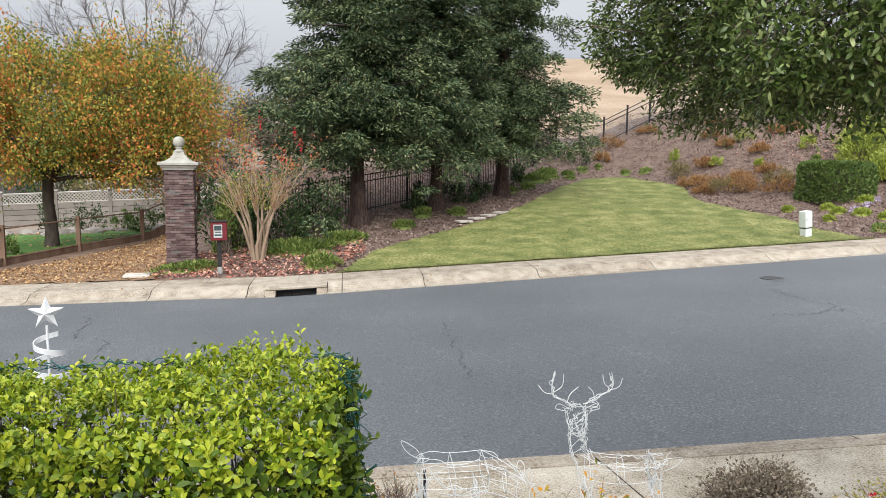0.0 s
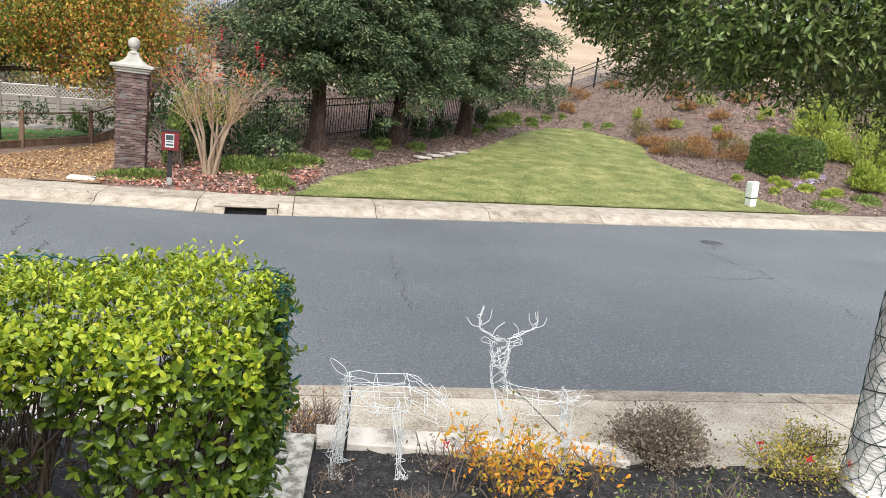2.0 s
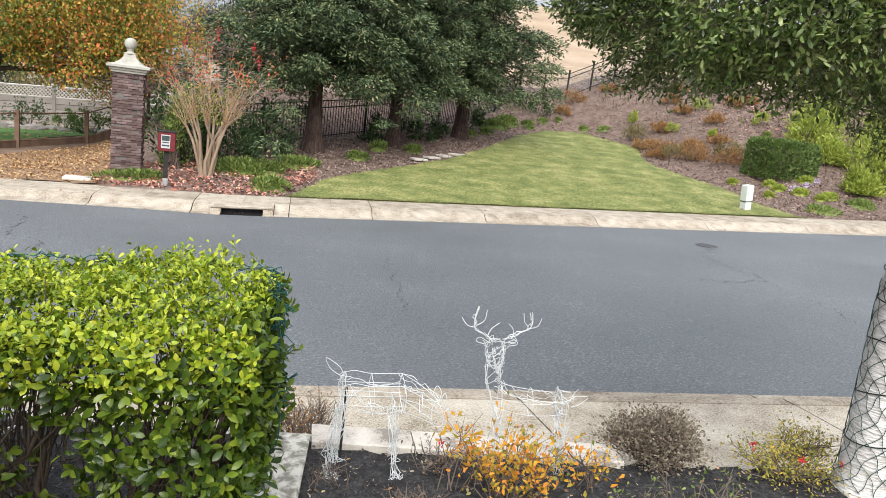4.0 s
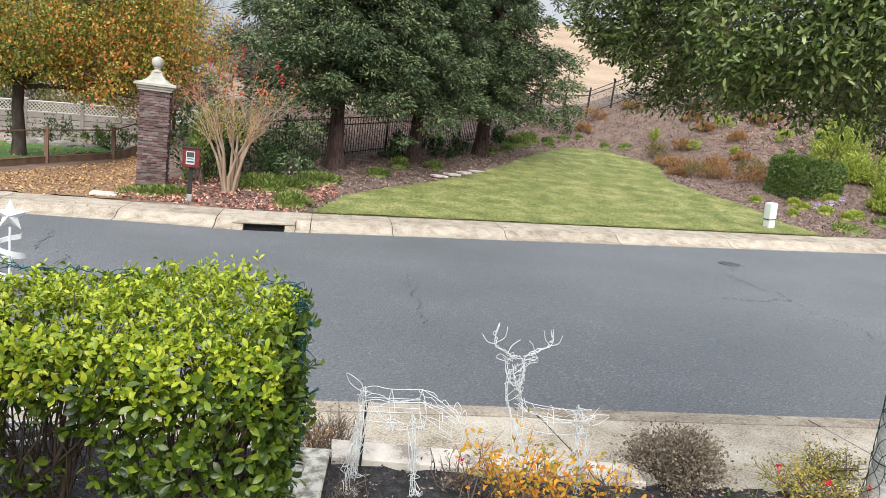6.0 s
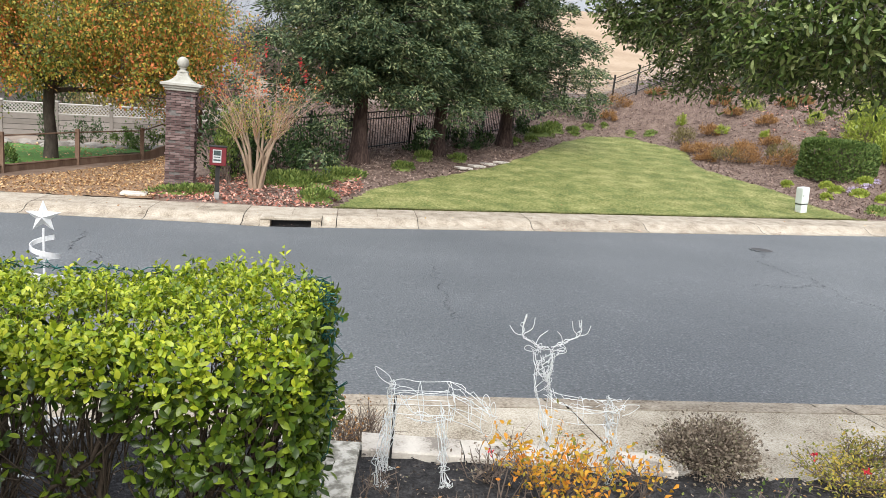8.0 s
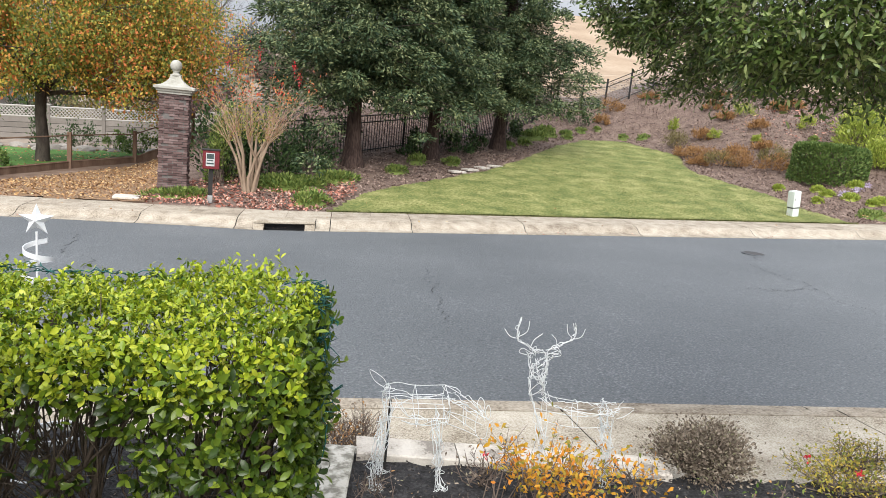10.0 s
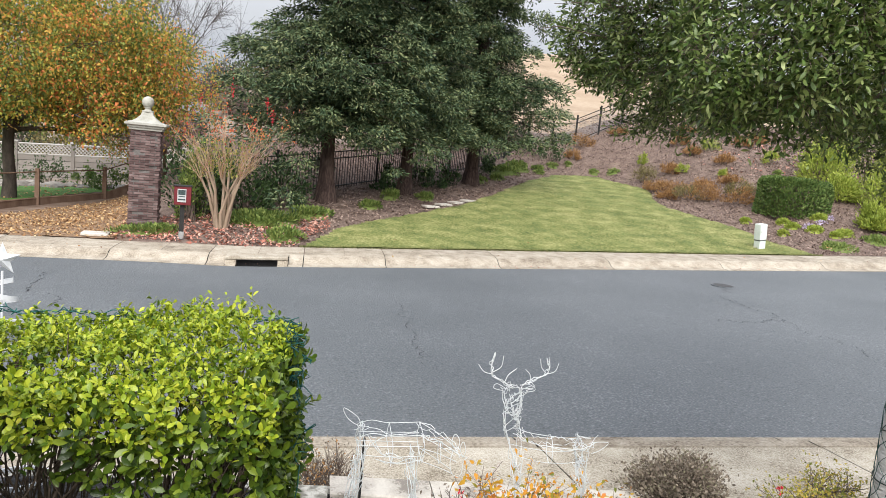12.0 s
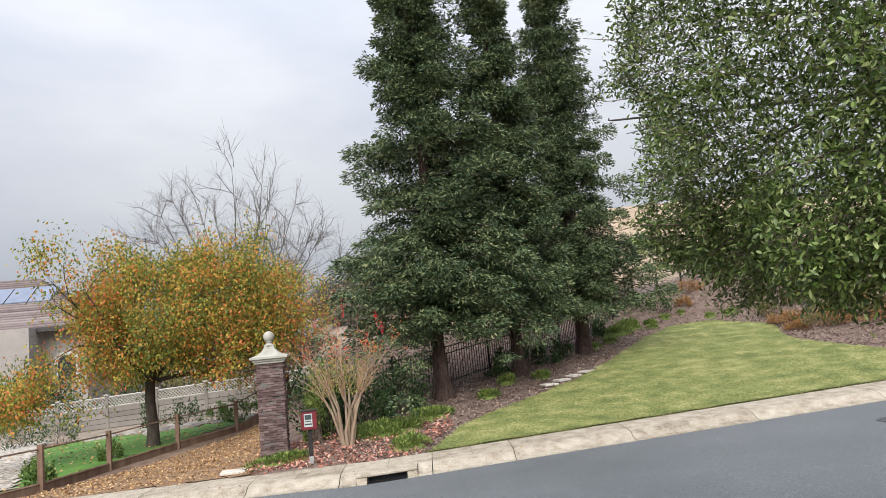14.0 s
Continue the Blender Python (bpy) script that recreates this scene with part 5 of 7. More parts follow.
# ---------------------------------------------------------------- lattice-topped garden fence
lf = thing("garden_fence", "taupe board fence with pale lattice top", "fence")
FA, FB, NP = (-17.5, 40.2), (0.4, 37.06), 7
for i in range(NP + 1):
    x, y = at_fence(FA, FB, i / NP)
    o = part("post", box(-0.08, -0.08, -0.2, 0.08, 0.08, 2.2, 0.01), M_FENCE, lf)
    add = part("post_cap", box(-0.12, -0.12, 2.2, 0.12, 0.12, 2.28, 0.01), M_LATTICE, o)
    o.location = (x, y, -0.72 + 0.0485 * x)
for i in range(NP):
    p, q = np.array(at_fence(FA, FB, i / NP)), np.array(at_fence(FA, FB, (i + 1) / NP))
    zp, zq = -0.72 + 0.0485 * p[0], -0.72 + 0.0485 * q[0]

    def on(s, h, off=0.0):
        xy = p + (q - p) * s
        return (xy[0], xy[1] + off, zp + (zq - zp) * s + h)
    for j in range(6):
        h0, h1 = 0.05 + j * 0.26, 0.05 + (j + 1) * 0.26 - 0.022
        v = [on(0.03, h0, -0.02), on(0.97, h0, -0.02), on(0.97, h1, -0.02), on(0.03, h1, -0.02), on(0.03, h0, 0.02), on(0.97, h0, 0.02), on(0.97, h1, 0.02), on(0.03, h1, 0.02)]
        part_np("board", (v, [(0, 1, 2, 3), (5, 4, 7, 6), (3, 2, 6, 7), (4, 5, 1, 0)]), M_FENCE, lf)
    part_np("backing", ([on(0.03, 0.05, 0.03), on(0.97, 0.05, 0.03), on(0.97, 1.6, 0.03), on(0.03, 1.6, 0.03)], [(0, 1, 2, 3)]), M_FASCIA, lf)
    for h in (1.63, 2.12):
        part_np("top_rail", tube([on(0.02, h), on(0.98, h)], 0.05, 4), M_LATTICE, lf)
    L = float(np.linalg.norm(q - p))
    a_, b_ = [], []
    k = 0.46
    for s in np.arange(-k, L, 0.17):
        for sg in (1, -1):
            s0, s1 = (s, s + k) if sg > 0 else (s + k, s)
            lo, hi = sorted((s0, s1))
            if hi < 0.1 or lo > L - 0.1:
                continue
            c0, c1 = np.clip([s0, s1], 0.05, L - 0.05)
            f0, f1 = (c0 - s0) / (s1 - s0), (c1 - s0) / (s1 - s0)
            a_.append(on(c0 / L, 1.65 + f0 * k, 0.012 * sg))
            b_.append(on(c1 / L, 1.65 + f1 * k, 0.012 * sg))
    lat = part_np("lattice", sticks(a_, b_, 0.022, 0.022, 4), M_LATTICE, lf)
    tagged(lat, "pale crossed lattice", kind="stuff")

# far rail fence on the hillside behind
hf = thing("hill_fence", "dark wooden post and rail fence on the dry slope", "fence")
HP = [(-4.3 + 1.27 * i, 44.5) for i in range(6)]
for x, y in HP:
    o = part("post", box(-0.06, -0.06, -0.3, 0.06, 0.06, 2.42 - gz(x, y)), M_WOOD, hf)
    o.location = (x, y, gz(x, y))
for p, q in zip(HP, HP[1:]):
    for h in (2.36, 1.9):
        part_np("rail", tube([(*p, h), (*q, h)], 0.03, 4), M_WOOD, hf)

# neighbour garden: path, rocks, shrubs
walkp = draped("garden_path", lambda x, y: np.abs(x - (-11.6 - 0.35 * (y - 26))) < 0.7 + 0.02 * (y - 20), -24, -8, 20, 37, 0.3, 0.05, M_CAP, "pale concrete garden path across the lawn", "path")
RB = bmesh.new()
bmesh.ops.create_icosphere(RB, subdivisions=2, radius=1)
for v in RB.verts:
    v.co *= 0.85 + 0.3 * noise.noise(v.co * 1.3)
    v.co.z *= 0.6
rock_me = bpy.data.meshes.new("rock")
RB.to_mesh(rock_me)
rock_me.materials.append(M_ROCK)
r = np.random.default_rng(5)
for i in range(44):
    x = -11.0 + 7.4 * r.random()
    y = 32.4 + 0.5 * np.sin(x) + r.normal() * 0.7
    s = r.uniform(0.14, 0.42)
    o = new("garden_rock", rock_me)
    o.location, o.scale, o.rotation_euler = (x, y, gz(x, y) + 0.02), (s * 1.3, s, s), (0, 0, r.uniform(0, 6))
    tagged(o, "rounded grey garden rock edging the lawn", "rock", "rocks edging the lawn")
for x, y, w, h in ((-9.0, 35.0, 1.7, 1.7), (-7.6, 35.2, 1.5, 1.3), (-4.7, 31.2, 1.6, 0.95), (-5.8, 32.8, 1.2, 0.8), (-8.3, 20.5, 0.9, 0.6), (-7.5, 23.8, 0.8, 0.6), (-12.5, 33.5, 1.8, 1.5), (-14.5, 34.5, 2.0, 1.6), (-3.6, 32.5, 1.4, 0.9), (-15.5, 30.0, 1.8, 1.3), (-17.5, 33.0, 2.2, 1.6)):
    shrub("garden_shrub", "rounded olive-green shrub in the neighbouring garden", x, y, w, w * 0.9, h, 620, 0.11, M_DARKSHRUB if h > 1 else M_BOXLEAF, group="neighbour shrubs")
for x, y in ((-12.5, 24.5), (-13.5, 27.5)):
    shrub("lime_shrub", "yellow-green shrub in the neighbouring garden", x, y, 1.5, 1.2, 0.55, 700, 0.11, M_LIMESHRUB)
scatter("fallen_leaves", 1500, -13, -5, 19, 33, lambda x, y: (y > 18.4 + 2.35 * (x + 7.9)) & (x < -6 + 0.33 * (y - 24)), 0.1, DIAMOND, M_LITTER, "yellow leaves on the neighbouring lawn", "fallen leaves", 0.4, 0.04)

# distant scrub along the foot of the hill
for i, (x, y, w, h, mt) in enumerate(((-9, 50, 6, 3.0, M_OLIVE), (-4.6, 52, 4, 2.6, M_PURPLETWIG), (3.5, 66, 6, 3.0, M_OLIVE), (-2.2, 50, 3, 1.2, M_PURPLETWIG), (0.8, 52, 4, 1.3, M_GREYLEAF), (-0.8, 57, 4, 1.6, M_PURPLETWIG), (3.5, 54, 4, 1.6, M_GREYLEAF), (-14, 54, 6, 4.0, M_DARKSHRUB), (7, 52, 5, 3.4, M_OLIVE), (-20, 50, 6, 4, M_DARKSHRUB), (-5.5, 62, 6, 3.6, M_OLIVE), (0.5, 72, 6, 2.6, M_DARKSHRUB))):
    shrub("distant_scrub", "brownish scrub at the foot of the dry hill", x, y, w, w * 0.6, h, 2600, 0.22, mt, group="distant scrub", n_twigs=160)

# ---------------------------------------------------------------- neighbour house
house = thing("neighbour_house", "taupe stucco house with tiled hip roof and solar panels", "house", 2.4)
part("wall", box(-40, 58, -3, -21.9, 70, 5.6), M_STUCCO, house)
part("wing", box(-40, 55.5, -3, -25.0, 58, 5.6), M_STUCCO, house)


def roof(name, x0, x1, y0, y1, z0, ridge, inset):
    yr = (y0 + y1) / 2
    bm = bmesh.new()
    cs = [bm.verts.new(c) for c in ((x0, y0, z0), (x1, y0, z0), (x1, y1, z0), (x0, y1, z0), (x0 + inset, yr, ridge), (x1 - inset, yr, ridge))]
    for q in ((0, 1, 5, 4), (1, 2, 5), (2, 3, 4, 5), (3, 0, 4), (3, 2, 1, 0)):
        bm.faces.new([cs[i] for i in q])
    ob = part(name, bm, M_ROOF, house)
    n = 22
    for i in range(n):
        f0, f1 = i / n, (i + 1) / n
        za, zb = z0 + (ridge - z0) * f0, z0 + (ridge - z0) * f1
        ya, yb = y0 + (yr - y0) * f0, y0 + (yr - y0) * f1
        xa0, xa1 = x0 + inset * f0, x1 - inset * f0
        v = [(xa0, ya, za + 0.02), (xa1, ya, za + 0.02), (xa1, ya, za + 0.13), (xa0, ya, za + 0.13), (xa1 - inset / n, yb, zb + 0.05), (xa0 + inset / n, yb, zb + 0.05)]
        part_np("tile_course", (v, [(0, 1, 2, 3), (3, 2, 4, 5)]), M_ROOF, ob)
        w = [(xa1, ya, za + 0.02), (xa1, y1 - (ya - y0), za + 0.02), (xa1, y1 - (ya - y0), za + 0.13), (xa1, ya, za + 0.13), (xa1 - inset / n, y1 - (yb - y0), zb + 0.05), (xa1 - inset / n, yb, zb + 0.05)]
        part_np("tile_course", (w, [(0, 1, 2, 3), (3, 2, 4, 5)]), M_ROOF, ob)
    part("fascia", box(x0, y0 - 0.04, z0 - 0.3, x1, y0 + 0.1, z0 + 0.02), M_FASCIA, house)
    part("fascia", box(x1 - 0.1, y0, z0 - 0.3, x1 + 0.04, y1, z0 + 0.02), M_FASCIA, house)
    return ob


roof("roof", -42, -21.0, 56.8, 71, 5.6, 10.1, 6.5)
for i in range(3):
    x0 = -30.4 + i * 1.75
    v = [(x0, 60.2, 7.95), (x0 + 1.65, 60.2, 7.95), (x0 + 1.65, 62.3, 9.28), (x0, 62.3, 9.28)]
    vv = v + [(a, b, c - 0.08) for a, b, c in v]
    part_np("solar_panel", (vv, [(0, 1, 2, 3), (4, 5, 1, 0), (5, 6, 2, 1), (7, 4, 0, 3)]), M_SOLAR, house, "bluish solar panel")


def arch_window(x, y, z, w, h):
    def outline(ww, hh, lo):
        pts = [(-ww, lo), (ww, lo), (ww, hh - ww * 0.7)]
        pts += [(ww * math.cos(a), hh - ww * 0.7 + ww * 0.7 * math.sin(a)) for a in np.linspace(0.25, math.pi - 0.25, 9)]
        return pts + [(-ww, hh - ww * 0.7)]
    bm = bmesh.new()
    f = bm.faces.new([bm.verts.new((px, 0, pz_)) for px, pz_ in outline(w / 2 + 0.28, h + 0.28, -0.2)])
    e = bmesh.ops.extrude_face_region(bm, geom=[f])
    bmesh.ops.translate(bm, verts=[q for q in e["geom"] if isinstance(q, bmesh.types.BMVert)], vec=(0, -0.12, 0))
    o = part("window", bm, M_WHITE, house, "arched window with pale surround")
    o.location = (x, y, z)
    bm = bmesh.new()
    f = bm.faces.new([bm.verts.new((px, -0.14, pz_)) for px, pz_ in outline(w / 2, h, 0)])
    part("pane", bm, M_GLASS, o)
    part("mullion", box(-0.03, -0.17, 0, 0.03, -0.14, h * 0.97), M_FASCIA, o)


arch_window(-23.3, 58, 1.5, 1.25, 1.9)
arch_window(-26.2, 55.5, -1.2, 1.3, 2.2)

# ---------------------------------------------------------------- front garden: soil, wall, path
def bed_z(x, y):
    return 0.46 + S * np.asarray(x, float)


def in_bed(x, y):
    return (y < wall_line(x) - 0.16) & ((x > 0.26 - 0.19 * (4.2 - y)) | (x < -0.35 - 0.19 * (4.2 - y))) & (x < 6)


bv, bf = sheet(np.arange(-4.0, 6.6, 0.05), np.arange(0.9, 4.8, 0.05), lambda x, y: bed_z(x, y) + 0.012 * np.sin(9 * x + 2 * y) * np.sin(8 * y - 3 * x) + 0.01 * np.sin(23 * x) * np.sin(19 * y))
c = bv[bf].mean(1)
bf = bf[(c[:, 1] < wall_line(c[:, 0]) - 0.13)]
soil_bed = part_np("soil_bed", (bv, bf), M_SOIL, smooth=True)
tagged(soil_bed, "dark loose soil of the front garden bed", "soil", kind="structure")
n = 14000
sx, sy = rng.uniform(-3.0, 5.5, n), rng.uniform(1.6, 4.2, n)
k = in_bed(sx, sy)
sx, sy = sx[k], sy[k]
a = rng.uniform(0, 6.28, len(sx))
tagged(part_np("soil_crumbs", cloud(np.stack([sx, sy, bed_z(sx, sy) + 0.014], -1), np.stack([np.cos(a), np.sin(a), rng.normal(size=len(a)) * 0.4], -1), rng.uniform(0.008, 0.026, len(a)), CHIP, tilt=0.5), M_CRUMB), "crumbs of dark soil and bark", "soil", kind="stuff")
n = 420
sx, sy = rng.uniform(0.2, 4.5, n), rng.uniform(2.2, 4.1, n)
k = in_bed(sx, sy)
sx, sy = sx[k], sy[k]
a = rng.uniform(0, 6.28, len(sx))
tagged(part_np("fallen_leaves", cloud(np.stack([sx, sy, bed_z(sx, sy) + 0.02], -1), np.stack([np.cos(a), np.sin(a), rng.normal(size=len(a)) * 0.3], -1), rng.uniform(0.012, 0.032, len(a)), DIAMOND, tilt=0.4), M_LITTER), "small dry leaves on dark soil", "fallen leaves", kind="stuff")

garden_wall = thing("garden_wall", "low block wall with stained pale stone caps", "wall", kind="structure")
CAPP = [(-0.21, 0.44), (-0.215, 0.45), (-0.215, 0.492), (-0.205, 0.5), (-0.01, 0.5), (0.0, 0.492), (0.0, 0.45), (-0.005, 0.44)]
BODY = [(-0.195, 0.0), (-0.195, 0.2), (-0.195, 0.4), (-0.195, 0.438), (-0.02, 0.438), (-0.02, 0.4), (-0.02, 0.2), (-0.02, 0.0)]
part_np("blockwork", strip_slab(0.35, 2.08, wall_line, BODY, 2, 0.135), M_CONC_GREY, garden_wall)
for x0, x1 in ((0.36, 0.92), (0.926, 1.545), (1.551, 2.09)):
    part_np("cap_stone", strip_slab(x0, x1, wall_line, CAPP, 1, 0.135), M_CAP, garden_wall)


def slanted(x0, y0, x1, y1, width, z_top, thick):
    d = np.array([x1 - x0, y1 - y0])
    nn = np.array([d[1], -d[0]]) / np.hypot(*d)
    bm = bmesh.new()
    cs = [np.array([x0, y0]), np.array([x1, y1]), np.array([x1, y1]) - nn * width, np.array([x0, y0]) - nn * width]
    top = [bm.verts.new((*q, z_top + S * q[0])) for q in cs]
    bot = [bm.verts.new((*q, z_top - thick + S * q[0])) for q in cs]
    bm.faces.new(top)
    bm.faces.new(bot[::-1])
    for i in range(4):
        bm.faces.new((top[i], bot[i], bot[(i + 1) % 4], top[(i + 1) % 4]))
    bmesh.ops.recalc_face_normals(bm, faces=bm.faces)
    bmesh.ops.bevel(bm, geom=list(bm.edges), offset=0.008, segments=2, affect="EDGES")
    return bm


garden_path = thing("entry_path", "mottled grey concrete entry path beside the hedge", "path", kind="structure")
part("path_slab", slanted(-0.06, 2.55, 0.335, 4.235, 0.42, 0.505, 0.35), M_CONC_GREY, garden_path)
part("path_slab", slanted(-0.55, 0.2, -0.066, 2.535, 0.9, 0.505, 0.35), M_CONC_GREY, garden_path)
part_np("blockwork", strip_slab(-4.0, 0.33, wall_line, BODY, 4), M_CONC_GREY, garden_wall)


# ---------------------------------------------------------------- hedge
HX, HY = 0.015, 3.55
HE = thing("hedge", "clipped evergreen hedge with glossy lime-green leaves and bare stems", "hedge", HX, HY, 0.5)
hd, hn = np.array([-0.983, 0.183]), np.array([-0.183, -0.983])       # along the hedge, towards the house
HL, HD, H0, H1 = 3.0, 0.74, 0.5, 1.66


def hedge_at(s, q, z):
    """s along the hedge, q from its street side, z over the street."""
    s, q, z = np.asarray(s, float), np.asarray(q, float), np.asarray(z, float)
    x, y = HX + s * hd[0] + q * hn[0], HY + s * hd[1] + q * hn[1]
    return np.stack([x - HX, y - HY, z + S * x - 0.5], -1)


def whorls(p, axis_, leaves, size, material, name, label, spread=0.75, shape=BROADLEAF):
    m = len(p)
    axis_ = unit(axis_)
    side = unit(np.cross(axis_, rng.normal(size=(m, 3))))
    side2 = np.cross(axis_, side)
    vs = []
    for i in range(leaves):
        a = 2 * np.pi * i / leaves * 1.6 + rng.normal(size=m) * 0.4
        out = np.cos(a)[:, None] * side + np.sin(a)[:, None] * side2
        lift = rng.uniform(0.35, 1.1, m)[:, None]
        d = axis_ * lift + out * spread
        vs.append(cloud(p - axis_ * (i * 0.008) + rng.normal(size=(m, 3)) * 0.006, d, size * rng.uniform(0.6, 1.25, m), shape, up=axis_ * 1.2 - out * 0.4, tilt=0.25))
    ob = part_np(name, join(vs), material, HE, label, smooth=True)
    return ob


# clipped top: small bright shoots of uneven height, with gaps between the bunches
m = 5600
s, q = rng.uniform(0, HL, m), rng.uniform(0, HD, m)
gap_ = np.array([noise.noise(Vector((a * 5.5, b * 5.5, 1.0))) for a, b in zip(s, q)])
s, q = s[gap_ > -0.3], q[gap_ > -0.3]
m = len(s)
zt = H1 + 0.025 * np.sin(5 * s) + 0.02 * np.sin(11 * q + 3 * s) + rng.normal(size=m) * 0.03 - 0.10 * smooth01((q - 0.4) / 0.35) - 0.05 * smooth01((0.12 - s) / 0.12)
whorls(hedge_at(s, q, zt), np.stack([rng.normal(size=m) * 0.4, rng.normal(size=m) * 0.4 - 0.15 * q, np.ones(m)], -1), 6, 0.028, M_HEDGE_YOUNG, "young_leaves", "lime-green young leaves")
# shoulder towards the house
m = 900
s, z = rng.uniform(0, HL, m), 1.36 + (H1 - 0.04 - 1.36) * rng.random(m) ** 0.55
q = HD + rng.normal(size=m) * 0.05 - 0.05 * smooth01((z - 1.5) / 0.2)
whorls(hedge_at(s, q, z), np.stack([hn[0] + rng.normal(size=m) * 0.5, hn[1] + rng.normal(size=m) * 0.5, 0.9 + 0 * s], -1), 6, 0.033, M_HEDGE_YOUNG, "young_leaves", "lime-green young leaves")
# older, larger leaves: full at the open end, thin over the bare stems
m = 1700
s, z = rng.uniform(0, HL, m), H0 + 0.12 + (H1 - 0.22 - H0) * rng.random(m) ** 0.85
k = (rng.random(m) < np.where(s < 0.62, 0.95, 0.2 + 0.5 * smooth01((z - 1.2) / 0.2))) & (s > 0.2 * smooth01((1.15 - z) / 0.5))
s, z = s[k], z[k]
m = len(s)
q = HD - rng.random(m) * 0.3 * (s > 0.5) + rng.normal(size=m) * 0.06
whorls(hedge_at(s, q, z), np.stack([hn[0] + rng.normal(size=m) * 0.6, hn[1] + rng.normal(size=m) * 0.6, 0.45 + 0 * s], -1), 6, 0.046, M_HEDGE_OLD, "old_leaves", "dark glossy green leaves")
m = 760
q, z = rng.uniform(0, HD, m), rng.uniform(H0 + 0.15, H1 - 0.02, m)
s = -0.02 - 0.05 * np.sin(3 * z) + rng.normal(size=m) * 0.04 + 0.2 * smooth01((1.15 - z) / 0.5)
whorls(hedge_at(s, q, z), np.stack([-hd[0] + rng.normal(size=m) * 0.4, -hd[1] + rng.normal(size=m) * 0.4, 0.5 + 0 * s], -1), 6, 0.049, M_HEDGE_OLD, "old_leaves", "dark glossy green leaves")
m = 420
s, q, z = rng.uniform(0, HL, m), rng.uniform(0.0, 0.3, m), rng.uniform(1.0, H1 - 0.1, m)
whorls(hedge_at(s, q, z), np.stack([rng.normal(size=m), rng.normal(size=m), 0.6 + 0 * s], -1), 5, 0.055, M_HEDGE_OLD, "old_leaves", "dark glossy green leaves")


def crooked(a, b, bend, seg=5):
    """A line from a to b that strays and kinks like a grown stem."""
    t = np.linspace(0, 1, seg + 1)[:, None]
    off = np.cumsum(rng.normal(size=(seg + 1, 3)), axis=0) * bend / math.sqrt(seg)
    off -= off[:1] * (1 - t) + off[-1:] * t
    return a + (b - a) * t + off


for i in range(9):
    o = []
    s0 = 0.25 + i * 0.33 + rng.normal() * 0.05
    foot = hedge_at(s0, HD * 0.5, H0 - 0.08)
    for j in range(10):
        s1, q1 = max(0.12, s0 + rng.normal() * 0.26), rng.uniform(0.08, HD - 0.04)
        p0 = foot + np.append(rng.normal(size=2) * 0.025, 0)
        p2 = hedge_at(s1, q1, 1.2 + rng.normal() * 0.09)
        r0 = rng.uniform(0.016, 0.026) if j < 2 else rng.uniform(0.005, 0.011)
        main = crooked(p0, p2, 0.06, 6)
        o.append(tube(main, np.linspace(r0, r0 * 0.45, 7), 7))
        for _ in range(6):
            b = main[rng.integers(3, 7)]
            e = hedge_at(max(0.03, s1 + rng.normal() * 0.16), np.clip(q1 + rng.normal() * 0.16, 0.02, HD - 0.02), 1.52 + rng.normal() * 0.06)
            o.append(tube(crooked(b, e, 0.025, 4), np.linspace(max(0.003, r0 * 0.33), 0.0018, 5), 4))
        for _ in range(4):
            b = main[rng.integers(2, 5)]
            e = hedge_at(max(0.03, s1 + rng.normal() * 0.2), np.clip(q1 + abs(rng.normal()) * 0.28, 0.02, HD), 1.15 + rng.normal() * 0.14)
            o.append(tube(crooked(b, e, 0.03, 4), np.linspace(max(0.003, r0 * 0.3), 0.0016, 5), 4))
    part_np("stem", join(o), M_HEDGETWIG, HE, "branching brown woody stem", smooth=True)


def wander(points, wob, seed, per=14):
    r = np.random.default_rng(seed)
    p = np.asarray(points, float)
    t = np.linspace(0, len(p) - 1, (len(p) - 1) * per + 1)
    q = np.stack([np.interp(t, np.arange(len(p)), p[:, i]) for i in range(3)], -1)
    off = r.normal(size=q.shape)
    off = (off + np.roll(off, 1, 0) + np.roll(off, 2, 0)) / 1.7
    return q + off * wob


# string lights on the hedge
HO = np.array([HX, HY, 0.5])
string = thing("string_lights", "teal-green string lights draped over the hedge", "string lights")
o = []
for sd in range(3):
    o.append(tube(wander([hedge_at(ss, 0.03, H1 + 0.01) + HO for ss in np.linspace(HL, 0.02, 12)], 0.011, 40 + sd, 10), 0.0022, 4))
for sd in range(3):
    o.append(tube(wander([hedge_at(0.02, 0.1, H1 + 0.02) + HO, hedge_at(-0.03, 0.3, 1.62) + HO, hedge_at(-0.05, 0.4, 1.45) + HO, hedge_at(-0.06, 0.45, 1.25) + HO], 0.028, 50 + sd, 18), 0.0024, 4))
o.append(tube(wander([hedge_at(-0.06, 0.45, 1.3) + HO, hedge_at(-0.05, 0.5, 1.0) + HO, hedge_at(0.0, 0.5, 0.6) + HO], 0.015, 60, 10), 0.0024, 4))
part_np("cable", join(o), M_GREENWIRE, string)
cab = np.concatenate([q[0][::4] for q in o])
sel = cab[rng.integers(0, len(cab), 130)]
tagged(part_np("bulb_row", sticks(sel, sel + ball_dirs(130) * 0.018, 0.0035, 0.0015, 5), M_GREENWIRE, string), kind="stuff")


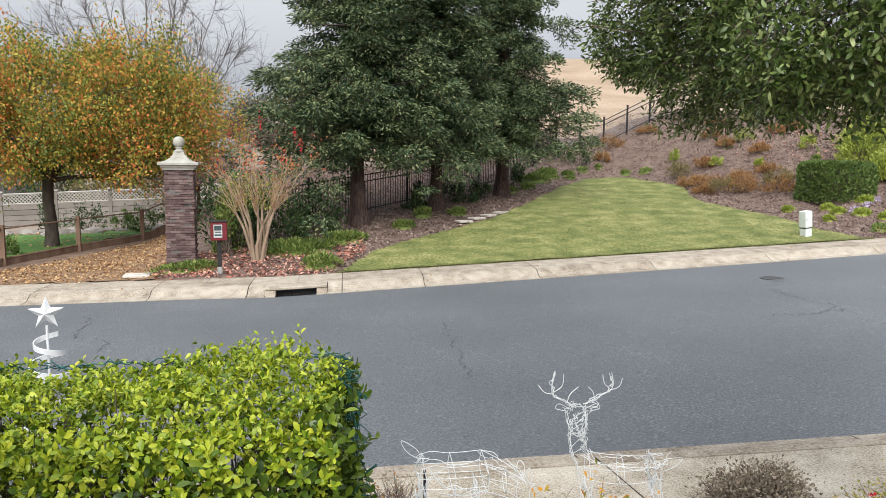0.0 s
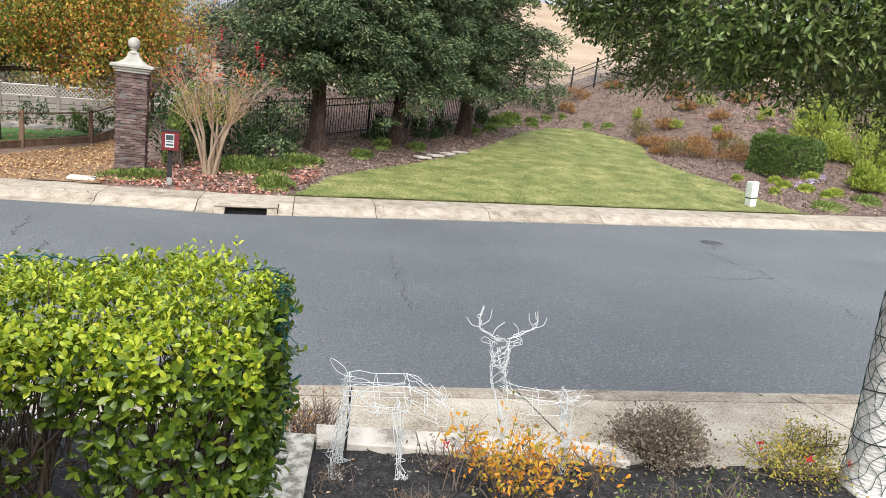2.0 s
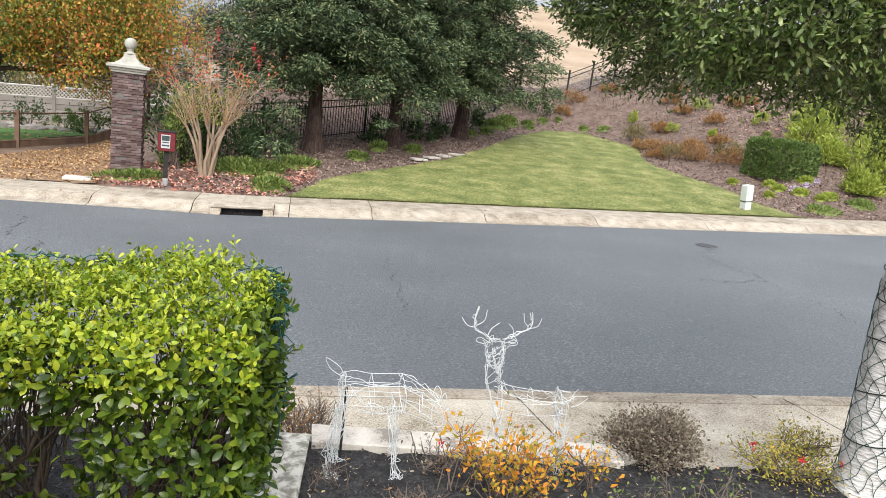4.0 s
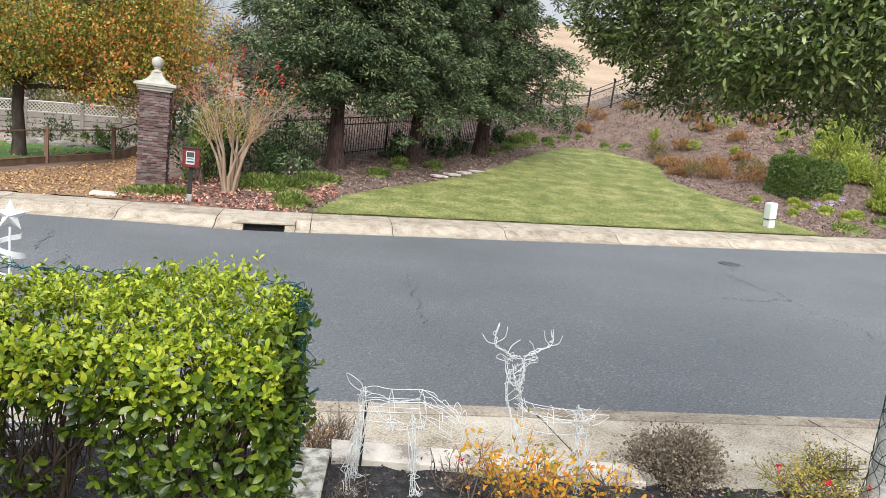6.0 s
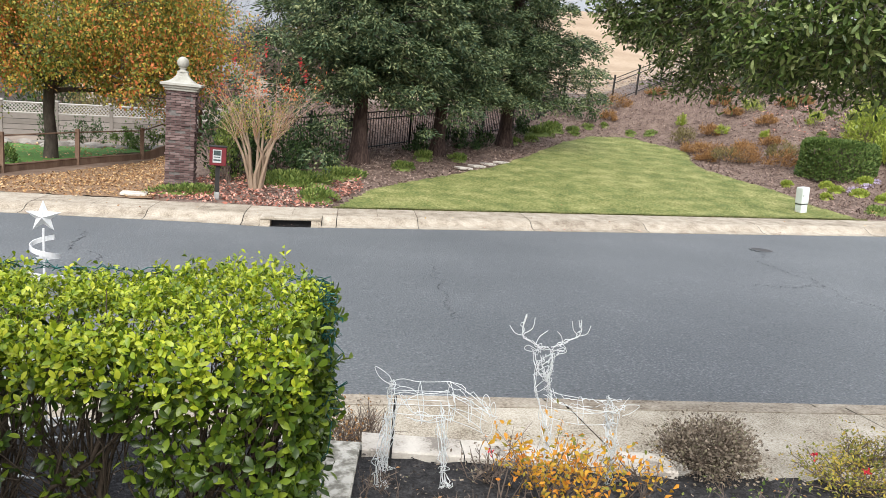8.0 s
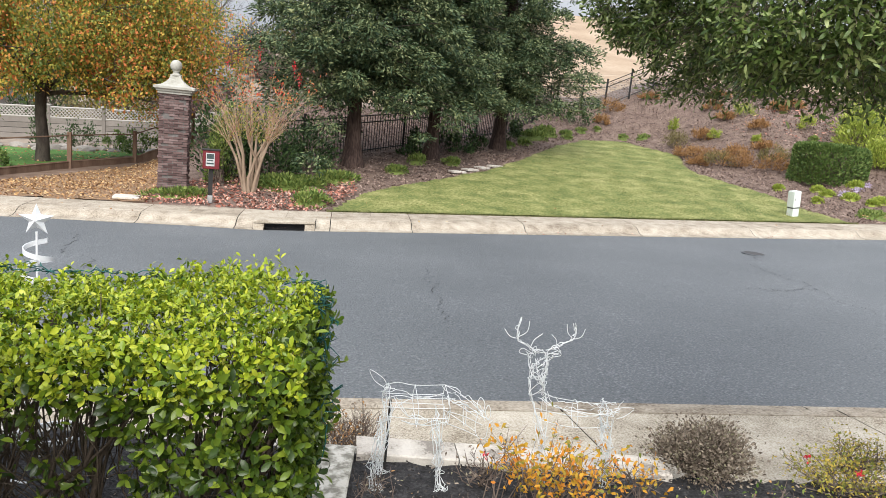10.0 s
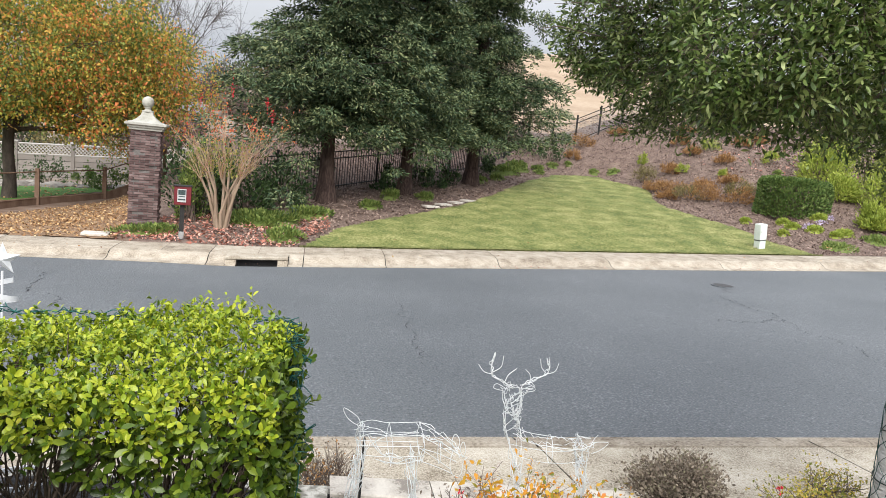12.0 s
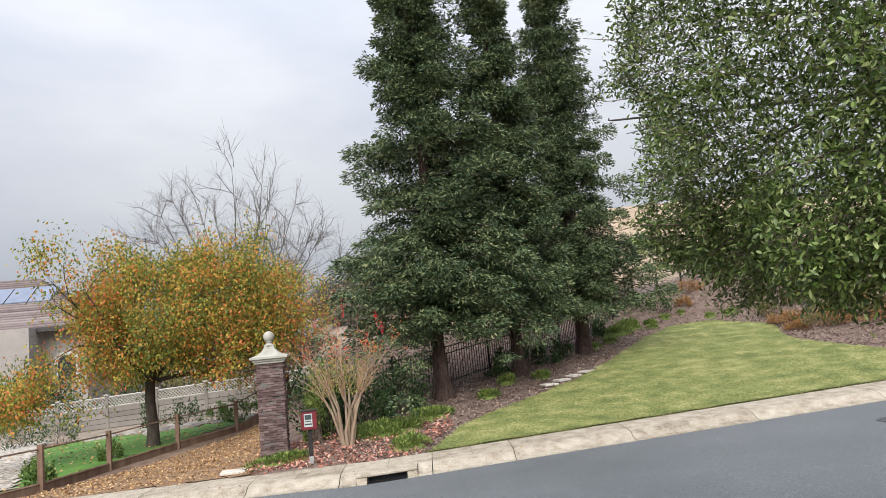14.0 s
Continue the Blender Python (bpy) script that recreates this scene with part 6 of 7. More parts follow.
# ---------------------------------------------------------------- wire reindeer
def wires(strands, r=0.0019, jitter=0.0, seed=0):
    o = []
    for i, st in enumerate(strands):
        p = np.array(st, float)
        n = len(p)
        t = np.linspace(0, n - 1, max(2, (n - 1) * 5 + 1))
        # smooth line through the points
        k = np.minimum(t.astype(int), n - 2)
        f = (t - k)[:, None]
        p0, p1, p2, p3 = p[np.maximum(k - 1, 0)], p[k], p[k + 1], p[np.minimum(k + 2, n - 1)]
        q = 0.5 * (2 * p1 + (p2 - p0) * f + (2 * p0 - 5 * p1 + 4 * p2 - p3) * f ** 2 + (3 * p1 - p0 - 3 * p2 + p3) * f ** 3)
        o.append(tube(q, r, 5))
    return o


def ring(cx, cz, ry, rz, n=10, tilt=0.0):
    return [(cx + tilt * math.sin(2 * math.pi * i / n), ry * math.cos(2 * math.pi * i / n), cz + rz * math.sin(2 * math.pi * i / n)) for i in range(n + 1)]


def leg(x, y, top, foot, bow, w=0.035):
    return [[(x - w, y, top), (x - w * 0.8 + bow * 0.5, y, top * 0.6), (x - w * 0.5 + bow, y, top * 0.3), (x + bow - w * 0.5, y, 0.0)],
            [(x + w, y, top), (x + w * 0.6 + bow * 0.5, y, top * 0.6), (x + w * 0.4 + bow, y, top * 0.3), (x + bow + w * 0.5, y, 0.0)],
            [(x + bow - w * 0.5, y, 0.0), (x + bow + foot, y + 0.01, 0.005), (x + bow + w * 0.5, y, 0.03)],
            [(x - w, y + 0.02, top * 0.95), (x + bow * 0.5, y - 0.025, top * 0.6), (x + bow, y + 0.015, top * 0.3), (x + bow, y, 0.02)]]


def wrap(strands, seed, n=9, amp=0.012, r=0.0022):
    """Loose light cable wound along the frame."""
    rr = np.random.default_rng(seed)
    o = []
    for _ in range(n):
        st = strands[rr.integers(0, len(strands))]
        o.append(tube(wander(st, amp, rr.integers(0, 9999), 7), r, 4))
    return o


doe_s = []
for y in (-0.085, 0.085):
    doe_s += [[(0.02, y, 0.53), (0.08, y, 0.545), (0.17, y, 0.53), (0.33, y, 0.535)], [(0.33, y, 0.535), (0.43, y * 0.7, 0.48), (0.53, y * 0.4, 0.40)],
              [(0.0, y, 0.48), (0.17, y * 1.05, 0.475), (0.33, y, 0.475)], [(0.0, y, 0.43), (0.17, y * 1.1, 0.42), (0.33, y, 0.42)],
              [(0.33, y, 0.46), (0.42, y * 0.7, 0.42), (0.52, y * 0.4, 0.36)], [(0.33, y, 0.39), (0.42, y * 0.6, 0.34), (0.5, y * 0.3, 0.29)],
              [(0.03, y, 0.54), (0.0, y, 0.47), (0.01, y, 0.40)]]
for x in (0.03, 0.17, 0.33):
    doe_s += [[(x, -0.085, 0.385), (x + 0.01, -0.09, 0.46), (x, -0.08, 0.535)], [(x, -0.08, 0.535), (x, 0.08, 0.535)], [(x, 0.08, 0.535), (x - 0.01, 0.09, 0.46), (x, 0.085, 0.385)], [(x, 0.085, 0.385), (x, -0.085, 0.385)]]
doe_s += [ring(0.43, 0.4, 0.05, 0.06), [(0.5, 0, 0.41), (0.56, 0, 0.375), (0.58, 0, 0.37), (0.56, 0, 0.345), (0.55, 0, 0.27), (0.51, 0, 0.27), (0.49, 0, 0.33), (0.5, 0, 0.41)],
          [(0.53, 0.03, 0.39), (0.5, 0.035, 0.44), (0.515, 0.04, 0.485), (0.54, 0.035, 0.45), (0.53, 0.03, 0.39)], [(0.55, -0.03, 0.385), (0.56, -0.04, 0.43), (0.545, -0.045, 0.48), (0.53, -0.04, 0.44), (0.55, -0.03, 0.385)],
          [(0.06, 0, 0.545), (0.0, 0, 0.555), (-0.05, 0.01, 0.59), (-0.07, 0.01, 0.645), (0.0, 0.0, 0.6), (0.02, 0, 0.55)],
          [(0.05, -0.09, 0.54), (0.12, -0.095, 0.44), (0.22, -0.09, 0.41)], [(0.08, 0.09, 0.4), (0.16, 0.09, 0.45), (0.33, 0.09, 0.47)], [(0.1, -0.08, 0.4), (0.22, -0.07, 0.37), (0.33, -0.08, 0.4)]]
for x, y, b in ((0.02, -0.08, -0.05), (0.04, 0.08, -0.03), (0.27, -0.08, 0.03), (0.31, 0.08, 0.01)):
    doe_s += leg(x, y, 0.41, 0.04, b, 0.022)


def deer(strands, legs, cable, label, extra=()):
    t = thing("deer_ornament", label, "lawn ornament", group="wire deer ornaments")
    part_np("body_frame", join(wires(strands)), M_WIRE, t, smooth=True)
    for name, st, rad in extra:
        part_np(name, join(wires(st, rad)), M_WIRE, t, smooth=True)
    for l in legs:
        part_np("leg", join(wires(l)), M_WIRE, t, smooth=True)
    tagged(part_np("light_cable", join(cable), M_WIRE, t, "thin white light cable", smooth=True), kind="stuff")
    return t


doe = deer(doe_s[:-16], [doe_s[-16 + 4 * i:len(doe_s) - 12 + 4 * i] for i in range(4)], wrap(doe_s, 3, 18, 0.01, 0.0019) + wrap(doe_s[-16:], 5, 16, 0.015, 0.0019),
           "white wire-frame grazing deer lawn ornament wound with lights")
doe.location, doe.rotation_euler, doe.scale = (0.41, 3.87, 0.465 + S * 0.6), (0, radians(-TILT), radians(-9)), (1.02, 1.02, 0.98)

buck_s = []
for y in (-0.08, 0.08):
    buck_s += [[(0.02, y * 0.7, 0.52), (0.1, y, 0.475), (0.24, y, 0.455), (0.4, y, 0.445), (0.5, y * 0.6, 0.47)],
               [(0.0, y, 0.4), (0.15, y * 1.1, 0.37), (0.3, y, 0.36), (0.46, y, 0.38)],
               [(-0.05, y * 0.4, 0.66), (-0.05, y * 0.5, 0.56), (-0.02, y * 0.8, 0.46), (0.02, y, 0.36), (0.06, y, 0.29)],
               [(0.03, y * 0.35, 0.66), (0.03, y * 0.5, 0.58), (0.05, y * 0.8, 0.5)]]
buck_s += [ring(0.05, 0.4, 0.08, 0.1), ring(0.24, 0.41, 0.085, 0.08), ring(0.42, 0.41, 0.08, 0.075), [(0.48, 0, 0.45), (0.54, 0, 0.46), (0.6, 0.0, 0.455), (0.55, 0, 0.41), (0.5, 0, 0.39)],
           [(-0.06, 0.03, 0.72), (-0.03, 0.05, 0.76), (0.03, 0.04, 0.75), (0.05, 0.02, 0.69), (0.02, -0.02, 0.62), (-0.03, -0.03, 0.62), (-0.06, 0.03, 0.72)],
           [(-0.04, -0.05, 0.74), (-0.02, -0.07, 0.66), (0.0, -0.08, 0.6), (0.02, -0.07, 0.66), (0.03, -0.05, 0.74)],
           ring(0.0, 0.55, 0.05, 0.04, 10, 0.05), ring(0.0, 0.64, 0.04, 0.03, 10, 0.05), ring(0.0, 0.7, 0.04, 0.03, 10, 0.04),
           [(-0.05, 0, 0.75), (-0.11, 0, 0.78), (-0.13, 0, 0.755), (-0.07, 0, 0.74)], [(0.04, 0, 0.75), (0.1, 0, 0.775), (0.12, 0, 0.75), (0.06, 0, 0.735)]]
ant = [[(-0.02, 0, 0.77), (-0.08, 0, 0.8), (-0.15, 0, 0.84), (-0.16, 0, 0.9), (-0.145, 0, 0.97)], [(-0.15, 0, 0.85), (-0.2, 0, 0.86), (-0.235, 0.0, 0.9)], [(-0.15, 0, 0.86), (-0.1, 0, 0.89), (-0.09, 0, 0.95)], [(-0.07, 0, 0.8), (-0.05, 0, 0.84), (0.0, 0, 0.87)],
       [(0.03, 0, 0.77), (0.1, 0, 0.79), (0.19, 0, 0.83), (0.21, 0, 0.87), (0.2, 0, 0.93)], [(0.18, 0, 0.83), (0.24, 0, 0.85), (0.26, 0, 0.9)], [(0.19, 0, 0.84), (0.16, 0, 0.87), (0.15, 0, 0.92)], [(0.1, 0, 0.79), (0.09, 0, 0.83), (0.06, 0, 0.86)]]
ant = [[(x, 0.05 * math.sin(9 * x), z) for x, y, z in st] for st in ant]
buck_l = []
for x, y, b in ((0.03, -0.07, 0.0), (0.06, 0.07, 0.02), (0.42, -0.07, 0.02), (0.46, 0.07, 0.04)):
    buck_l.append(leg(x, y, 0.36, 0.05, b))
all_l = [st for l in buck_l for st in l]
buck = deer(buck_s, buck_l, wrap(buck_s, 8, 14, 0.012, 0.0019) + wrap(ant[:1] + ant[4:5], 9, 4, 0.006, 0.0024) + wrap(all_l, 11, 14, 0.015, 0.0019),
            "white wire-frame buck lawn ornament with antlers wound with lights", [("antler", ant[:4], 0.0021), ("antler", ant[4:], 0.0021)])
buck.location, buck.rotation_euler, buck.scale = (1.245, 3.79, 0.465 + S * 1.4), (0, radians(-TILT), radians(-14)), (0.9, 0.9, 0.965)
stake = part("garden_stake", box(-0.006, -0.006, 0, 0.006, 0.006, 0.45), M_IRON)
stake.location = (0.46, 3.98, 0.46)
tagged(stake, "thin dark metal stake in the soil", "stake")

# ---------------------------------------------------------------- star on a spiral
SX, SY = -1.35, 4.4
sb = 0.15 + S * SX - 0.06
spiral = thing("spiral_tree_ornament", "frosted white spiral tree ornament with a star topper", "lawn ornament", SX, SY, sb)
hh = 1.62
th = np.linspace(0, 2 * np.pi * 9, 320)
uu = th / th[-1]
rr = 0.05 + 0.23 * uu
pts = np.stack([rr * np.cos(th), rr * np.sin(th), hh - 0.04 - (hh - 0.1) * (0.55 * uu + 0.45 * uu ** 2)], -1)
up_ = np.array([0, 0, 0.013])
inn = pts * np.array([0.93, 0.93, 1])
v = np.stack([pts - up_, pts + up_, inn + up_, inn - up_], 1).reshape(-1, 3)
i = np.arange(len(pts) - 1)[:, None] * 4
f = np.concatenate([np.stack([i[:, 0] + a, i[:, 0] + 4 + a, i[:, 0] + 4 + (a + 1) % 4, i[:, 0] + (a + 1) % 4], -1) for a in range(4)])
part_np("spiral", (v, f), M_PLASTIC, spiral)
part("pole", lathe([(0.006, 0), (0.006, hh)], 8), M_PLASTIC, spiral)
bm = bmesh.new()
front = [bm.verts.new(((0.085 if k % 2 == 0 else 0.036) * math.sin(k * math.pi / 5), 0, hh + 0.06 + (0.085 if k % 2 == 0 else 0.036) * math.cos(k * math.pi / 5))) for k in range(10)]
cf, cb = bm.verts.new((0, -0.03, hh + 0.06)), bm.verts.new((0, 0.03, hh + 0.06))
for k in range(10):
    bm.faces.new((front[k], front[(k + 1) % 10], cf))
    bm.faces.new((front[(k + 1) % 10], front[k], cb))
part("star", bm, M_PLASTIC, spiral, "frosted white star")

# ---------------------------------------------------------------- shrubs of the bed
def rose(name, label, x, y, w, h, canes, leaves, size, leaf, blooms=0, z=None, bare=M_BROWNTWIG, shape=LEAF):
    base = (0.45 + S * x) if z is None else z
    t = thing(name, label, "shrub", x, y, base)
    r = np.random.default_rng(abs(int(1000 * x + 77 * y)))
    A, B, R0, R1, tipl = [], [], [], [], []
    for i in range(canes):
        a, e = r.uniform(0, 6.28), math.sqrt(r.random())
        d = np.array([math.cos(a) * e * w / 2, math.sin(a) * e * w / 2 * 0.8, h * r.uniform(0.6, 1.0)])
        p0 = np.array([r.normal() * 0.04, r.normal() * 0.04, -0.02])
        p1 = p0 + d * 0.5 + np.append(r.normal(size=2) * 0.04, 0)
        p2 = p0 + d
        A += [p0, p1]
        B += [p1, p2]
        R0 += [0.004, 0.003]
        R1 += [0.003, 0.0018]
        for _ in range(5):
            s = p1 + (p2 - p1) * r.random()
            e2 = s + (d / np.linalg.norm(d) + r.normal(size=3) * 0.7) * r.uniform(0.06, 0.2) * (0.12 + h)
            A.append(s)
            B.append(e2)
            R0.append(0.0019)
            R1.append(0.001)
            tipl.append(e2)
        tipl.append(p2)
    tagged(part_np("cane_growth", sticks(A, B, R0, R1, 4), bare, t), kind="stuff")
    tipl = np.array(tipl)
    q = tipl[r.integers(0, len(tipl), leaves)] + r.normal(size=(leaves, 3)) * 0.035
    q[:, 2] = np.maximum(q[:, 2], 0.02)
    part_np("leaves", cloud(q, r.normal(size=(leaves, 3)) + np.array([0, 0, 0.2]), r.uniform(size * 0.6, size * 1.25, leaves), shape), leaf, t, smooth=True)
    for b in range(blooms):
        c = tipl[np.argsort(-tipl[:, 2])[b * 3 % len(tipl)]] + np.array([0, -0.02, 0.015])
        part_np("bloom", cloud(c + ball_dirs(16) * 0.012, ball_dirs(16) + np.array([0, 0, 0.4]), 0.02, LEAF), M_RED_BLOOM, t, "red flower")
    return t


rose("rose_bush", "rose bush with orange and yellow autumn leaves", 1.2, 3.42, 0.58, 0.38, 30, 950, 0.033, M_ORANGE_LEAF)
rose("rose_bush", "thin rose bush with orange leaves by the wall", 1.72, 3.5, 0.4, 0.28, 12, 110, 0.035, M_ORANGE_LEAF)
rose("rose_bush", "small twiggy rose with a red bloom", 0.98, 3.78, 0.26, 0.16, 18, 60, 0.025, M_GREYLEAF, 1)
rose("rose_bush", "thin orange-leaved rose before the wall", 0.98, 3.6, 0.3, 0.4, 7, 60, 0.04, M_ORANGE_LEAF)
shrub("grey_shrub", "rounded grey-brown dry shrub", 2.32, 3.76, 0.6, 0.5, 0.27, 9500, 0.021, M_GREYLEAF, DIAMOND, z=0.46 + S * 2.4, n_twigs=90, up=0.1)
rose("rose_bush", "sprawling rose with yellow-green leaves and red blooms", 3.02, 3.42, 0.72, 0.15, 50, 1500, 0.022, M_YELLOWGREEN, 3)
rose("rose_bush", "sprawling rose with yellow-green leaves", 3.3, 3.62, 0.5, 0.17, 34, 800, 0.022, M_YELLOWGREEN, 0)
rose("rose_bush", "dry rose with green shoots on dark soil", 2.1, 3.0, 0.5, 0.28, 26, 170, 0.024, M_GREENCLUMP)
rose("dry_tuft", "dry cut-back tuft on dark soil", 0.74, 3.46, 0.26, 0.09, 60, 60, 0.02, M_GREYLEAF)
rose("dry_tuft", "dry stalks with green shoots on dark soil", 0.82, 3.15, 0.34, 0.14, 40, 120, 0.024, M_OLIVE)
rose("dry_tuft", "dry stalks beside the path", 0.36, 3.75, 0.16, 0.14, 16, 20, 0.015, M_GREYLEAF)
rose("dry_tuft", "green and dry shoots on dark soil", 1.75, 3.05, 0.4, 0.2, 30, 160, 0.024, M_GREENCLUMP)
rose("street_shrub", "twiggy shrub with orange leaves below the path", 0.28, 4.62, 0.42, 0.34, 40, 520, 0.022, M_RUST, 1, z=0.16)
rose("street_shrub", "grey twiggy shrub below the path", 0.42, 4.7, 0.3, 0.34, 34, 260, 0.018, M_GREYLEAF, 0, z=0.16)
rose("yellow_shrub", "low yellow-leaved plant under the hedge", -0.75, 2.75, 0.4, 0.22, 20, 160, 0.04, M_YELLOWGREEN)

# ---------------------------------------------------------------- porch rail
RX, RY, RZ = -1.085, 2.7, 1.915
rail = thing("porch_railing", "white painted wooden porch railing with square balusters", "railing", RX, RY, 0)
RT = 0.05


def leg_box(name, x0, y0, z0, x1, y1, z1, bev=0.004):
    return part(name, box(x0, y0, z0, x1, y1, z1, bev), M_WHITE, rail)


L1, L2 = 1.9, 1.9
leg_box("handrail", -0.13, -L1, RZ - 0.035, 0.0, 0.0, RZ, 0.006)
leg_box("handrail", -L2, -0.13, RZ - 0.035, -0.133, 0.0, RZ, 0.006)
leg_box("top_rail", -0.10, -L1, RZ - 0.125, -0.03, -0.03, RZ - 0.037)
leg_box("top_rail", -L2, -0.10, RZ - 0.125, -0.103, -0.03, RZ - 0.037)
leg_box("bottom_rail", -0.105, -L1, 1.24, -0.02, -0.02, 1.33)
leg_box("bottom_rail", -L2, -0.105, 1.24, -0.108, -0.02, 1.33)
leg_box("skirt_board", -0.11, -L1, 1.1, -0.015, -0.015, 1.2)
leg_box("post", -0.108, -0.108, 1.333, -0.022, -0.022, RZ - 0.127)
for i in range(12):
    y = -0.2 - i * 0.14
    leg_box("baluster", -0.085, y - 0.04, 1.332, -0.045, y, RZ - 0.126)
    leg_box("baluster", y - 0.04, -0.085, 1.332, y, -0.045, RZ - 0.126)
porch = part("porch_step", box(-3.4, 0.2, 0.45, -1.1, 2.62, 1.09, 0.02), M_PORCHSTONE)
tagged(porch, "mossy grey stone porch platform under the railing", "porch", kind="structure")
led = part("stone_ledge", box(-0.17, -0.2, 0, 0.17, 0.2, 0.1, 0.02), M_PORCHSTONE)
led.location = (-0.95, 2.5, 1.0)
part_leg = part("ledge_pier", box(-1.1, 2.34, 0.45, -0.83, 2.66, 1.002, 0.01), M_PORCHSTONE)
tagged(led, "mossy stone ledge beside the railing", "ledge", kind="structure")
tagged(part_leg, "mossy stone pier beside the railing", "ledge", kind="structure")
rl = thing("string_lights", "dark clip-on string lights under the handrail", "string lights")
part_np("cable", tube(wander([(RX - 0.015, RY - 1.8, RZ - 0.05), (RX - 0.015, RY - 0.9, RZ - 0.047), (RX - 0.012, RY - 0.02, RZ - 0.045)], 0.003, 3), 0.003, 4), M_DARKWIRE, rl)
for i in range(9):
    y = RY - 0.12 - i * 0.19
    b = part("bulb", lathe([(0.003, 0), (0.006, -0.008), (0.006, -0.022), (0.004, -0.034), (0.001, -0.038)], 8), M_DARKWIRE, rl)
    b.location, b.rotation_euler = (RX - 0.012, y, RZ - 0.05), (0.3 * math.sin(i), 0.3, 0)

# ---------------------------------------------------------------- near tree
TX, TY = 3.37, 3.2
tree = thing("oak_tree", "pale-barked evergreen tree with dense dark green leaves", "tree", TX, TY, 0.45 + S * TX)
r = np.random.default_rng(77)
o = [tube([(0.0, 0, -0.1), (0.0, 0, 0.15), (-0.02, 0, 0.6), (-0.04, 0, 1.1), (-0.03, 0, 1.55), (-0.01, 0.0, 1.95), (0.05, 0.02, 2.5), (0.15, 0.1, 3.2), (0.2, 0.1, 4.2)], [0.18, 0.138, 0.13, 0.128, 0.128, 0.128, 0.08, 0.06, 0.03], 16),
     tube([(-0.03, 0, 1.75), (-0.12, 0.05, 2.05), (-0.25, 0.12, 2.4), (-0.5, 0.3, 2.9), (-0.8, 0.5, 3.6)], [0.085, 0.08, 0.066, 0.05, 0.03], 12)]
part_np("trunk", join(o), M_WHITEBARK, tree, "pale grey bark with dark scars", smooth=True)
o = []
nodes = []
for i in range(26):
    s = np.array([(-0.25, 0.12, 2.4), (-0.5, 0.3, 2.9), (0.05, 0.02, 2.5), (0.15, 0.1, 3.2), (-0.35, 0.2, 2.6)][i % 5])
    e = np.array([r.uniform(-2.2, 0.6), r.uniform(-0.7, 1.6), r.uniform(2.5, 5.0)])
    if np.linalg.norm(e - s) < 0.5:
        continue
    midp = (s + e) / 2 + np.array([0, 0, 0.2]) + r.normal(size=3) * 0.08
    o.append(tube([s, midp, e], [0.028, 0.016, 0.006], 6))
    for f in np.linspace(0.3, 1.0, 9):
        b = midp + (e - midp) * (f * 2 - 1) if f > 0.5 else s + (midp - s) * f * 2
        e2 = b + r.normal(size=3) * 0.28
        o.append(tube([b, (b + e2) / 2 + r.normal(size=3) * 0.03, e2], [0.006, 0.004, 0.002], 4))
        nodes.append(e2)
part_np("branch_growth", join(o), M_GREYTWIG, tree, smooth=True)
# leafy shoots: dense towards the outer faces of the crown
m = 40000
u = r.uniform(-1, 1, (m, 3))
fc = r.integers(0, 4, m)
u[fc == 0, 0] = -1 + np.abs(r.normal(size=(fc == 0).sum())) * 0.25
u[fc == 1, 1] = -1 + np.abs(r.normal(size=(fc == 1).sum())) * 0.3
u[fc == 2, 2] = -1 + np.abs(r.normal(size=(fc == 2).sum())) * 0.16
u = u * np.minimum(1, 1.02 / (np.sum(np.abs(u) ** 3.6, axis=1) ** (1 / 3.6)))[:, None]
CR, CC = np.array([1.6, 1.15, 1.75]), np.array([-0.42, 0.2, 3.9])
sh = CC + u * CR
lump = np.array([noise.noise(Vector(q * 1.7)) for q in sh])
lump2 = np.array([noise.noise(Vector(q * 4.3)) for q in sh])
sh += u * (0.32 * lump + 0.12 * lump2)[:, None]
keep = (lump2 > -0.34) | (np.abs(u).max(1) < 0.6)
sh, u = sh[keep], u[keep]
m = len(sh)
ax_ = unit(u + r.normal(size=(m, 3)) * 0.6 + np.array([0, 0, 0.2]))
ends = sh + ax_ * 0.1
tagged(part_np("twig_growth", sticks((sh - ax_ * 0.09)[::4], ends[::4], 0.0022, 0.001, 3), M_BROWNTWIG, tree), kind="stuff")
ls = []
for i in range(6):
    f = i / 5
    p = sh - ax_ * 0.05 + ax_ * (0.16 * f)
    d = ax_ * 0.6 + r.normal(size=(m, 3)) * 0.6
    ls.append(cloud(p, d, r.uniform(0.023, 0.043, m), OVAL, tilt=0.9))
part_np("leaves", join(ls), M_OAK_LEAF, tree, smooth=True)
# a few long shoots reaching out on the street side
ls, tw = [], []
for i in range(36):
    s = np.array([r.uniform(-1.95, -1.5), r.uniform(-0.8, 0.9), r.uniform(2.5, 4.4)])
    d = unit(np.array([[-1.0, r.normal() * 0.4, r.normal() * 0.3]]))[0]
    L = r.uniform(0.2, 0.5)
    tw.append(tube([s - d * 0.3, s + d * L * 0.5 - np.array([0, 0, 0.01]), s + d * L - np.array([0, 0, 0.05])], [0.005, 0.003, 0.0015], 4))
    q = s + d * r.uniform(-0.2, 1, (40, 1)) * L
    ls.append(cloud(q, d * 0.7 + r.normal(size=(40, 3)) * 0.6, r.uniform(0.022, 0.04, 40), OVAL, tilt=0.9))
tagged(part_np("shoot_growth", join(tw), M_BROWNTWIG, tree), kind="stuff")
part_np("leaves", join(ls), M_OAK_LEAF, tree, smooth=True)

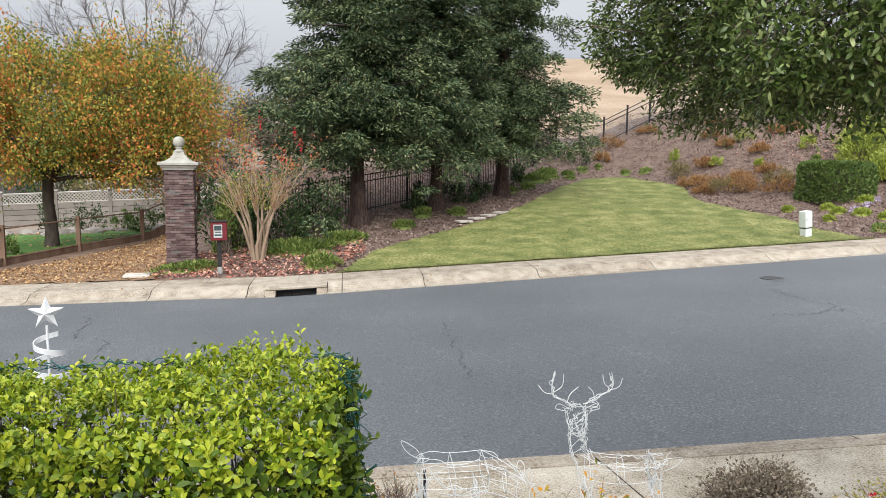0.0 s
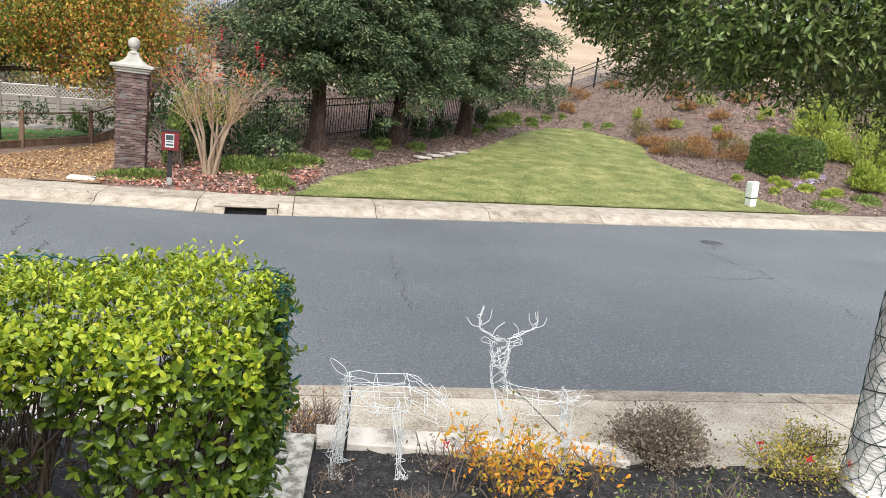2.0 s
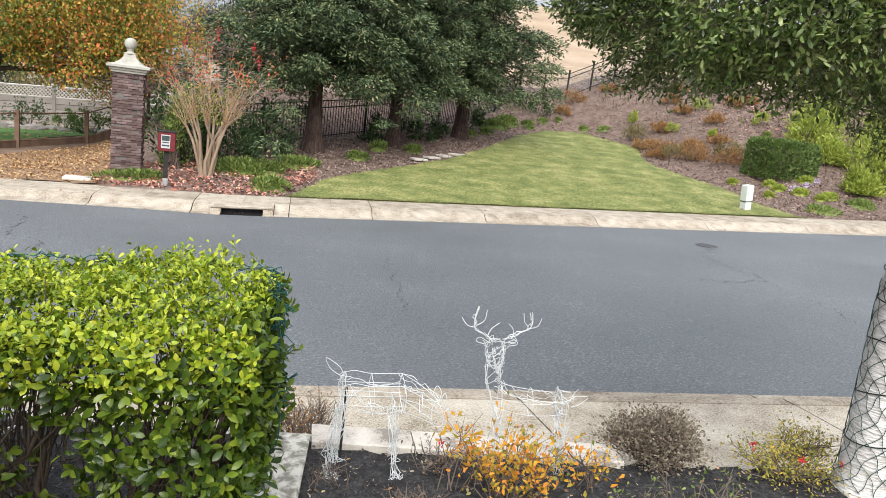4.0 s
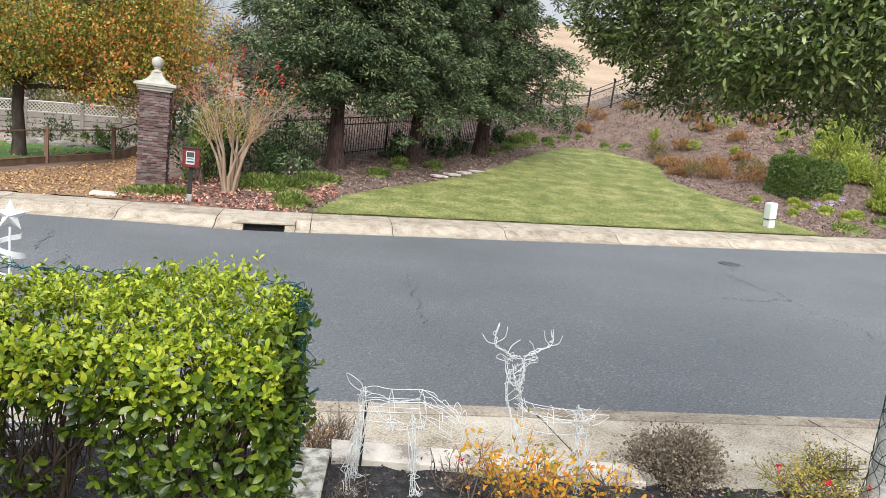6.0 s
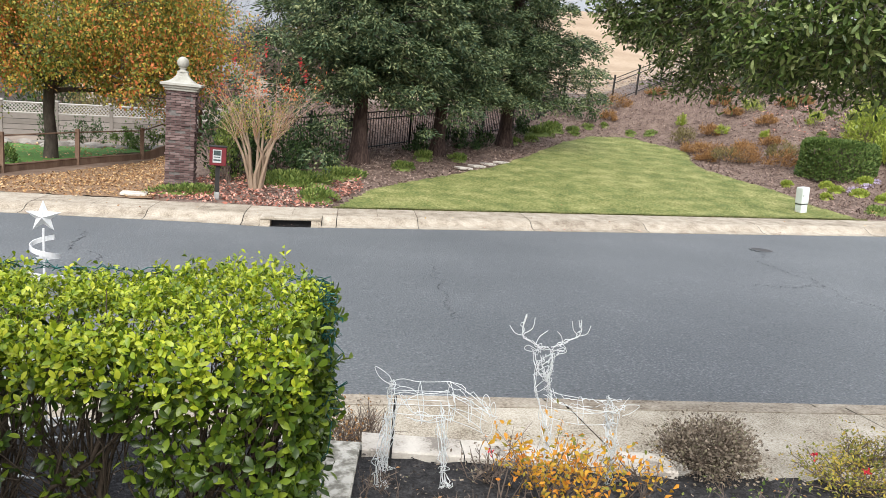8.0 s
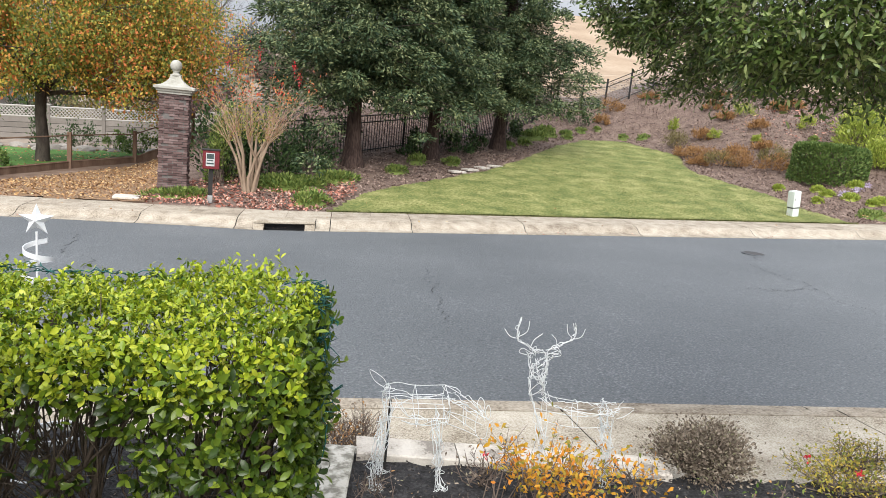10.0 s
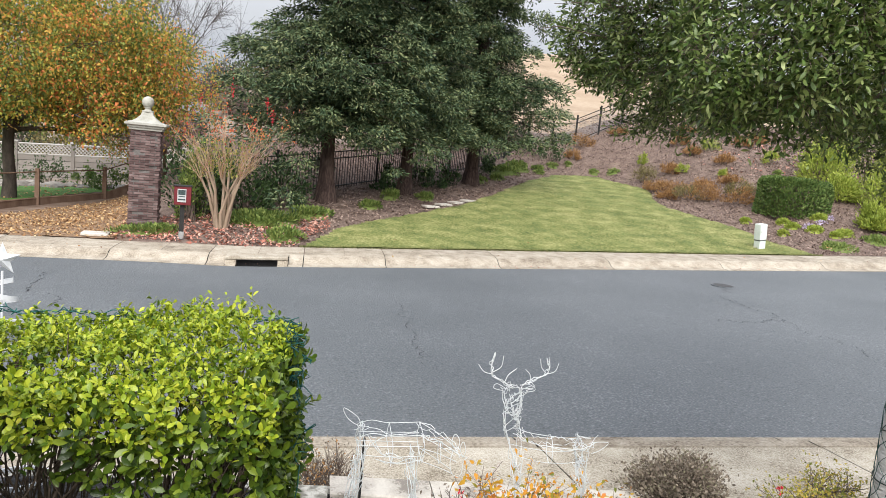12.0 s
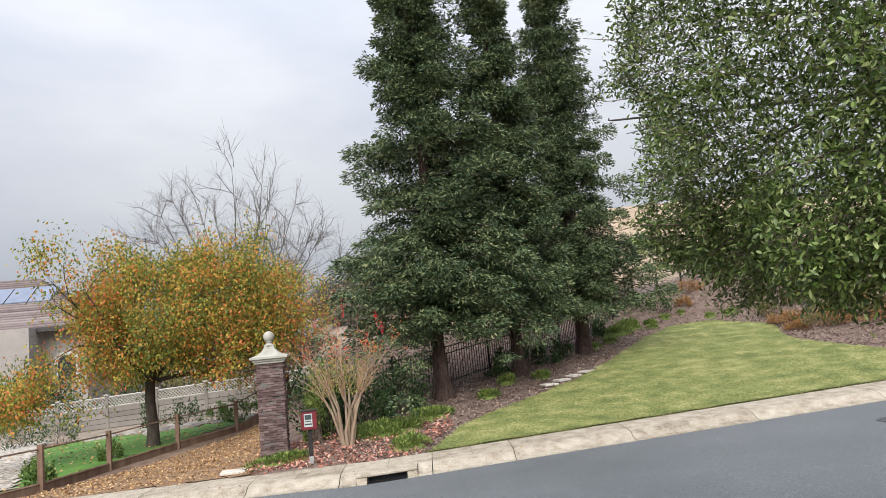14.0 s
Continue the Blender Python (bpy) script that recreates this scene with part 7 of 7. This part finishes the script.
# net lights round the trunk
net = thing("net_lights", "dark green net lights wrapped round the pale trunk", "string lights", TX, TY, 0.45 + S * TX)
o = []
for i in range(11):
    for sg in (1, -1):
        zz = np.linspace(0.05, 1.25, 40)
        a = 2 * np.pi * i / 11 + sg * zz * 4.2 + 0.12 * np.sin(zz * 31 + i * 2)
        rad = np.interp(zz, [0, 0.15, 0.6, 1.1, 1.55], [0.168, 0.142, 0.134, 0.132, 0.132]) + 0.003
        cx = np.interp(zz, [0, 0.6, 1.1, 1.55], [0, -0.02, -0.04, -0.03])
        o.append(tube(np.stack([cx + rad * np.cos(a), rad * np.sin(a), zz], -1), 0.0021, 4))
part_np("mesh_cable", join(o), M_NETWIRE, net)
o = []
for z0 in (0.35, 0.62, 0.9, 1.12, 1.3, 1.42):
    a = np.linspace(0, 2 * np.pi, 30)
    cx = np.interp(z0, [0, 0.6, 1.1, 1.55], [0, -0.02, -0.04, -0.03])
    rd = np.interp(z0, [0, 0.15, 0.6, 1.1, 1.55], [0.168, 0.142, 0.134, 0.132, 0.132]) + 0.004
    part_np("tie_cable", tube(np.stack([cx + rd * np.cos(a), rd * np.sin(a), z0 + 0.03 * np.sin(a + z0 * 5)], -1), 0.0035, 4), M_DARKWIRE, net)

# ---------------------------------------------------------------- bricks of the pillar
def brick_mesh(half):
    b = box(-half, -0.03, -0.0225, half, 0.03, 0.0225)
    bmesh.ops.bevel(b, geom=list(b.edges), offset=0.004, segments=1, affect="EDGES")
    me = bpy.data.meshes.new("brick")
    b.to_mesh(me)
    b.free()
    me.materials.append(M_BRICK)
    return me


brick_long, brick_short = brick_mesh(0.094), brick_mesh(0.043)
r = np.random.default_rng(12)
courses = 40
for cidx in range(courses):
    z = 0.035 + cidx * SH / courses
    proud = 0.014 if cidx % 6 == 2 else 0.0
    for side in range(3):
        row = [(-0.2, brick_long), (0.0, brick_long), (0.2, brick_long)] if (cidx + side) % 2 else [(-0.254, brick_short), (-0.1, brick_long), (0.1, brick_long), (0.254, brick_short)]
        for off, me in row:
            jit = r.normal() * 0.008 + proud
            ob = new("brick", me)
            ob.parent = pillar
            if side == 0:
                ob.location = (off, -HW + 0.03 - jit, z)
            elif side == 1:
                ob.location, ob.rotation_euler = (HW - 0.03 + jit, off, z), (0, 0, math.pi / 2)
            else:
                ob.location, ob.rotation_euler = (-HW + 0.03 - jit, off, z), (0, 0, math.pi / 2)
